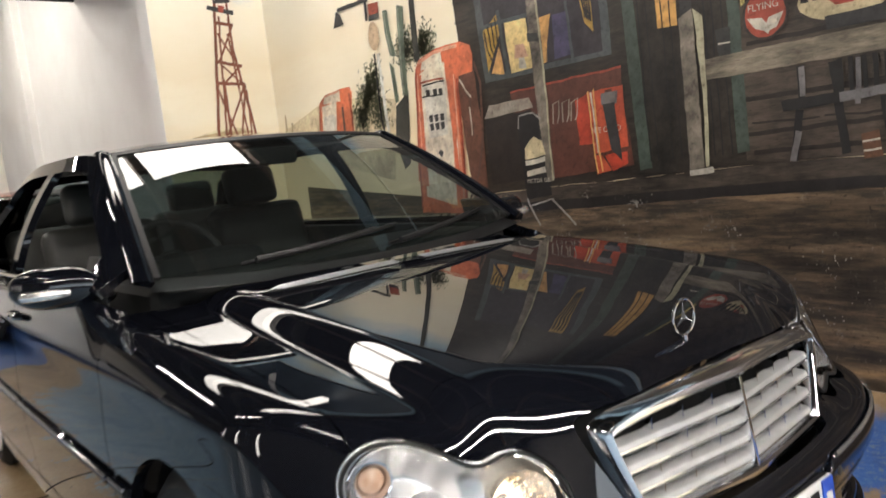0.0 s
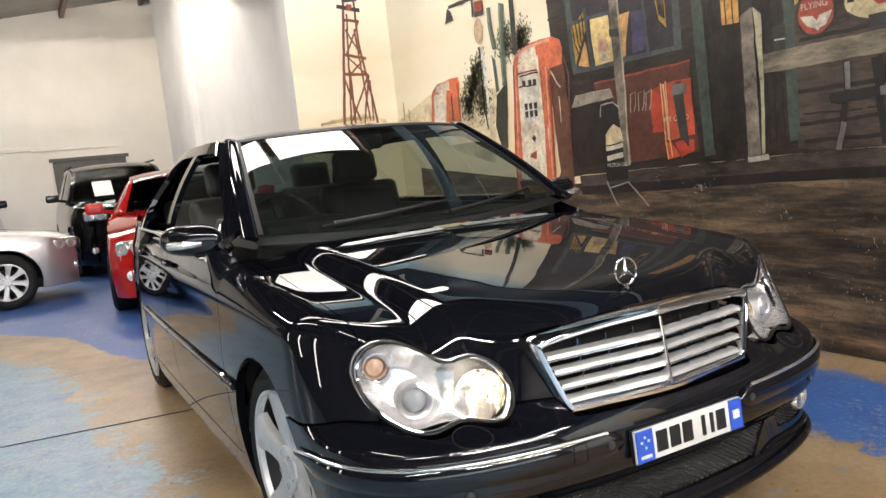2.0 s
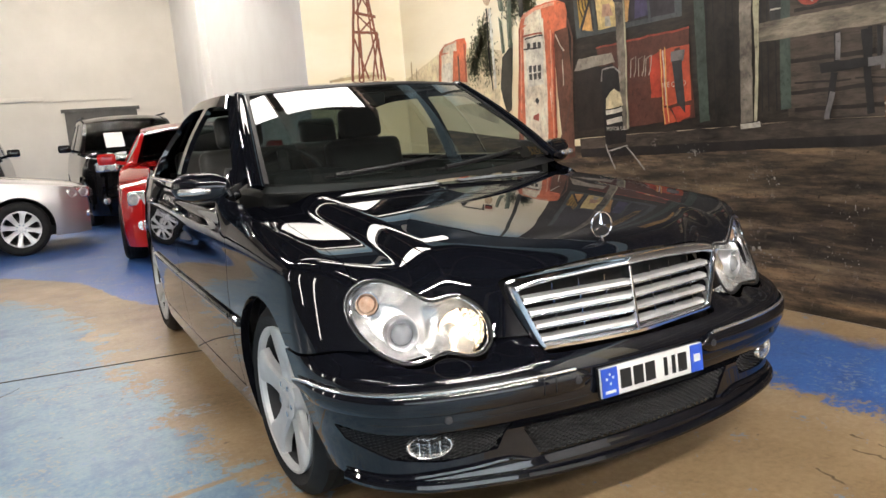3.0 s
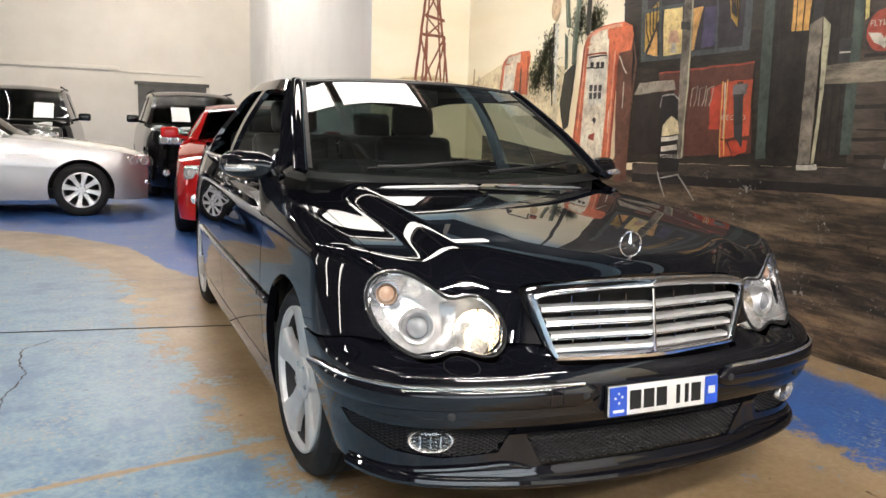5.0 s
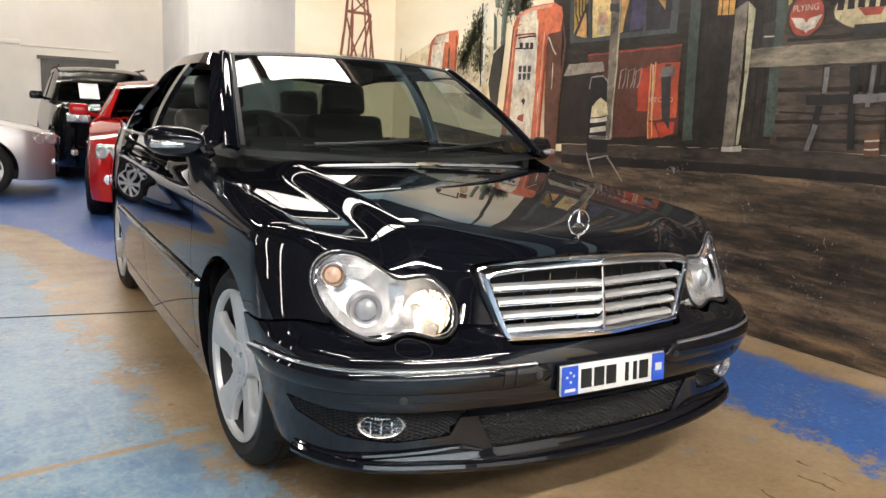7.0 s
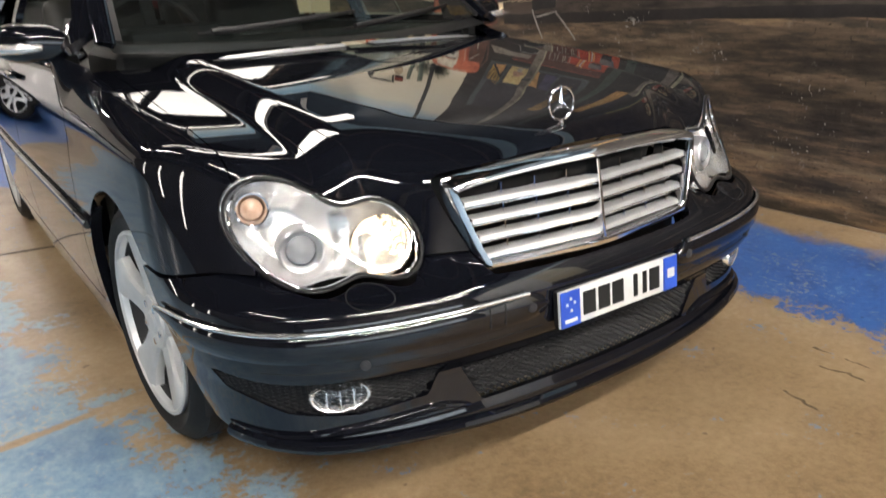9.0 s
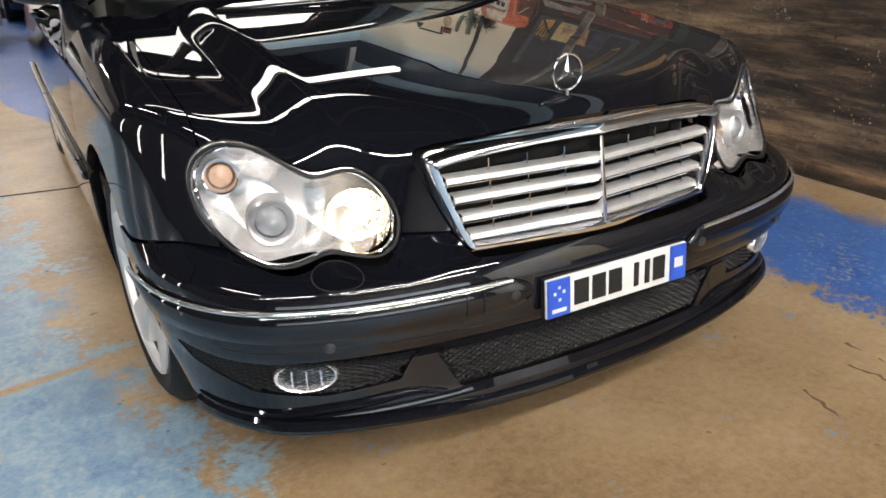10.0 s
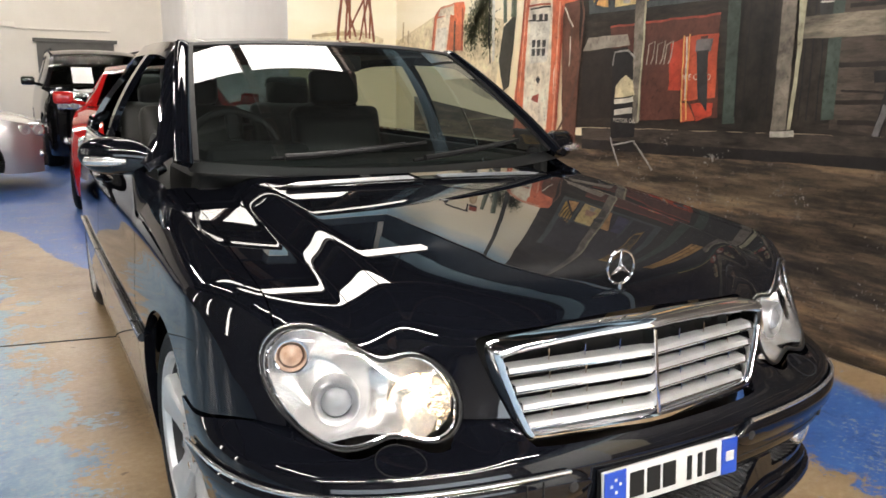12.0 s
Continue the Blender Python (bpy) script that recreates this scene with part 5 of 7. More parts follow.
    part("interior_mirror", moved(box_bm(-0.115, -0.012, -0.032, 0.115, 0.02, 0.032, 0.02, 3), pose(0, 1.03, 1.315, 8, 0, 8)), CABIN, car, "dark interior mirror")
    part("headlining", box_bm(-0.50, 1.20, 1.358, 0.50, 2.4, 1.366), CABIN, car, "", False)
    for sg in (-1, 1):
        part("door_card", box_bm(sg * 0.76 - 0.02, 0.66, 0.35, sg * 0.76 + 0.02, 2.6, 0.965, 0.015), CABIN, car)
    return car


def alloy_wheel(parent, r=0.318, width=0.215, spokes=5, rim_r=0.225, rim_mat=None, spoke=1.0):
    """A tyre and a light-alloy wheel; the outer face looks to -x."""
    rim_mat = rim_mat or ALLOY
    w = new("wheel")
    w.parent = parent
    w.empty_display_size = 0.1
    h = width / 2
    prof = [(-h + 0.004, rim_r - 0.004), (-h - 0.006, rim_r + 0.012), (-h - 0.012, rim_r + (r - rim_r) * 0.45), (-h - 0.002, r - 0.022), (-h + 0.018, r - 0.005)]
    tread = []
    for k in range(5):
        x0, x1 = -h + 0.022 + k * (width - 0.044) / 5, -h + 0.022 + (k + 0.86) * (width - 0.044) / 5
        tread += [(x0, r), (x1, r), (x1 + 0.001, r - 0.007), (x0 + (width - 0.044) / 5 - 0.001, r - 0.007)]
    prof += tread[:-2] + [(h - 0.018, r - 0.005), (h + 0.004, r - 0.02), (h + 0.01, rim_r + (r - rim_r) * 0.45), (h - 0.004, rim_r - 0.004)]
    tyre = part("tyre", lathe_bm(prof, 72), RUBBER, w, "black low-profile tyre")
    # sipes across the tread
    vs, fs = [], []
    for k in range(64):
        a = 2 * math.pi * k / 64
        for sgn in (-1, 1):
            i = len(vs)
            for x, da in ((0.01, 0), (h - 0.012, 0.07), (h - 0.012, 0.085), (0.01, 0.015)):
                rr = r + 0.0006 if x < h - 0.02 else r - 0.004
                vs.append((x * sgn, rr * math.cos(a + da), rr * math.sin(a + da)))
            fs.append((i, i + 1, i + 2, i + 3))
    from_faces("tread_grooves", vs, fs, DARK, tyre, smooth=False)
    rim = part("rim", lathe_bm([(-h + 0.002, rim_r - 0.002), (-h - 0.008, rim_r - 0.001), (-h - 0.010, rim_r - 0.010), (-h - 0.004, rim_r - 0.017), (-h + 0.012, rim_r - 0.020), (-h + 0.012, rim_r - 0.006)], 72), rim_mat, w, "polished alloy rim")
    # near-black barrel, disc and plate: shade between the spokes put into their colour
    part("barrel", lathe_bm([(-h + 0.010, rim_r - 0.008), (-h + 0.010, rim_r - 0.019), (h - 0.03, rim_r - 0.035), (h - 0.03, rim_r - 0.028), (h - 0.01, rim_r - 0.002)], 48), GREY_PLASTIC, rim)
    part("brake_disc", lathe_bm([(0.0, 0.04), (0.0, 0.135), (0.02, 0.135), (0.02, 0.04)], 40), GREY_PLASTIC, w)
    part("backing_plate", lathe_bm([(0.04, 0.03), (0.04, rim_r - 0.04), (0.05, rim_r - 0.04), (0.05, 0.03)], 32), DARK, w)
    face = -h + 0.003
    for k in range(spokes):
        a = 2 * math.pi * (k + 0.25) / spokes
        bm = bmesh.new()
        rows = []
        for rr, hw, dx in ((0.035, 0.030, 0.004), (0.07, 0.028, 0.008), (0.12, 0.027, 0.002), (0.17, 0.033, -0.005), (rim_r - 0.016, 0.050, -0.010)):
            x = face + dx
            row = []
            hw *= spoke
            for t, xx in ((-hw, x + 0.03), (-hw * 0.92, x + 0.008), (-hw * 0.7, x), (hw * 0.0, x + 0.002), (hw * 0.7, x), (hw * 0.92, x + 0.008), (hw, x + 0.03)):
                row.append(bm.verts.new((xx, rr * math.cos(a) - t * math.sin(a), rr * math.sin(a) + t * math.cos(a))))
            rows.append(row)
        for A, B in zip(rows, rows[1:]):
            for i in range(6):
                bm.faces.new((A[i], A[i + 1], B[i + 1], B[i]))
        bmesh.ops.recalc_face_normals(bm, faces=list(bm.faces))
        part("spoke", bm, rim_mat, w)
        b = 2 * math.pi * (k + 0.75) / spokes
        part("wheel_bolt", moved(lathe_bm([(0.0, 0.0005), (0.0, 0.010), (0.03, 0.010), (0.03, 0.0005)], 12), pose(face - 0.002, 0.052 * math.cos(b), 0.052 * math.sin(b))), CHROME, w)
    part("hub", lathe_bm([(face - 0.003, 0.0005), (face - 0.003, 0.026), (face + 0.002, 0.032), (face + 0.003, 0.07), (face + 0.03, 0.075), (face + 0.03, 0.0005)], 36), rim_mat, w)
    return w


MAIN_CAR = sedan()


# ---- the painted wall ----
def pigment(name, colour, vary=0.25, streak=(1, 1, 1), scale=5.0):
    """Brushed wall paint: broad tone, brush strokes, and fine dark drags and pale dry-brush flecks."""
    m, n, l = material("paint_" + name)
    b = n["Principled BSDF"]
    b.inputs["Roughness"].default_value = 0.42
    broad = link_noise(n, l, 1.9, 5, 0.6)
    strokes = link_noise(n, l, scale * 2.5, 7, 0.7, stretch=streak)
    drags = link_noise(n, l, scale * 7, 9, 0.78, stretch=tuple(k ** 1.3 for k in streak))
    ad = n.new("ShaderNodeMath")
    ad.operation = "MULTIPLY_ADD"
    l.new(broad.outputs["Fac"], ad.inputs[0])
    ad.inputs[1].default_value = 0.5
    hf = n.new("ShaderNodeMath")
    hf.operation = "MULTIPLY"
    hf.inputs[1].default_value = 0.5
    l.new(strokes.outputs["Fac"], hf.inputs[0])
    l.new(hf.outputs[0], ad.inputs[2])
    v = vary * 2.3
    r = ramp(n, l, ad.outputs[0], [(0.36, tuple(c * max(0.12, 1 - v) for c in colour)), (0.5, colour), (0.64, tuple(min(0.9, c * (1 + v)) for c in colour))])
    k = n.new("ShaderNodeMix")
    k.data_type, k.blend_type = "RGBA", "MULTIPLY"
    k.inputs["Factor"].default_value = 0.85
    d = ramp(n, l, drags.outputs["Fac"], [(0.34, (0.30, 0.28, 0.27)), (0.46, (0.9, 0.9, 0.9)), (0.62, (1.0, 1.0, 1.0)), (0.72, (1.35, 1.33, 1.3))])
    l.new(r.outputs[0], k.inputs[6])
    l.new(d.outputs[0], k.inputs[7])
    l.new(k.outputs[2], b.inputs["Base Color"])
    bp = n.new("ShaderNodeBump")
    bp.inputs["Strength"].default_value, bp.inputs["Distance"].default_value = 0.2, 0.003
    l.new(strokes.outputs["Fac"], bp.inputs["Height"])
    l.new(bp.outputs[0], b.inputs["Normal"])
    return m


def sky_material():
    """Cream desert sky turning to blue at the top of the wall."""
    m, n, l = material("paint_sky")
    b = n["Principled BSDF"]
    b.inputs["Roughness"].default_value = 0.45
    tc = n.new("ShaderNodeTexCoord")
    sep = n.new("ShaderNodeSeparateXYZ")
    l.new(tc.outputs["Object"], sep.inputs[0])
    no = link_noise(n, l, 1.1, 6, stretch=(1, 0.5, 2.2))
    ad = n.new("ShaderNodeMath")
    ad.operation = "MULTIPLY_ADD"
    l.new(no.outputs["Fac"], ad.inputs[0])
    ad.inputs[1].default_value = 1.0
    l.new(sep.outputs[2], ad.inputs[2])
    dv = n.new("ShaderNodeMath")
    dv.operation = "DIVIDE"
    dv.inputs[1].default_value = 5.0
    l.new(ad.outputs[0], dv.inputs[0])
    r = ramp(n, l, dv.outputs[0], [(0.40, (0.80, 0.67, 0.44)), (0.48, (0.86, 0.79, 0.62)), (0.55, (0.80, 0.70, 0.52)), (0.67, (0.82, 0.76, 0.62)), (0.725, (0.46, 0.60, 0.68)), (0.79, (0.20, 0.42, 0.60))])
    l.new(r.outputs[0], b.inputs["Base Color"])
    return m


def ground_material():
    """Painted wet ground: brown and grey streaks, with pale scuffs."""
    m, n, l = material("paint_ground")
    b = n["Principled BSDF"]
    b.inputs["Roughness"].default_value = 0.45
    a = link_noise(n, l, 3.0, 10, 0.72, stretch=(1, 0.6, 4.5))
    r = ramp(n, l, a.outputs["Fac"], [(0.36, (0.018, 0.015, 0.012)), (0.47, (0.055, 0.043, 0.032)), (0.55, (0.13, 0.095, 0.062)), (0.66, (0.22, 0.165, 0.105))])
    c = link_noise(n, l, 12.0, 10, 0.8, stretch=(1, 1.5, 0.9))
    rs = ramp(n, l, c.outputs["Fac"], [(0.585, (0, 0, 0)), (0.70, (0.8, 0.8, 0.8))])
    k = n.new("ShaderNodeMix")
    k.data_type = "RGBA"
    l.new(rs.outputs[0], k.inputs["Factor"])
    l.new(r.outputs[0], k.inputs[6])
    k.inputs[7].default_value = (0.26, 0.24, 0.22, 1)
    band = link_noise(n, l, 1.6, 6, 0.65, stretch=(1, 0.35, 5.0))
    rb = ramp(n, l, band.outputs["Fac"], [(0.40, (0.50, 0.48, 0.47)), (0.54, (1.0, 0.96, 0.92)), (0.66, (1.5, 1.28, 1.08))])
    speck = link_noise(n, l, 60.0, 4, 0.7)
    rk = ramp(n, l, speck.outputs["Fac"], [(0.33, (0.35, 0.33, 0.32)), (0.40, (1, 1, 1)), (0.66, (1, 1, 1)), (0.74, (1.9, 1.85, 1.8))])
    m1, m2 = n.new("ShaderNodeMix"), n.new("ShaderNodeMix")
    for mx, tint in ((m1, rb), (m2, rk)):
        mx.data_type, mx.blend_type = "RGBA", "MULTIPLY"
        mx.inputs["Factor"].default_value = 1.0
        l.new(tint.outputs[0], mx.inputs[7])
    l.new(k.outputs[2], m1.inputs[6])
    l.new(m1.outputs[2], m2.inputs[6])
    l.new(m2.outputs[2], b.inputs["Base Color"])
    return m


SKY, GROUND_PAINT = sky_material(), ground_material()
PAINTS = dict(
    HOUSE=(0.029, 0.022, 0.016), SIDING=(0.060, 0.045, 0.035), DARKWOOD=(0.022, 0.016, 0.013), STEP=(0.053, 0.041, 0.032), STEPDARK=(0.018, 0.015, 0.014), TEAL=(0.07, 0.085, 0.085), NIGHT=(0.035, 0.028, 0.035),
    CURTAIN=(0.50, 0.30, 0.06), AMBERLIT=(0.70, 0.38, 0.13), LIT=(0.80, 0.60, 0.26), SHADE=(0.62, 0.36, 0.24), PALE=(0.52, 0.48, 0.40), VIOLET=(0.07, 0.06, 0.13), POST=(0.191, 0.162, 0.128), POSTLIT=(0.395, 0.363, 0.242),
    DARKGREY=(0.035, 0.033, 0.033), DOOR=(0.026, 0.02, 0.015), DOORGLOW=(0.624, 0.336, 0.096), GREENPOST=(0.055, 0.075, 0.06), YELLOWEDGE=(0.55, 0.45, 0.16), BEAM=(0.181, 0.151, 0.111), SIGNRIM=(0.05, 0.035, 0.03), SIGNRED=(0.340, 0.064, 0.038),
    CREAMSIGN=(0.528, 0.440, 0.264), BLACKPAINT=(0.014, 0.013, 0.013), BROWNCAN=(0.12, 0.055, 0.03), MAROON=(0.10, 0.035, 0.024), REDLINE=(0.30, 0.06, 0.035), REDBOX=(0.400, 0.048, 0.024), ORANGEBOX=(0.464, 0.080, 0.036),
    GREYPAINT=(0.16, 0.15, 0.15), BENCH=(0.30, 0.26, 0.21), STEELPAINT=(0.26, 0.25, 0.23), PUMPDARK=(0.13, 0.055, 0.035), PUMPRED=(0.60, 0.15, 0.07), PUMPWHITE=(0.72, 0.62, 0.48), PUMPFACE=(0.62, 0.58, 0.50), PUMPHOSE=(0.11, 0.055, 0.04),
    POLEWHITE=(0.66, 0.63, 0.56), SIGNTAN=(0.52, 0.38, 0.24), CACTUS=(0.11, 0.14, 0.10), CACTUSLIT=(0.26, 0.29, 0.22), PUMPLIT=(0.74, 0.34, 0.22), PUMPSHADE=(0.34, 0.07, 0.035), TREEDARK=(0.035, 0.035, 0.028), RUST=(0.20, 0.065, 0.035), DUNEDARK=(0.42, 0.32, 0.18), DUNE=(0.70, 0.58, 0.38), SKYSHADE=(0.62, 0.50, 0.31), SHRUB=(0.13, 0.135, 0.075))
MURAL_X = WALL_X - 0.004
mural = tagged(new("mural"), "large wall painting of an old desert fuel station", "mural")
pigments = {}


def pigment_of(key):
    if key not in pigments:
        pigments[key] = pigment(key.lower(), PAINTS[key], 0.22 if key not in ("SIDING", "HOUSE", "BEAM", "STEP", "POST", "DOOR") else 0.42, (1, 0.6, 3) if key in ("SIDING", "HOUSE", "BEAM", "STEP") else (1, 1, 1), 4.0)
    return pigments[key]


PIER_Y, PIER_X = 5.0, 1.08
painted_count = [0]


def hand_drawn(pts, jitter=0.006):
    """The outline with its edges broken up and a little unsteady, as from a brush."""
    out = []
    for (a, b), (c, e) in zip(pts, pts[1:] + pts[:1]):
        n = max(1, min(24, int(math.hypot(c - a, e - b) / 0.035)))
        for k in range(n):
            y, z = a + (c - a) * k / n, b + (e - b) * k / n
            v = noise.noise_vector((y * 9, z * 9, 0.0)) + noise.noise_vector((y * 31, z * 31, 5.0)) * 0.5
            out.append((y + v.x * jitter, z + v.y * jitter))
    return out


def paint(key, layer, pts, mat=None, pier=False):
    """A painted area: corners as (y, z) on the long wall, or as (x, z) on the short wall that juts out."""
    painted_count[0] += 1
    layer += painted_count[0] * 0.012
    if mat is None:
        pts = hand_drawn(pts)
    if pier:
        y = PIER_Y - 0.004 - 0.0009 * layer
        return from_faces("painted_" + key.lower(), [(x, y, z) for x, z in pts], [tuple(range(len(pts))) if poly_area(pts) > 0 else tuple(range(len(pts)))[::-1]], mat or pigment_of(key), mural, smooth=False)
    x = MURAL_X - 0.0009 * layer
    pts = [(y, min(z, PAINT_TOP - 0.02)) for y, z in pts]
    return from_faces("painted_" + key.lower(), [(x, y, z) for y, z in pts], [tuple(range(len(pts)))[::-1] if poly_area(pts) > 0 else tuple(range(len(pts)))], mat or pigment_of(key), mural, smooth=False)


def poly_area(pts):
    return sum(a[0] * b[1] - b[0] * a[1] for a, b in zip(pts, pts[1:] + pts[:1]))


def stroke(key, layer, width, pts, pier=False):
    """A painted line of a given width."""
    left, right = [], []
    for i, (y, z) in enumerate(pts):
        (ya, za), (yb, zb) = pts[max(i - 1, 0)], pts[min(i + 1, len(pts) - 1)]
        dy, dz = yb - ya, zb - za
        n = math.hypot(dy, dz) or 1
        left.append((y - dz / n * width / 2, z + dy / n * width / 2))
        right.append((y + dz / n * width / 2, z - dy / n * width / 2))
    return paint(key, layer, left + right[::-1], pier=pier)


def oval(key, layer, c, ry, rz):
    return paint(key, layer, [(c[0] + ry * math.cos(a), c[1] + rz * math.sin(a)) for a in np.linspace(0, 2 * math.pi, 33)[:-1]])


def wall_words(text, key, layer, y, z, size, slant=0.0):
    cu = bpy.data.curves.new("words", "FONT")
    cu.body, cu.size, cu.align_x, cu.align_y = text, size, "CENTER", "CENTER"
    ob = new("words", cu)
    me = bpy.data.meshes.new_from_object(ob)
    bpy.data.objects.remove(ob)
    ob = mesh_object("painted_words", me, pigment_of(key), mural)
    ob.matrix_basis = Matrix.Translation((MURAL_X - 0.0009 * layer, y, z)) @ Matrix(((0, 0, -1, 0), (-1, 0, 0, 0), (0, 1, 0, 0), (0, 0, 0, 1))) @ pose(0, 0, 0, 0, 0, slant)


MURAL_END, MURAL_TOP = PIER_Y - 0.004, PAINT_TOP - 0.01
paint("SKY", 0, [(MURAL_END, 0.004), (-4.5, 0.004), (-4.5, MURAL_TOP), (MURAL_END, MURAL_TOP)], SKY)
paint("SKY", 0, [(PIER_X, 0.004), (WALL_X - 0.006, 0.004), (WALL_X - 0.006, MURAL_TOP), (PIER_X, MURAL_TOP)], SKY, True)
paint("GROUND", 1.5, [(4.6, 0.004), (-4.5, 0.004), (-4.5, 0.98), (0.17, 0.98), (2.2, 0.93), (3.2, 1.02), (4.6, 1.15)], GROUND_PAINT)
# house front
paint("HOUSE", 1, [(2.419, 3.279), (-3.422, 2.956), (-3.53, 1.048), (0.175, 1.043), (2.051, 0.99), (2.288, 0.977)])
paint("SIDING", 2, [(0.409, 3.033), (-3.422, 2.956), (-3.53, 1.048), (0.175, 1.043), (0.37, 1.062)])
stroke("DARKWOOD", 3, 0.02, [(0.393, 1.814), (-0.237, 1.747)])
stroke("DARKWOOD", 3, 0.02, [(0.373, 1.352), (-0.29, 1.344)])
stroke("DARKWOOD", 3, 0.02, [(0.365, 1.185), (-0.31, 1.2)])
stroke("DARKWOOD", 3, 0.02, [(0.332, 1.604), (-0.255, 1.609)])
# porch step
paint("STEP", 2, [(2.15, 0.984), (0.175, 1.043), (-3.533, 1.021), (-3.542, 0.956), (0.161, 0.94), (2.141, 0.901)])
paint("STEPDARK", 3, [(2.142, 0.909), (0.163, 0.955), (-3.542, 0.956), (-3.546, 0.924), (0.157, 0.902), (2.135, 0.846)])
# lit window with curtains
paint("TEAL", 3, [(2.179, 2.6), (1.114, 2.469), (1.108, 1.699), (1.534, 1.697), (2.129, 1.697)])
paint("NIGHT", 4, [(2.114, 2.592), (1.171, 2.476), (1.163, 1.726), (2.069, 1.742)])
paint("CURTAIN", 5, [(2.101, 2.022), (1.954, 2.103), (1.941, 1.986), (2.085, 1.762)])
paint("AMBERLIT", 5, [(2.057, 1.749), (1.963, 1.911), (1.942, 1.726)])
paint("LIT", 5, [(1.904, 2.04), (1.716, 2.026), (1.693, 1.726), (1.88, 1.722)])
paint("SHADE", 6, [(1.828, 1.887), (1.757, 1.881), (1.724, 1.795), (1.842, 1.804)])
paint("PALE", 6, [(1.806, 1.802), (1.759, 1.798), (1.74, 1.732), (1.81, 1.737)])
paint("AMBERLIT", 5, [(1.624, 2.002), (1.517, 2.004), (1.564, 1.857), (1.583, 1.741), (1.616, 1.735)])
paint("CURTAIN", 5, [(1.368, 2.5), (1.228, 2.483), (1.215, 1.844), (1.275, 1.901)])
paint("VIOLET", 5, [(1.505, 1.996), (1.386, 1.997), (1.373, 1.751), (1.518, 1.744)])
stroke("TEAL", 7, 0.03, [(1.95, 2.122), (1.906, 1.731)])
stroke("TEAL", 7, 0.025, [(2.116, 2.047), (1.695, 2.039)])
stroke("TEAL", 7, 0.02, [(1.398, 2.054), (1.38, 1.727)])
# porch posts
paint("POST", 8, [(1.69, 3.19), (1.634, 3.183), (1.604, 1.051), (1.638, 1.05)])
paint("DARKWOOD", 9, [(1.7, 1.839), (1.617, 1.839), (1.613, 1.713), (1.691, 1.71)])
paint("POST", 8, [(0.678, 1.796), (0.597, 1.834), (0.597, 1.4), (0.593, 1.05), (0.681, 1.038)])
paint("POSTLIT", 9, [(0.593, 1.828), (0.546, 1.784), (0.547, 1.554), (0.551, 1.399), (0.565, 1.051), (0.585, 1.05), (0.574, 1.4)])
paint("DARKGREY", 8, [(0.672, 3.065), (0.582, 3.054), (0.597, 1.828), (0.663, 1.804)])
stroke("PALE", 9, 0.03, [(0.679, 1.022), (0.544, 1.033)])
# door and its green posts
paint("DOOR", 4, [(1.009, 3.107), (0.683, 3.067), (0.677, 1.045), (0.922, 1.038)])
paint("DOORGLOW", 5, [(0.814, 2.433), (0.683, 2.417), (0.686, 1.768), (0.804, 1.772)])
paint("GREENPOST", 6, [(1.054, 3.112), (0.978, 3.103), (0.908, 1.066), (0.984, 1.056)])
paint("DOOR", 4, [(0.567, 3.052), (0.409, 3.033), (0.374, 1.093), (0.554, 1.058)])
paint("GREENPOST", 6, [(0.419, 3.034), (0.363, 3.027), (0.35, 1.106), (0.415, 1.103)])
paint("YELLOWEDGE", 7, [(0.356, 2.377), (0.328, 2.373), (0.325, 1.793), (0.347, 1.781)])
# rail beam and signs
paint("BEAM", 8, [(0.564, 1.571), (-0.01, 1.579), (-3.458, 1.586), (-3.473, 1.477), (-0.024, 1.474), (0.552, 1.471)])
oval("SIGNRIM", 9, (0.232, 1.721), 0.111, 0.116)
oval("SIGNRED", 10, (0.232, 1.721), 0.098, 0.104)
paint("PALE", 11, [(0.322, 1.714), (0.247, 1.708), (0.227, 1.684), (0.213, 1.706), (0.144, 1.717), (0.18, 1.652), (0.212, 1.649), (0.22, 1.632), (0.239, 1.65), (0.281, 1.665)])
oval("SIGNRIM", 9, (-0.122, 1.724), 0.212, 0.112)
oval("CREAMSIGN", 10, (-0.122, 1.727), 0.201, 0.101)
paint("SIGNRED", 11, [(-0.044, 1.726), (-0.177, 1.732), (-0.157, 1.692), (-0.083, 1.693)])
oval("SIGNRED", 11, (-0.122, 1.811), 0.039, 0.021)
for k in range(7):
    y = 0.062 - k * 0.052
    paint("BLACKPAINT", 12, [(y, 1.778), (y - 0.034, 1.777), (y - 0.034, 1.727), (y, 1.728)])
paint("DARKGREY", 12, [(-0.03, 1.651), (-3.445, 1.685), (-3.457, 1.596), (-0.038, 1.594)])
# chair, lantern, can
paint("BLACKPAINT", 11, [(0.184, 1.322), (-0.073, 1.325), (-0.079, 1.281), (0.171, 1.272)])
stroke("BLACKPAINT", 11, 0.035, [(0.099, 1.273), (0.135, 1.046)])
stroke("BLACKPAINT", 11, 0.035, [(-0.056, 1.46), (-0.093, 1.06)])
stroke("BLACKPAINT", 11, 0.03, [(0.082, 1.464), (0.086, 1.322)])
stroke("GREYPAINT", 12, 0.03, [(0.109, 1.178), (0.141, 1.045)])
stroke("GREYPAINT", 12, 0.025, [(0.078, 1.458), (0.081, 1.328)])
stroke("BLACKPAINT", 11, 0.02, [(-0.084, 1.467), (-0.085, 1.322)])
stroke("BLACKPAINT", 11, 0.02, [(-0.128, 1.466), (-0.129, 1.322)])
stroke("BLACKPAINT", 11, 0.02, [(-0.184, 1.464), (-0.186, 1.323)])
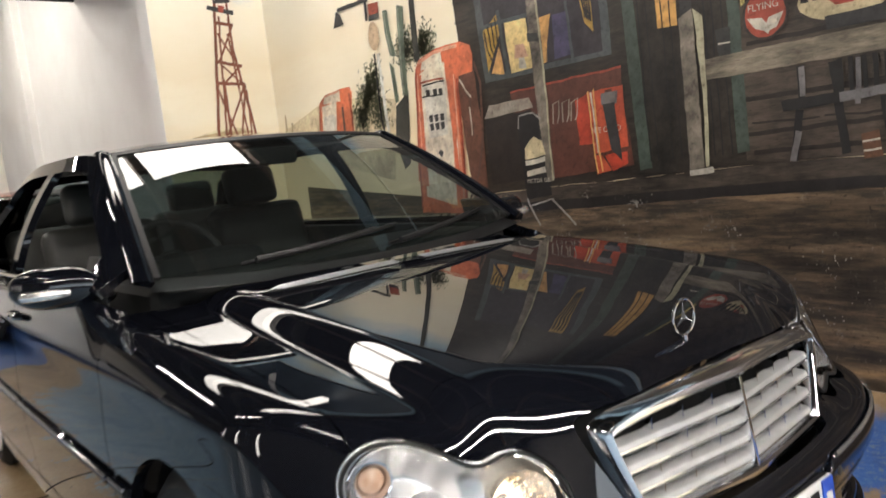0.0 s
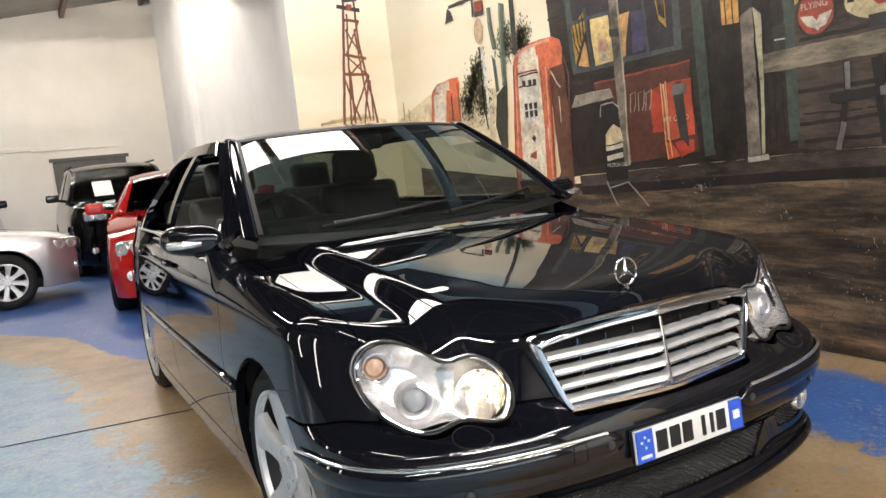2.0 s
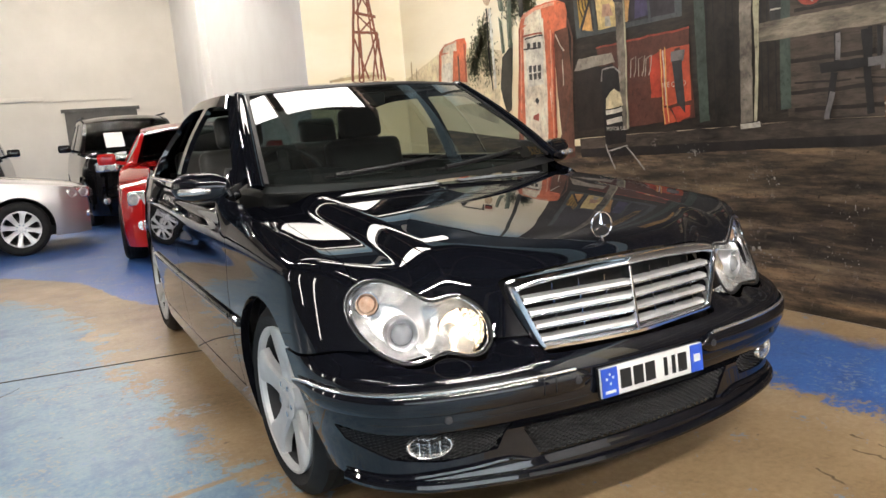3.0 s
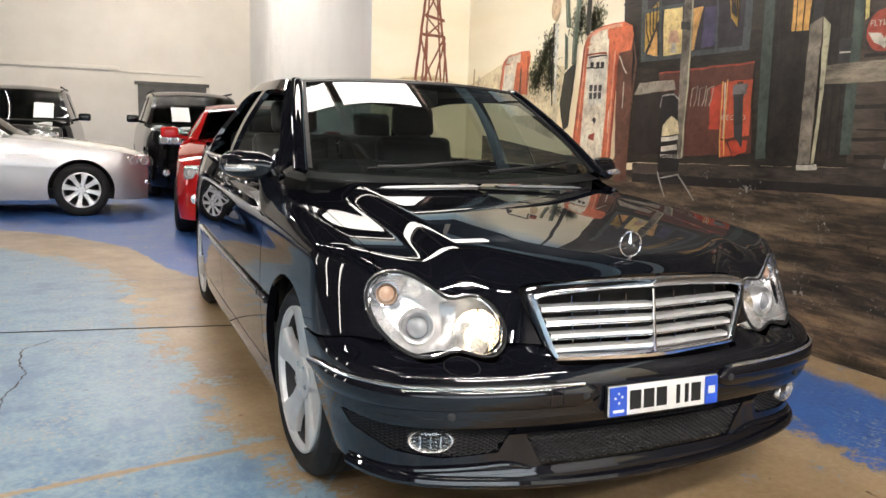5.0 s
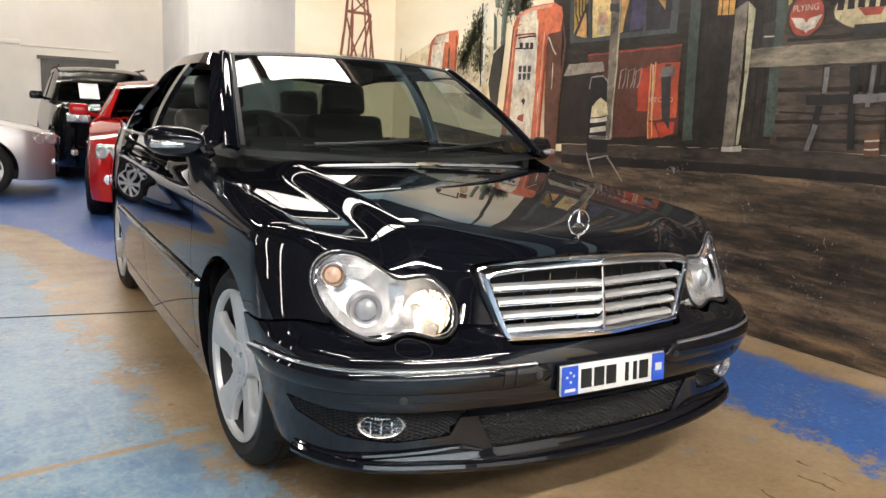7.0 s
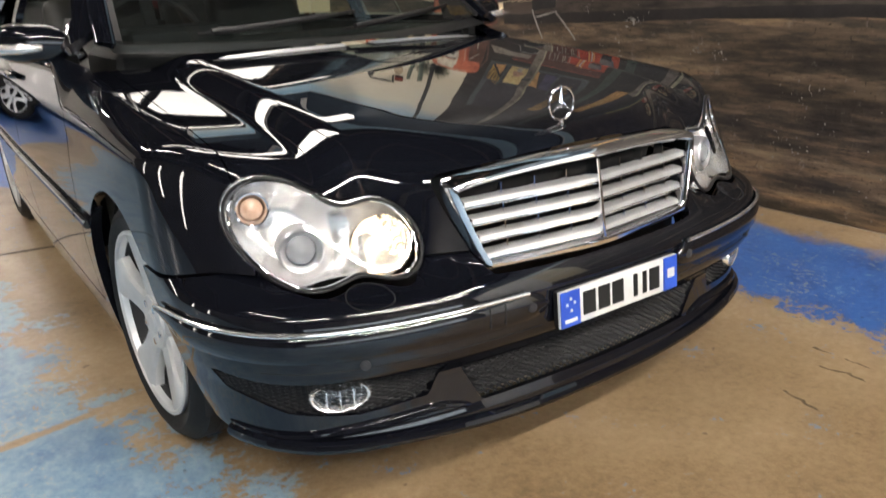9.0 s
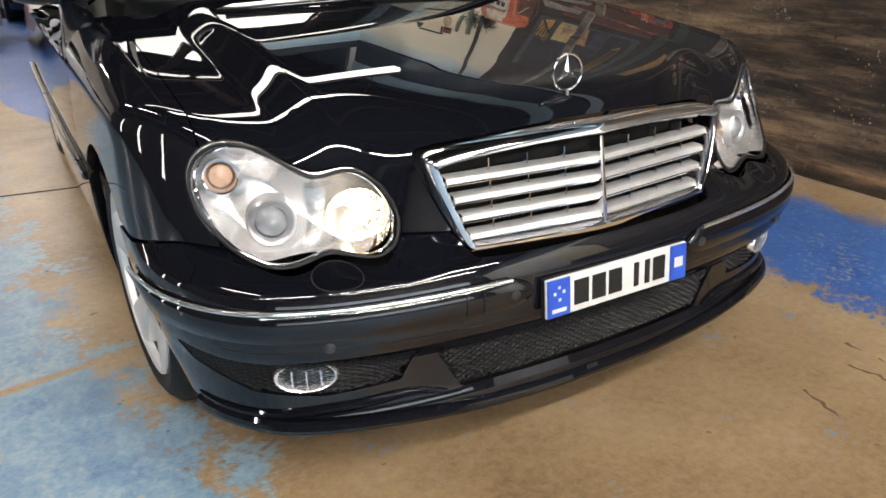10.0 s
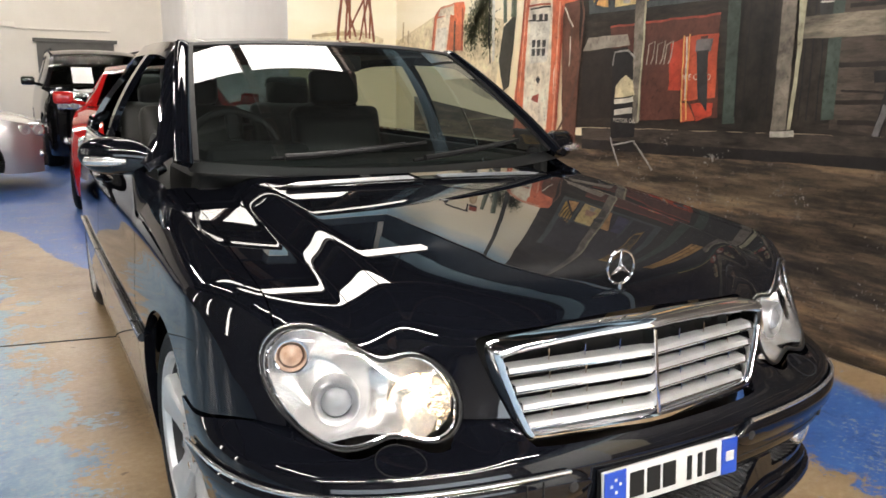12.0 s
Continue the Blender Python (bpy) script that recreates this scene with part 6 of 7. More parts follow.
stroke("BLACKPAINT", 11, 0.02, [(-0.226, 1.463), (-0.228, 1.323)])
stroke("BLACKPAINT", 11, 0.02, [(-0.269, 1.461), (-0.272, 1.323)])
stroke("GREYPAINT", 12, 0.022, [(-0.16, 1.457), (-0.153, 1.268)])
paint("GREYPAINT", 12, [(-0.073, 1.322), (-0.271, 1.331), (-0.27, 1.294), (-0.079, 1.281)])
stroke("BLACKPAINT", 11, 0.03, [(-0.254, 1.288), (-0.278, 1.071)])
paint("DARKGREY", 10, [(0.487, 1.703), (0.404, 1.703), (0.409, 1.572), (0.471, 1.575)])
stroke("PALE", 11, 0.008, [(0.471, 1.633), (0.406, 1.632)])
paint("BROWNCAN", 11, [(-0.153, 1.14), (-0.229, 1.149), (-0.238, 1.036), (-0.162, 1.031)])
stroke("PALE", 12, 0.008, [(-0.158, 1.105), (-0.231, 1.111)])
stroke("PALE", 12, 0.008, [(-0.16, 1.064), (-0.233, 1.071)])
# drinks cooler and its board
paint("MAROON", 4, [(1.91, 1.607), (1.048, 1.627), (1.062, 1.509), (1.02, 1.089), (1.827, 1.037)])
stroke("REDLINE", 5, 0.012, [(1.91, 1.607), (1.048, 1.624)])
paint("REDBOX", 6, [(1.394, 1.49), (1.304, 1.509), (1.291, 1.229), (1.389, 1.228)])
paint("ORANGEBOX", 6, [(1.304, 1.517), (1.054, 1.526), (1.048, 1.199), (1.214, 1.174), (1.284, 1.172)])
paint("ORANGEBOX", 6, [(1.283, 1.164), (1.232, 1.159), (1.172, 1.075), (1.28, 1.055)])
paint("REDBOX", 6, [(1.212, 1.159), (1.058, 1.171), (1.059, 1.101), (1.162, 1.068)])
paint("MAROON", 7, [(1.176, 1.512), (1.128, 1.518), (1.107, 1.18), (1.164, 1.175)])
stroke("PALE", 7, 0.012, [(1.274, 1.516), (1.254, 1.176)])
paint("GREYPAINT", 8, [(1.203, 1.496), (1.089, 1.503), (1.099, 1.434), (1.205, 1.436)])
# script as plain loops
stroke("BENCH", 7, 0.009, [(1.574, 1.375), (1.565, 1.488), (1.512, 1.505), (1.523, 1.412), (1.541, 1.375)])
stroke("BENCH", 7, 0.009, [(1.497, 1.375), (1.488, 1.486), (1.437, 1.503), (1.447, 1.411), (1.465, 1.375)])
stroke("BENCH", 7, 0.009, [(1.433, 1.374), (1.424, 1.484), (1.374, 1.501), (1.384, 1.41), (1.401, 1.374)])
# bench and sandwich board
paint("BENCH", 6, [(2.17, 1.47), (2.113, 1.55), (1.755, 1.558), (1.724, 1.492)])
paint("DARKWOOD", 5, [(2.169, 1.462), (1.746, 1.485), (1.734, 1.065), (2.156, 1.039)])
paint("BLACKPAINT", 9, [(1.874, 1.448), (1.72, 1.461), (1.648, 1.433), (1.639, 0.953), (1.852, 0.932)])
paint("CREAMSIGN", 10, [(1.827, 1.251), (1.783, 1.291), (1.739, 1.315), (1.677, 1.284), (1.656, 1.2), (1.831, 1.18)])
stroke("PALE", 11, 0.03, [(1.829, 1.157), (1.665, 1.176)])
stroke("PALE", 11, 0.035, [(1.828, 1.093), (1.669, 1.111)])
stroke("STEELPAINT", 9, 0.012, [(1.853, 0.94), (1.837, 0.9), (1.76, 0.766)])
stroke("STEELPAINT", 9, 0.012, [(1.635, 0.922), (1.47, 0.765)])
stroke("STEELPAINT", 9, 0.01, [(1.823, 0.893), (1.625, 0.93)])
stroke("STEELPAINT", 10, 0.012, [(1.866, 1.377), (1.85, 1.456), (1.732, 1.461), (1.67, 1.422)])
# porch post beside the cooler
paint("POST", 9, [(1.700, 3.22), (1.622, 3.22), (1.600, 1.55), (1.612, 1.036), (1.662, 1.033), (1.694, 1.55)])
paint("POSTLIT", 10, [(1.640, 3.22), (1.622, 3.22), (1.602, 1.55), (1.612, 1.04), (1.624, 1.04), (1.616, 1.55)])
paint("DARKGREY", 10, [(1.712, 1.93), (1.628, 1.92), (1.624, 1.87), (1.712, 1.88)])
# stripes and the dark front of the cooler
stroke("AMBERLIT", 9, 0.010, [(1.291, 1.523), (1.288, 1.305), (1.272, 1.06)])
stroke("AMBERLIT", 9, 0.010, [(1.252, 1.530), (1.250, 1.305), (1.238, 1.07)])
paint("DARKGREY", 9, [(1.196, 1.44), (1.112, 1.44), (1.094, 1.12), (1.163, 1.185)])
# near fuel pump
paint("PUMPDARK", 5, [(2.415, 1.826), (2.228, 1.874), (2.198, 1.421), (2.205, 0.854), (2.343, 0.823)])
paint("PUMPRED", 6, [(2.836, 1.9), (2.788, 1.963), (2.58, 2.008), (2.33, 2.005), (2.238, 1.964), (2.217, 1.893), (2.239, 1.793), (2.375, 1.781), (2.39, 1.72), (2.398, 1.339), (2.42, 0.861), (2.936, 0.873), (2.9, 1.339), (2.858, 1.566)])
paint("PUMPWHITE", 7, [(2.741, 1.967), (2.541, 1.992), (2.531, 1.898), (2.779, 1.883)])
paint("PUMPWHITE", 7, [(2.808, 1.858), (2.681, 1.901), (2.459, 1.901), (2.45, 1.816), (2.458, 1.425), (2.476, 0.901), (2.864, 0.994), (2.801, 1.564)])
paint("PUMPRED", 8, [(2.511, 1.913), (2.425, 1.915), (2.405, 1.594), (2.471, 1.339), (2.461, 0.902), (2.536, 0.898), (2.502, 1.425)])
paint("PUMPRED", 8, [(2.832, 1.86), (2.776, 1.856), (2.809, 1.565), (2.822, 1.065), (2.943, 1.107), (2.874, 1.567)])
paint("PUMPFACE", 8, [(2.768, 1.776), (2.526, 1.779), (2.546, 1.417), (2.76, 1.402)])
stroke("BLACKPAINT", 9, 0.012, [(2.768, 1.776), (2.526, 1.779)])
paint("DARKGREY", 9, [(2.741, 1.739), (2.694, 1.741), (2.697, 1.693), (2.736, 1.691)])
paint("DARKGREY", 9, [(2.663, 1.735), (2.618, 1.737), (2.62, 1.689), (2.658, 1.687)])
paint("DARKGREY", 9, [(2.602, 1.732), (2.558, 1.733), (2.56, 1.686), (2.597, 1.684)])
paint("DARKGREY", 9, [(2.738, 1.562), (2.691, 1.565), (2.694, 1.517), (2.733, 1.513)])
paint("DARKGREY", 9, [(2.675, 1.56), (2.63, 1.563), (2.632, 1.515), (2.67, 1.512)])
paint("DARKGREY", 9, [(2.614, 1.558), (2.569, 1.561), (2.571, 1.513), (2.609, 1.51)])
paint("DARKGREY", 9, [(2.739, 1.504), (2.693, 1.508), (2.696, 1.459), (2.734, 1.455)])
paint("DARKGREY", 9, [(2.677, 1.503), (2.631, 1.506), (2.634, 1.458), (2.672, 1.454)])
paint("DARKGREY", 9, [(2.615, 1.501), (2.57, 1.505), (2.573, 1.457), (2.61, 1.453)])
paint("DARKGREY", 9, [(2.678, 1.294), (2.65, 1.317), (2.616, 1.295), (2.643, 1.259)])
paint("SIGNRED", 9, [(2.705, 1.177), (2.629, 1.197), (2.638, 1.134), (2.718, 1.15)])
stroke("PUMPHOSE", 9, 0.018, [(2.352, 1.759), (2.315, 1.674), (2.28, 1.61), (2.297, 1.506), (2.283, 1.381)])
stroke("PALE", 10, 0.012, [(2.366, 1.76), (2.316, 1.682), (2.269, 1.63)])
stroke("PALE", 10, 0.01, [(2.297, 1.569), (2.297, 1.381)])
stroke("PUMPHOSE", 9, 0.02, [(2.212, 1.852), (2.17, 1.707), (2.194, 1.38), (2.269, 1.127), (2.424, 0.904)])
# far fuel pump
paint("PUMPRED", 6, [(4.2, 1.839), (4.121, 1.89), (3.86, 1.918), (3.706, 1.913), (3.685, 1.861), (3.711, 1.752), (3.713, 1.525), (4.265, 1.552)])
paint("PUMPWHITE", 7, [(4.103, 1.887), (3.862, 1.909), (3.867, 1.818), (4.137, 1.826)])
paint("PUMPWHITE", 7, [(4.16, 1.81), (3.927, 1.826), (3.997, 1.506), (4.216, 1.518)])
paint("PUMPFACE", 8, [(4.163, 1.724), (3.979, 1.725), (4.01, 1.527), (4.195, 1.525)])
stroke("PUMPHOSE", 9, 0.03, [(3.844, 1.769), (3.852, 1.516)])
stroke("PUMPRED", 9, 0.03, [(3.901, 1.822), (3.922, 1.518)])
# lamp pole, round sign, cactus, shrubs
stroke("POLEWHITE", 7, 0.035, [(3.265, 2.097), (3.253, 1.735), (3.242, 1.434)])
stroke("BLACKPAINT", 6, 0.02, [(3.309, 2.105), (3.321, 1.701), (3.29, 1.417)])
oval("SIGNTAN", 8, (3.29, 2.228), 0.072, 0.104)
paint("REDLINE", 8, [(3.319, 2.473), (3.187, 2.459), (3.189, 2.377), (3.324, 2.382)])
stroke("DARKGREY", 8, 0.04, [(3.328, 2.366), (3.193, 2.362)])
stroke("DARKGREY", 7, 0.03, [(3.748, 2.518), (3.547, 2.517), (3.312, 2.505)])
paint("DARKGREY", 8, [(3.767, 2.514), (3.708, 2.474), (3.675, 2.397), (3.831, 2.393)])
stroke("DARKGREY", 7, 0.03, [(3.349, 2.513), (3.361, 2.356)])
paint("CACTUS", 6, [(3.144, 2.384), (3.087, 2.379), (3.08, 2.207), (3.044, 2.036), (3.113, 2.049), (3.149, 2.221)])
paint("CACTUS", 6, [(2.972, 2.385), (2.894, 2.36), (2.936, 2.017), (2.951, 1.735), (3.018, 1.745), (3.003, 2.029)])
paint("CACTUS", 6, [(3.135, 2.011), (3.088, 1.962), (3.068, 1.71), (3.113, 1.699)])
paint("TREEDARK", 5, [(3.118, 1.675), (2.943, 1.775), (3.02, 1.245), (3.098, 1.208), (3.169, 1.427)])
paint("TREEDARK", 5, [(2.795, 3.484), (2.732, 3.469), (2.774, 1.948), (2.838, 1.96)])

BUSHES = [(3.478, 1.765), (3.586, 1.646), (3.374, 1.881), (2.935, 2.057), (2.705, 2.034), (3.334, 1.638)]
# wind pump tower
stroke("RUST", 5, 0.028, [(1.684, 2.878), (1.547, 1.643)], True)
stroke("RUST", 5, 0.022, [(1.791, 2.882), (1.798, 2.436)], True)
stroke("RUST", 5, 0.025, [(1.798, 2.436), (1.915, 1.644)], True)
stroke("RUST", 5, 0.019, [(1.704, 2.732), (1.623, 1.648)], True)
stroke("RUST", 5, 0.019, [(1.767, 2.585), (1.835, 1.675)], True)
stroke("RUST", 5, 0.022, [(1.668, 2.187), (1.668, 1.66)], True)
stroke("RUST", 5, 0.019, [(1.872, 2.133), (1.765, 1.654)], True)
stroke("RUST", 5, 0.017, [(1.875, 2.082), (1.868, 1.672)], True)
stroke("RUST", 5, 0.028, [(1.674, 2.672), (1.831, 2.656)], True)
stroke("RUST", 5, 0.028, [(1.622, 2.337), (1.863, 2.295)], True)
stroke("RUST", 5, 0.028, [(1.604, 2.149), (1.872, 2.133)], True)
stroke("RUST", 5, 0.017, [(1.671, 2.583), (1.822, 2.31)], True)
stroke("RUST", 5, 0.017, [(1.819, 2.646), (1.654, 2.337)], True)
stroke("RUST", 5, 0.017, [(1.652, 2.327), (1.85, 2.133)], True)
stroke("RUST", 5, 0.017, [(1.842, 2.295), (1.666, 2.138)], True)
stroke("RUST", 5, 0.019, [(1.605, 2.089), (1.726, 1.682)], True)
stroke("RUST", 5, 0.019, [(1.859, 2.123), (1.64, 1.687)], True)
stroke("DARKGREY", 6, 0.04, [(1.606, 2.806), (1.848, 2.766)], True)
stroke("DARKGREY", 6, 0.035, [(1.671, 2.858), (1.827, 2.874)], True)
paint("SIGNRED", 6, [(1.708, 2.83), (1.771, 2.822), (1.751, 2.763), (1.71, 2.771)], pier=True)
stroke("DUNEDARK", 3, 0.03, [(4.829, 1.819), (4.837, 1.639)])
stroke("DUNEDARK", 3, 0.02, [(4.721, 1.74), (4.731, 1.628)])
paint("DUNE", 2, [(5.245, 1.691), (4.917, 1.668), (4.252, 1.822), (3.879, 1.842), (3.106, 1.736), (3.231, 1.131), (5.281, 1.575)])
paint("DUNE", 2, [(1.304, 1.68), (1.519, 1.735), (1.791, 1.749), (2.011, 1.674), (1.992, 1.55), (1.294, 1.612)], pier=True)
paint("DUNEDARK", 3, [(1.304, 1.68), (1.624, 1.729), (1.925, 1.71), (1.301, 1.66)], pier=True)

# boards of the house front, door planks, folds of the curtains, light and shade on the pumps
lines = random.Random(11)
for k in range(15):
    z = 1.10 + k * 0.128
    for y0, y1 in ((0.33, -3.4), (2.36, 2.2) if z < 2.6 else (2.36, 1.06)):
        y = y0
        while y > y1:
            ln = min(lines.uniform(0.25, 0.8), y - y1)
            if not (1.45 < z < 1.62 and y < 0.4) and lines.random() < 0.85:
                stroke("DARKWOOD", 2.6, lines.uniform(0.008, 0.022), [(y, z + lines.gauss(0, 0.004)), (y - ln * 0.5, z + lines.gauss(0, 0.006)), (y - ln, z + lines.gauss(0, 0.004))])
            if lines.random() < 0.4:
                stroke("DARKWOOD", 2.7, lines.uniform(0.01, 0.03), [(y - ln * 0.2, z + lines.uniform(0.03, 0.09)), (y - ln * lines.uniform(0.35, 0.6), z + lines.uniform(0.03, 0.09))])
            y -= ln + 0.02
for y in (0.44, 0.49, 0.53, 0.72, 0.77, 0.86, 0.91):
    stroke("BLACKPAINT", 4.5, 0.008, [(y + 0.02, 2.9), (y + 0.01, 2.4), (y, 1.10)])
for k in range(4):
    stroke("DARKWOOD", 5.6, 0.012, [(2.085 - k * 0.035, 2.02 + k * 0.02), (2.07 - k * 0.035, 1.90), (2.04 - k * 0.03, 1.83 + k * 0.02)])
    stroke("DARKWOOD", 5.6, 0.012, [(1.345 - k * 0.03, 2.46), (1.30 - k * 0.022, 2.2), (1.262 - k * 0.012, 1.93 - k * 0.01)])
stroke("PUMPLIT", 6.6, 0.022, [(2.79, 1.94), (2.60, 1.985), (2.36, 1.985)])
stroke("PUMPSHADE", 6.6, 0.018, [(2.835, 1.88), (2.86, 1.60), (2.90, 1.34), (2.93, 0.90)])
stroke("PUMPSHADE", 6.6, 0.022, [(2.395, 1.77), (2.405, 1.35), (2.425, 0.90)])
stroke("PUMPLIT", 6.7, 0.016, [(2.425, 1.80), (2.44, 1.40), (2.455, 0.92)])
stroke("PUMPLIT", 6.7, 0.012, [(2.815, 1.86), (2.84, 1.55), (2.875, 1.20)])
stroke("BLACKPAINT", 6.8, 0.010, [(2.79, 1.70), (2.56, 1.69)])
stroke("PUMPSHADE", 6.8, 0.014, [(2.80, 1.80), (2.53, 1.795)])
stroke("PUMPSHADE", 6.8, 0.022, [(3.72, 1.86), (3.725, 1.53)])
stroke("PUMPLIT", 6.8, 0.018, [(4.10, 1.89), (3.88, 1.905)])
stroke("PUMPSHADE", 6.8, 0.018, [(4.195, 1.82), (4.25, 1.56)])
stroke("CACTUSLIT", 6.8, 0.016, [(3.125, 2.37), (3.12, 2.20), (3.09, 2.06)])
stroke("CACTUSLIT", 6.8, 0.016, [(2.955, 2.36), (2.985, 2.03), (2.995, 1.76)])

wall_words("FLYING", "PALE", 11, 0.238, 1.757, 0.045)
wall_words("MOTOR OIL", "PALE", 11, 1.735, 1.045, 0.036)
wall_words("ICE COLD", "PALE", 9, 1.185, 1.30, 0.045)
for k in range(6):
    stroke("BLACKPAINT", 12, 0.026, [(0.09 - k * 0.052, 1.755), (0.085 - k * 0.052, 1.845)])
# leaves of the painted shrubs: many short dabs
vs, fs = [], []
rng = random.Random(4)
for cy, cz in BUSHES:
    for k in range(420):
        y, z = cy + rng.gauss(0, 0.055), cz + rng.gauss(0, 0.07)
        a, ln, w = rng.uniform(0.6, 2.6), rng.uniform(0.018, 0.045), rng.uniform(0.004, 0.009)
        dy, dz = math.cos(a) * ln, math.sin(a) * ln
        i = len(vs)
        x = MURAL_X - 0.0009 * 6.5
        vs += [(x, y, z), (x, y + dy / 2 - dz / ln * w, z + dz / 2 + dy / ln * w), (x, y + dy, z + dz), (x, y + dy / 2 + dz / ln * w, z + dz / 2 - dy / ln * w)]
        fs.append((i, i + 1, i + 2, i + 3))
from_faces("painted_leaves", vs, fs, pigment_of("SHRUB"), mural, smooth=False)

# scuffs where the painted ground has been knocked: clusters of pale chips, with short runs below some of them
vs, fs = [], []


def chip(y, z, w, h):
    n = rng.randint(6, 9)
    i = len(vs)
    vs.extend((MURAL_X - 0.0125, y + w * rng.uniform(0.45, 1.25) * math.cos(a), z + h * rng.uniform(0.45, 1.25) * math.sin(a)) for a in np.linspace(0, -2 * math.pi, n + 1)[:-1])
    fs.append(tuple(range(i, i + n)))


for c in range(46):
    cy, cz, spread = rng.uniform(-2.4, 1.9), rng.choice((rng.uniform(0.55, 0.97), rng.uniform(0.08, 0.6))), rng.uniform(0.02, 0.10)
    for k in range(rng.randint(8, 26)):
        chip(cy + rng.gauss(0, spread), cz + rng.gauss(0, spread * 0.7), rng.uniform(0.001, 0.0055), rng.uniform(0.002, 0.008))
    if rng.random() < 0.35:
        for k in range(rng.randint(3, 8)):
            chip(cy + rng.gauss(0, 0.03), cz + rng.gauss(0, 0.02), rng.uniform(0.004, 0.016), rng.uniform(0.004, 0.018))
CHIP = surface("chipped_paint", (0.10, 0.095, 0.088), (0.34, 0.32, 0.29), rough=0.7, scale=14)
tagged(from_faces("paint_scuff", vs, fs, CHIP, mural, smooth=False), kind="stuff")


# ---- the other parked cars ----
def parked_car(name, label, coat, where, sp, paper=None, rail=False):
    """A car built from a few curves; its nose looks to -y and its front axle stands at y = 0."""
    car = thing(name, label, "car", where)
    W, r, wb = sp["w"], sp["tyre"], sp["wheelbase"]
    top = curve_of(*sp["shoulder"])
    y0, y1 = sp["nose"], sp["tail"]
    width = curve_of([y0, y0 + 0.12, y0 + 0.35, 0.3, wb, y1 - 0.3, y1], [W * 0.72, W * 0.86, W * 0.955, W, W, W * 0.96, W * 0.8])

    def sx(y, z):
        up = np.maximum(z - 0.62 * top(y), 0)
        dn = np.maximum(0.5 - z, 0)
        return width(y) - 0.35 * up * up - 0.3 * dn * dn

    def side(y, q):
        z = 0.2 + (top(y) - 0.2) * q
        return np.stack([-sx(y, z), y, z], -1)

    def keep(p):
        a = np.hypot(p[..., 1], p[..., 2] - r) - (r + 0.055)
        b = np.hypot(p[..., 1] - wb, p[..., 2] - r) - (r + 0.055)
        return np.minimum(a, b)
    sheet("body_side", side, steps(y0, y1, 0.03), steps(0, 1, 0.03)[::-1], keep, coat, car, "", 0.04, True)

    def hood(x, y):
        t = top(y)
        lim = sx(y, t)
        s = x
        return np.stack([lim * s, y, t + sp["crown"] * (1 - s * s) + 0.02 * np.exp(-((np.abs(s) - 0.62) / 0.1) ** 2)], -1)
    sheet("hood", hood, steps(-1, 1, 0.08), steps(y0, sp["cowl"] + 0.15, 0.05), None, coat, car)
    sheet("boot", hood, steps(-1, 1, 0.1), steps(sp["deck"], y1, 0.05), None, coat, car)
    zt = float(top(np.array(y0))) + sp["crown"]

    def face(x, z):
        s = x
        out = curve_of([0.18, 0.3, 0.5, 0.62, zt], [0.05, -0.03, -0.055, -0.03, 0.0])(z)
        return np.stack([W * 0.72 * s, y0 + out + 0.12 * s * s - 0.12 * 0 , z - 0.0 * s], -1)
    sheet("front_bumper", face, steps(-1, 1, 0.05), steps(0.18, zt, 0.03), None, coat, car)
    part("radiator_grille", box_bm(-0.40 * W, y0 - 0.075, zt - 0.26 * (zt - 0.2), 0.40 * W, y0 + 0.02, zt - 0.07 * (zt - 0.2), 0.015), PLASTIC, car)
    for k in range(3):
        z = zt - (0.10 + 0.055 * k) * (zt - 0.2)
        part("grille_bar", box_bm(-0.38 * W, y0 - 0.082, z - 0.006, 0.38 * W, y0 - 0.07, z + 0.006, 0.002), SATIN, car)
    part("lower_intake", box_bm(-0.55 * W, y0 - 0.05, 0.26, 0.55 * W, y0 + 0.05, 0.38, 0.02), PLASTIC, car)
    for sg in (-1, 1):
        lx, lz = sp["lamp"]
        hl = part("headlight", box_bm(-0.17, -0.06, -0.075, 0.17, 0.06, 0.075, 0.05, 4), BOWL, car, "clear headlight")
        hl.matrix_basis = pose(sg * lx, y0 + sp["lamp_y"], lz, 0, 0, sg * sp.get("lamp_turn", 28))
        for dx in (-0.08, 0.07):
            part("lamp_round", moved(lathe_bm([(-0.02, 0.0005), (-0.02, 0.058), (0.02, 0.058), (0.024, 0.045), (0.006, 0.03), (0.012, 0.0005)], 24, "z"), pose(dx, -0.06, 0.0, 90)), LAMP_GREY, hl)
        part("fog_lamp", moved(lathe_bm([(-0.02, 0.0005), (-0.02, 0.05), (0.012, 0.05), (0.016, 0.0005)], 20, "z"), pose(sg * 0.72 * W, y0 + 0.02, 0.42, 90)), BOWL, car)
        m = part("door_mirror", box_bm(-0.10, -0.05, -0.065, 0.10, 0.05, 0.065, 0.045, 4), coat, car)
        m.matrix_basis = pose(sg * (W + 0.10), sp["cowl"] + 0.25, float(top(np.array(sp["cowl"]))) + 0.12)
        part("mirror_arm", tube_bm([(sg * (W - 0.12), sp["cowl"] + 0.27, float(top(np.array(sp["cowl"]))) + 0.05), (sg * (W + 0.04), sp["cowl"] + 0.25, float(top(np.array(sp["cowl"]))) + 0.09)], 0.022, 8), coat, car)
    # glasshouse
    k = [0, 1, 2, 3, 4]
    cy, cz = curve_of(k, sp["mid_y"]), curve_of(k, sp["mid_z"])
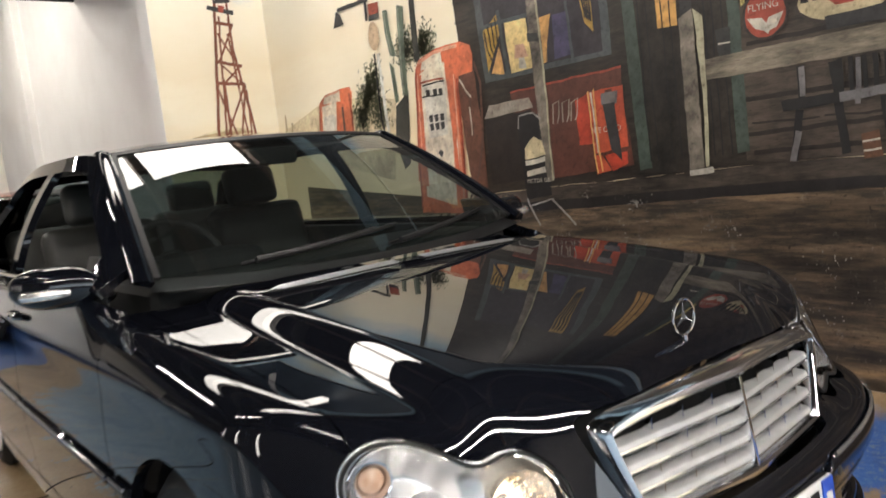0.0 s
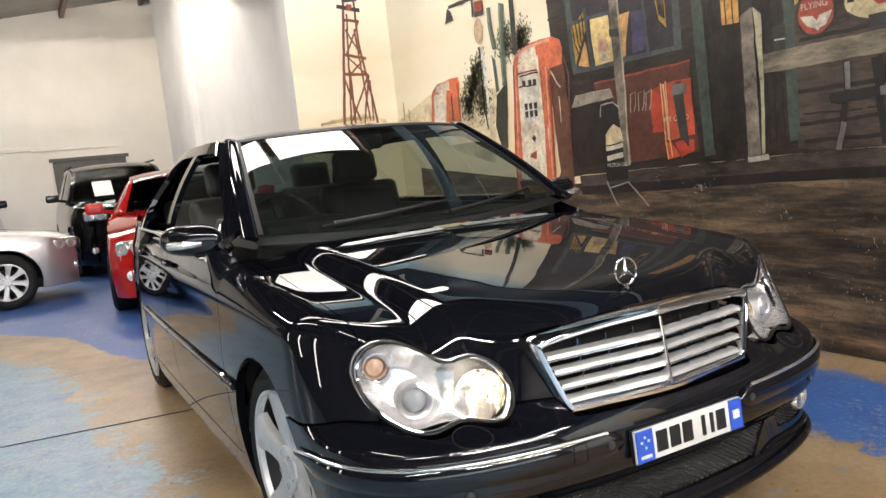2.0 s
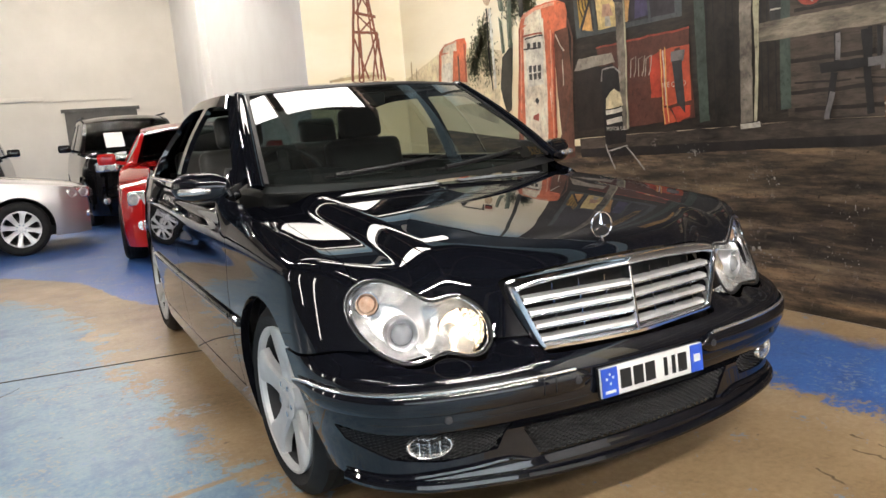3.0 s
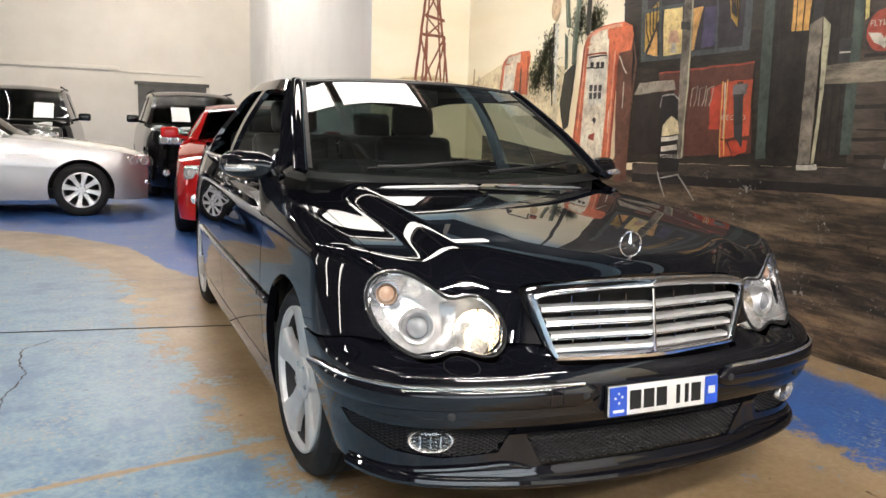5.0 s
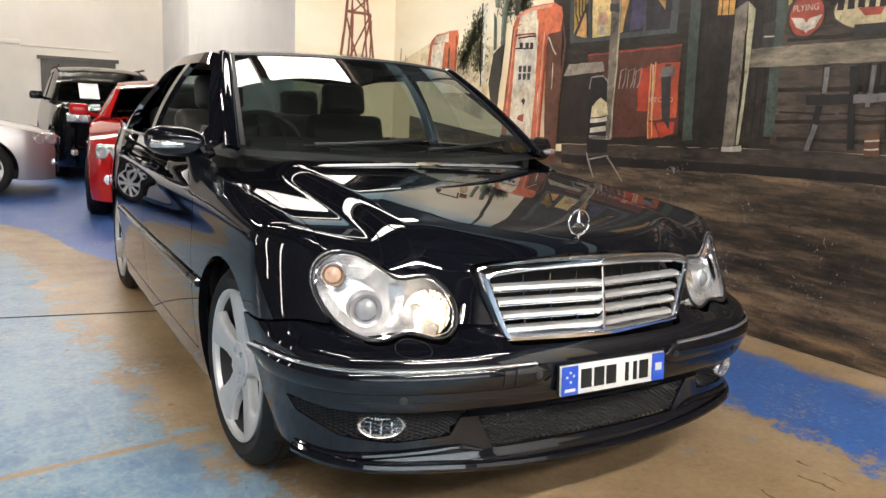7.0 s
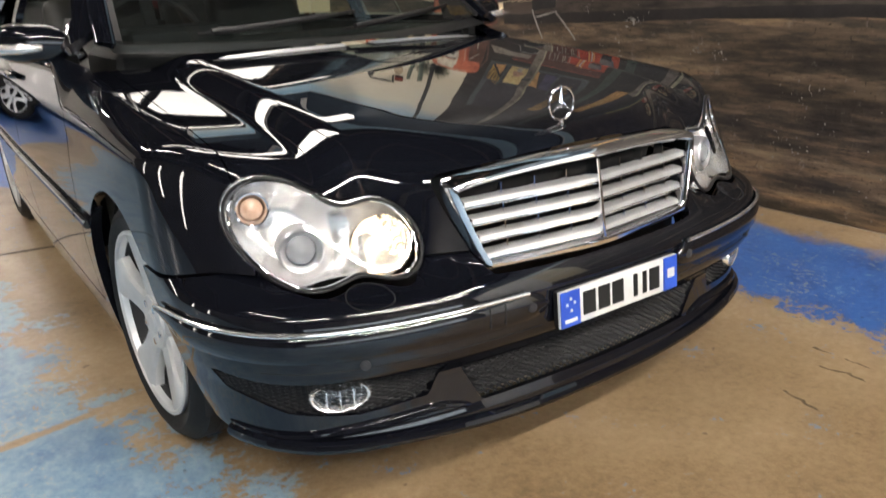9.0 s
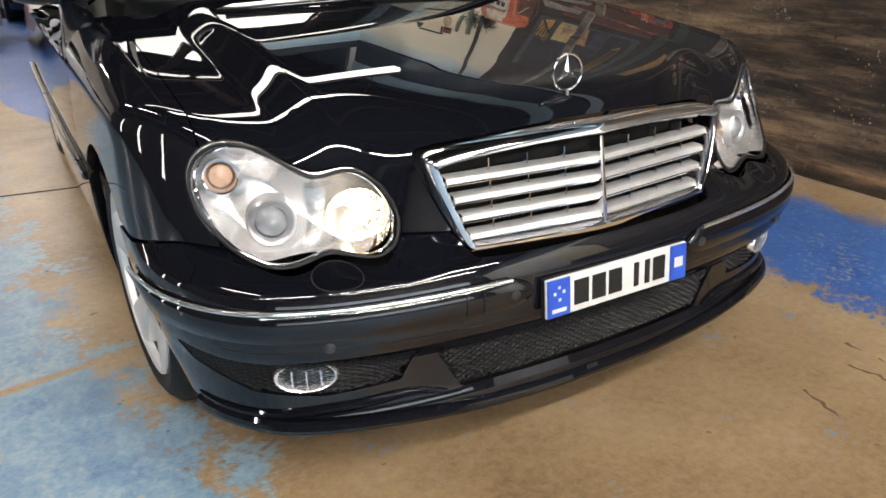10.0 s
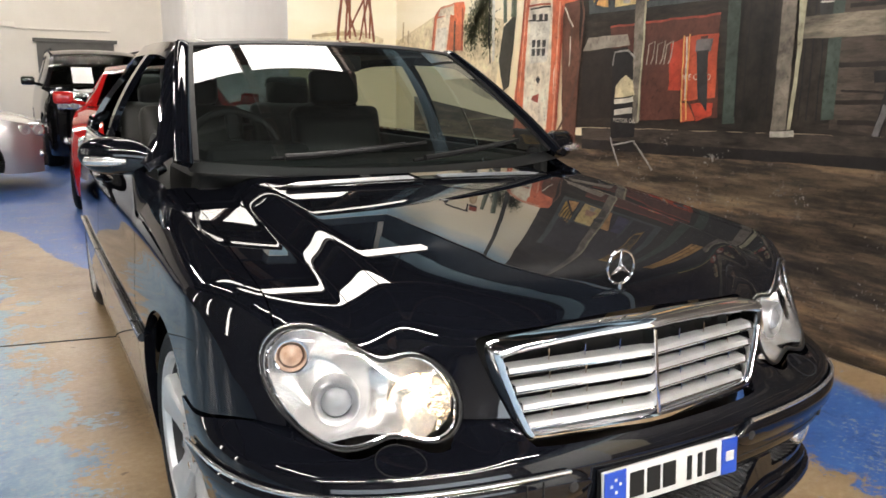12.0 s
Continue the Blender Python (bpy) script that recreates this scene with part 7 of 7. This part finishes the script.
    ex, ey, ez = curve_of(k, sp["edge_x"]), curve_of(k, sp["edge_y"]), curve_of(k, sp["edge_z"])

    def dome(t, s):
        a = np.abs(s)
        return np.stack([ex(t) * s, cy(t) + (ey(t) - cy(t)) * a ** 2, cz(t) + (ez(t) - cz(t)) * a ** 2.4], -1)
    sheet("roof", dome, steps(1, 3, 0.1), steps(-1, 1, 0.1)[::-1], None, coat, car, "", 0.02)
    sheet("windscreen", lambda t, s: dome(t, s * 0.93), steps(0, 1, 0.08), steps(-1, 1, 0.1)[::-1], None, TINTED_CAR, car, "dark windscreen")
    sheet("rear_window", lambda t, s: dome(t, s * 0.93), steps(3, 4, 0.08), steps(-1, 1, 0.1)[::-1], None, TINTED_CAR, car)
    ts = np.linspace(0, 4, 160)
    gx, gyy, gz = ex(ts), ey(ts), ez(ts)

    def cab(y, q):
        xr, zr = np.interp(y, gyy, gx), np.interp(y, gyy, gz)
        zb = np.minimum(top(y) + 0.0, zr - 0.003)
        xb = sx(y, zb)
        return np.stack([-(xb + (xr - xb) * q), y, zb + (zr - zb) * q], -1)

    def glass(p):
        y, z = p[..., 1], p[..., 2]
        zr = np.interp(y, gyy, gz)
        mid = 0.42 * gyy[0] + 0.58 * gyy[-1] - 0.25
        return np.minimum(np.minimum(zr - 0.06 - z, z - top(y) - 0.02), np.abs(y - mid) - 0.04)
    ys, qs = steps(gyy[0] + 0.04, gyy[-1] - 0.05, 0.03), steps(0, 1, 0.06)
    sheet("streak_glow_frame", cab, ys, qs[::-1], lambda p: -glass(p), coat, car, "", 0.02, True)
    sheet("side_window", cab, ys, qs[::-1], glass, TINTED_CAR, car, "", 0, True, offset=-0.01)
    for sg in (-1, 1):
        sheet("a_pillar", lambda t, s: dome(t, s * sg), steps(0, 1.02, 0.08), steps(0.92, 1.0, 0.02)[::-sg], None, coat, car, "", 0.02, offset=0.004)
        sheet("c_pillar", lambda t, s: dome(t, s * sg), steps(2.98, 4, 0.08), steps(0.9, 1.0, 0.025)[::-sg], None, coat, car, "", 0.02, offset=0.004)
        if rail:
            part("roof_rail", tube_bm([(sg * (float(ex(np.array(1.5))) - 0.02), y, float(ez(np.array(1.6))) + 0.04) for y in np.linspace(sp["edge_y"][1] + 0.1, sp["edge_y"][3] - 0.1, 8)], 0.018, 8), PLASTIC, car)
    part("cabin", box_bm(-W * 0.78, sp["cowl"] + 0.2, 0.3, W * 0.78, sp["deck"] - 0.1, float(top(np.array(1.0))) - 0.03, 0.03), DARK, car)
    part("underbody", box_bm(-W * 0.8, y0 + 0.15, 0.2, W * 0.8, y1 - 0.15, 0.32, 0.03), DARK, car)
    part("engine_bay", box_bm(-W * 0.55, y0 + 0.12, 0.25, W * 0.55, sp["cowl"], float(top(np.array(0.0))) - 0.08, 0.03), DARK, car)
    proto = alloy_wheel(car, r, 0.22, sp["spokes"], r * 0.68)
    proto.matrix_basis = pose(-(W - 0.125), 0, r)
    for x, y in ((-(W - 0.125), wb), (W - 0.125, 0), (W - 0.125, wb)):
        copy_thing(proto, pose(x, y, r, 17, 0, 0 if x < 0 else 180))
    return car, dome


TINTED_CAR = pane("car_glass", (0.10, 0.11, 0.11), 1.22)
SALOON = dict(w=0.905, tyre=0.325, wheelbase=2.76, nose=-0.78, tail=3.8, crown=0.05, cowl=0.72, deck=2.9, lamp=(0.69, 0.69), lamp_y=0.13, lamp_turn=58, spokes=8,
              shoulder=([-0.78, -0.6, -0.2, 0.6, 1.4, 2.8, 3.8], [0.70, 0.77, 0.84, 0.93, 0.97, 1.0, 0.98]), mid_y=[0.62, 1.3, 1.9, 2.5, 3.1], mid_z=[0.98, 1.36, 1.43, 1.37, 1.06],
              edge_x=[0.72, 0.58, 0.58, 0.57, 0.68], edge_y=[0.80, 1.36, 1.9, 2.45, 3.0], edge_z=[0.97, 1.32, 1.38, 1.32, 1.03])
HATCH = dict(w=0.87, tyre=0.315, wheelbase=2.62, nose=-0.80, tail=3.35, crown=0.06, cowl=0.62, deck=2.85, lamp=(0.58, 0.68), lamp_y=0.07, spokes=5,
             shoulder=([-0.80, -0.6, -0.2, 0.6, 1.4, 2.6, 3.35], [0.66, 0.76, 0.85, 0.95, 0.99, 1.04, 1.02]), mid_y=[0.55, 1.25, 1.9, 2.5, 3.1], mid_z=[1.0, 1.40, 1.46, 1.40, 1.08],
             edge_x=[0.70, 0.57, 0.57, 0.56, 0.66], edge_y=[0.72, 1.32, 1.9, 2.45, 3.0], edge_z=[1.0, 1.36, 1.41, 1.35, 1.06])
OFFROAD = dict(w=0.96, tyre=0.375, wheelbase=2.78, nose=-0.82, tail=3.75, crown=0.035, cowl=0.80, deck=3.3, lamp=(0.62, 0.93), lamp_y=0.035, lamp_turn=14, spokes=5,
               shoulder=([-0.82, -0.7, -0.3, 0.6, 1.4, 2.8, 3.75], [1.00, 1.06, 1.09, 1.13, 1.14, 1.16, 1.15]), mid_y=[0.74, 1.25, 2.0, 3.0, 3.55], mid_z=[1.16, 1.70, 1.79, 1.77, 1.2],
               edge_x=[0.84, 0.70, 0.70, 0.69, 0.78], edge_y=[0.86, 1.32, 2.0, 2.95, 3.5], edge_z=[1.15, 1.66, 1.735, 1.72, 1.18])
silver, _ = parked_car("sedan_car", "silver sedan parked side-on with multi-spoke alloy wheels", SILVER, pose(-1.64, 8.95, 0, 0, 0, 90), SALOON)
red, _ = parked_car("hatchback_car", "glossy red hatchback parked behind the black sedan", RED, pose(0.19, 6.35, 0, 0, 0, -8), HATCH)
BLACK_SUV = car_paint("black_suv_paint", (0.006, 0.006, 0.007))
suvs = []
for label, x, y, turn in (("black off-road wagon with a white paper behind the windscreen", 0.19, 11.1, 1), ("black off-road wagon half hidden by the silver sedan", -2.75, 11.6, -2)):
    suv, dome = parked_car("offroad_car", label, BLACK_SUV, pose(x, y, 0, 0, 0, turn), OFFROAD, rail=True)
    suvs.append((suv, dome))
    c = dome(np.array(0.26), np.array(-0.36 if x > -1 else 0.55))
    sheet_ob = tagged(part("price_sheet", box_bm(-0.15, -0.002, -0.17, 0.15, 0.002, 0.17), PAPER, None, smooth=False), "plain white paper sheet on a windscreen", "paper")
    sheet_ob.matrix_world = pose(x, y, 0, 0, 0, turn) @ pose(float(c[0]), float(c[1]) - 0.035, float(c[2]) + 0.03, -43)
